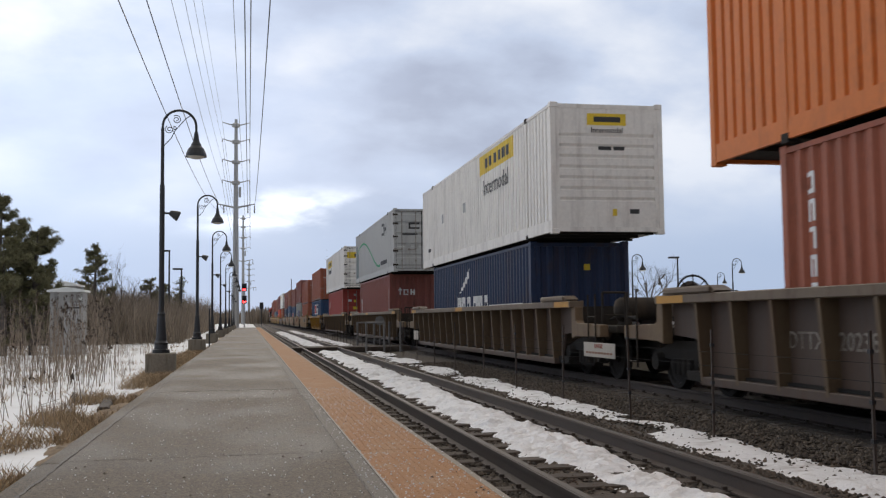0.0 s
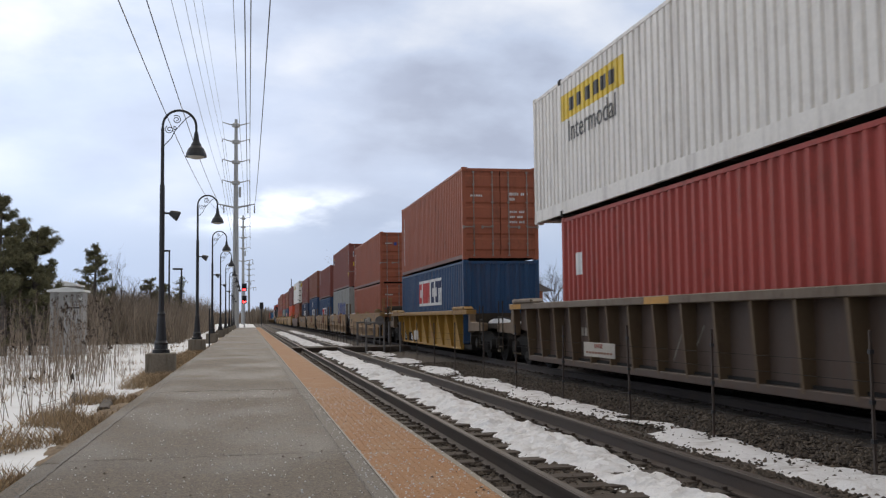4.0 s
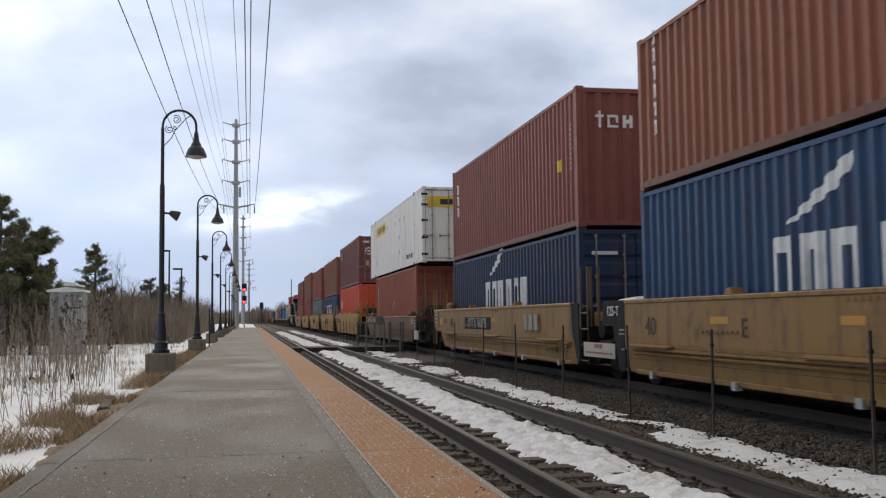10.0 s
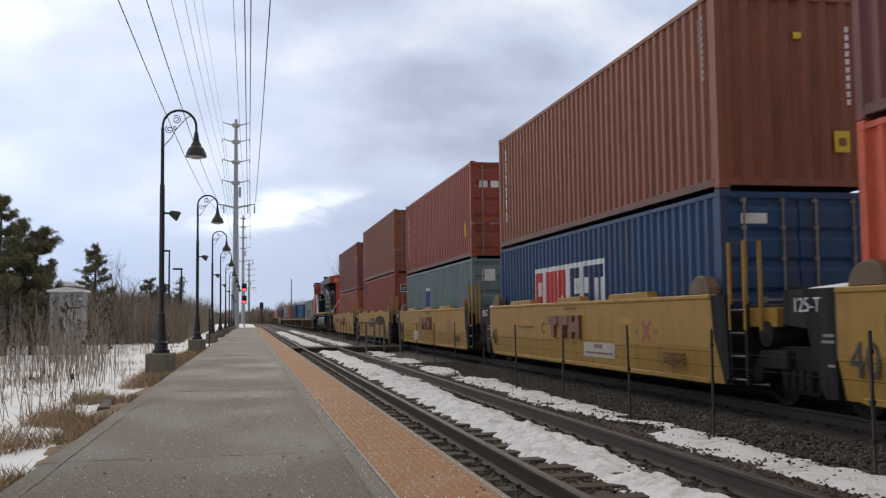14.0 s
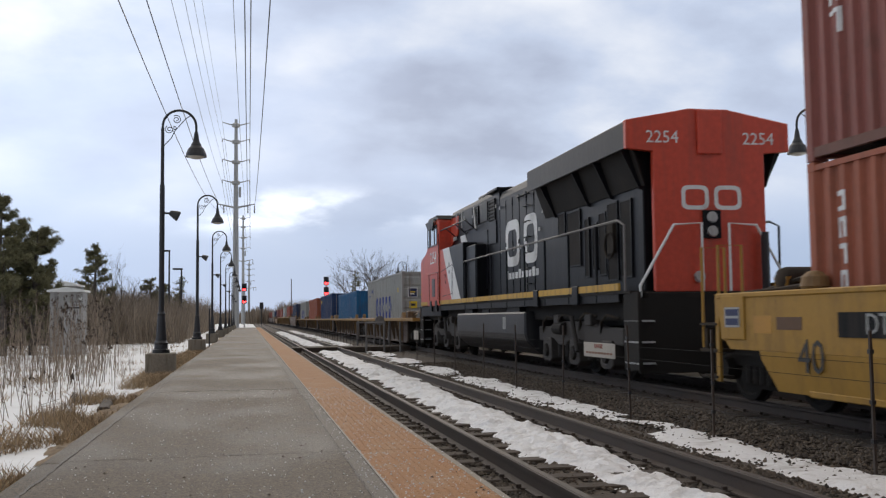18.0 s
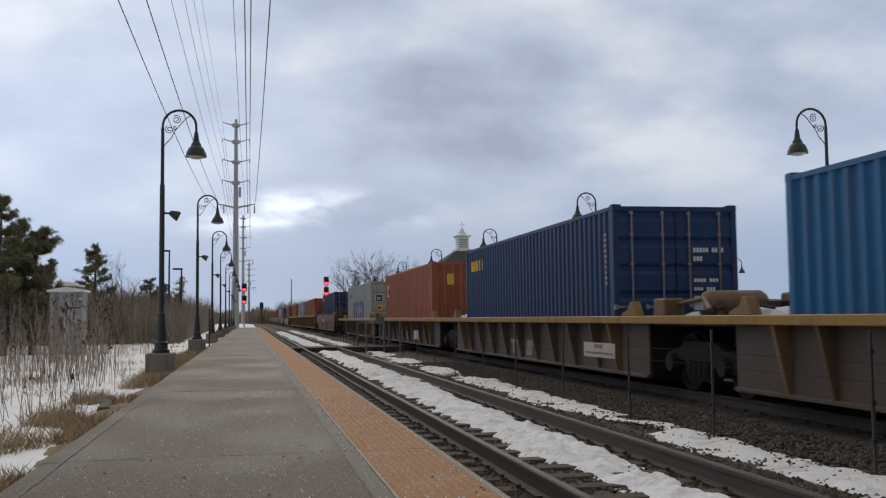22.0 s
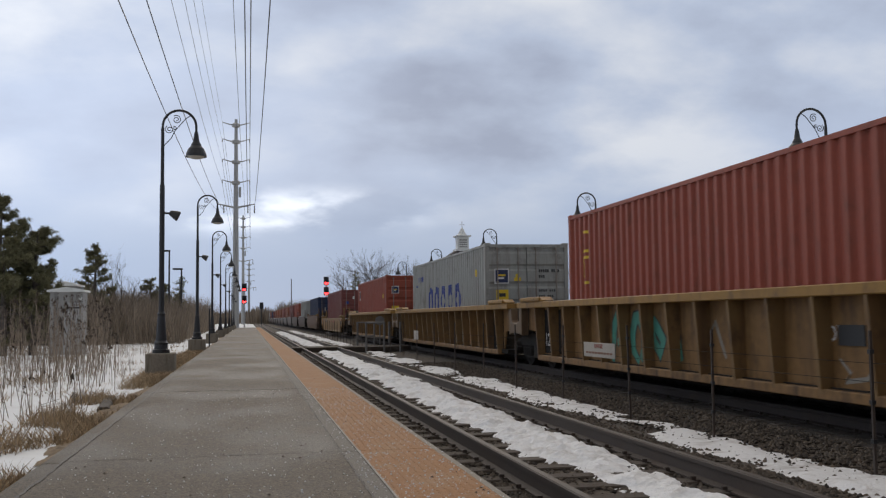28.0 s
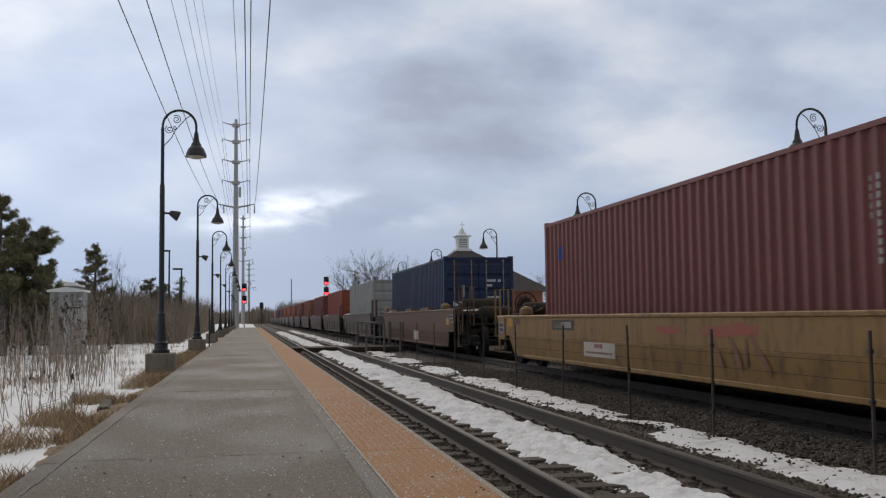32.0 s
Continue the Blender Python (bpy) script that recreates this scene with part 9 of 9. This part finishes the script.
def far_place(rnd):
    a = rnd.random()
    x = -14 + 46 * a
    y = rnd.uniform(330, 380)
    h = (5.5 + 4 * noise.noise((x * 0.12, 0, 3)) + 3.5 * (10 < x < 24)) * rnd.uniform(0.5, 1.0)
    return x, y, -0.5, h, rnd.gauss(0, 0.1) * h, 0


blades("far_woods", "bare grey-brown woods at the end of the line", "woods", BRUSH, 5000, far_place, 9, 0.14)


def wide_place(rnd):
    x = rnd.choice((rnd.uniform(-260, -12), rnd.uniform(30, 320)))
    y = rnd.uniform(300, 420)
    h = (6 + 3 * noise.noise((x * 0.05, 0, 3))) * rnd.uniform(0.5, 1.0)
    return x, y, -0.5, h, rnd.gauss(0, 0.1) * h, 0


blades("far_woods", "bare grey-brown woods along the horizon", "woods", BRUSH, 14000, wide_place, 10, 0.2)

# raised dots of the tactile strip close to the camera
dots = Shape()
for j in range(150):
    for i in range(10):
        x, y = 0.892 + i * 0.06, 4.6 + j * 0.06
        k = len(dots.v)
        for r, z in ((0.011, -0.001), (0.008, 0.0013)):
            dots.v += [(x + r * math.cos(a), y + r * math.sin(a), PLATFORM_Z + z) for a in (0, 1.571, 3.142, 4.712)]
        dots.f += [(k, k + 1, k + 5, k + 4), (k + 1, k + 2, k + 6, k + 5), (k + 2, k + 3, k + 7, k + 6), (k + 3, k, k + 4, k + 7), (k + 4, k + 5, k + 6, k + 7)]
tagged(part("dots", dots.mesh("dots", TACTILE, tidy=False), TACTILE, platform), kind="stuff")
grit = Shape()
rg = random.Random(3)
for i in range(2900):
    x, y, r = rg.uniform(-1.3, 1.45) if i < 1500 else rg.uniform(0.72, 1.5), 4.4 + 11 * rg.random() ** 1.7, 0.0018 + 0.0055 * rg.random() ** 2
    grit.hexa([(x - r, y - r, PLATFORM_Z), (x + r, y - r, PLATFORM_Z), (x + r, y + r, PLATFORM_Z), (x - r, y + r, PLATFORM_Z), (x - r * 0.5, y - r * 0.4, PLATFORM_Z + r), (x + r * 0.5, y - r * 0.5, PLATFORM_Z + r), (x + r * 0.4, y + r * 0.5, PLATFORM_Z + r), (x - r * 0.5, y + r * 0.5, PLATFORM_Z + r)])
tagged(part("salt_grains", grit.mesh("salt_grains", SNOW, tidy=False), SNOW), "scattered white salt grains on the platform", "salt", kind="stuff")
leaf_bits = Shape()
for _ in range(170):
    x, y, r, a = rg.uniform(-1.3, 1.45), 4.4 + 16 * rg.random() ** 1.3, 0.006 + 0.014 * rg.random() ** 2, rg.uniform(0, 6.3)
    k = len(leaf_bits.v)
    for q in range(5):
        u = a + q * 1.257
        leaf_bits.v.append((x + r * math.cos(u) * (1 if q % 2 else 0.6), y + r * math.sin(u), PLATFORM_Z + 0.004))
    leaf_bits.v.append((x, y, PLATFORM_Z + 0.005 + 0.5 * r))
    leaf_bits.f += [(k + q, k + (q + 1) % 5, k + 5) for q in range(5)]
tagged(part("leaf_bits", leaf_bits.mesh("leaf_bits", REED_HEAD, tidy=False), REED_HEAD), "dark wet scraps of leaf strewn on the platform", "leaf scraps", kind="stuff")
# ---------------------------------------------------------------- what moves


def rolling(wheel, start, radius):
    """Turn a wheel while it runs past the camera. start: its place along the track at the outset."""
    t0, t1 = (start - 42.0) / SPEED, (start - 1.0) / SPEED
    rest = wheel.matrix_basis.translation.copy()
    k0, k1 = max(0, math.ceil(t0 * FPS)), min(int(SECONDS * FPS), math.floor(t1 * FPS))
    if k1 - k0 < 3:
        return
    rows = [] if k0 == 0 else [(0.0, Matrix.Translation(rest))]
    for k in range(k0, k1 + 1):
        a = SPEED * (k - k0) / FPS / radius
        rows.append((k / FPS, Matrix.Translation(rest) @ Matrix.Rotation(a, 4, "X")))
    if k1 < int(SECONDS * FPS):
        rows.append((SECONDS, rows[-1][1]))
    walk(wheel, rows)


def motions():
    for ob, start, z in RIDERS:
        for truck_part in ob.children:
            for w in truck_part.children:
                if w.name.startswith("wheel"):
                    along = truck_part.matrix_basis.translation.y + w.matrix_basis.translation.y
                    rolling(w, start + along, 0.5)
        walk(ob, [(0.0, pose(TRAIN_X, start, z)), (SECONDS / 2, pose(TRAIN_X, start - SPEED * SECONDS / 2, z)), (SECONDS, pose(TRAIN_X, start - SPEED * SECONDS, z))])


motions()
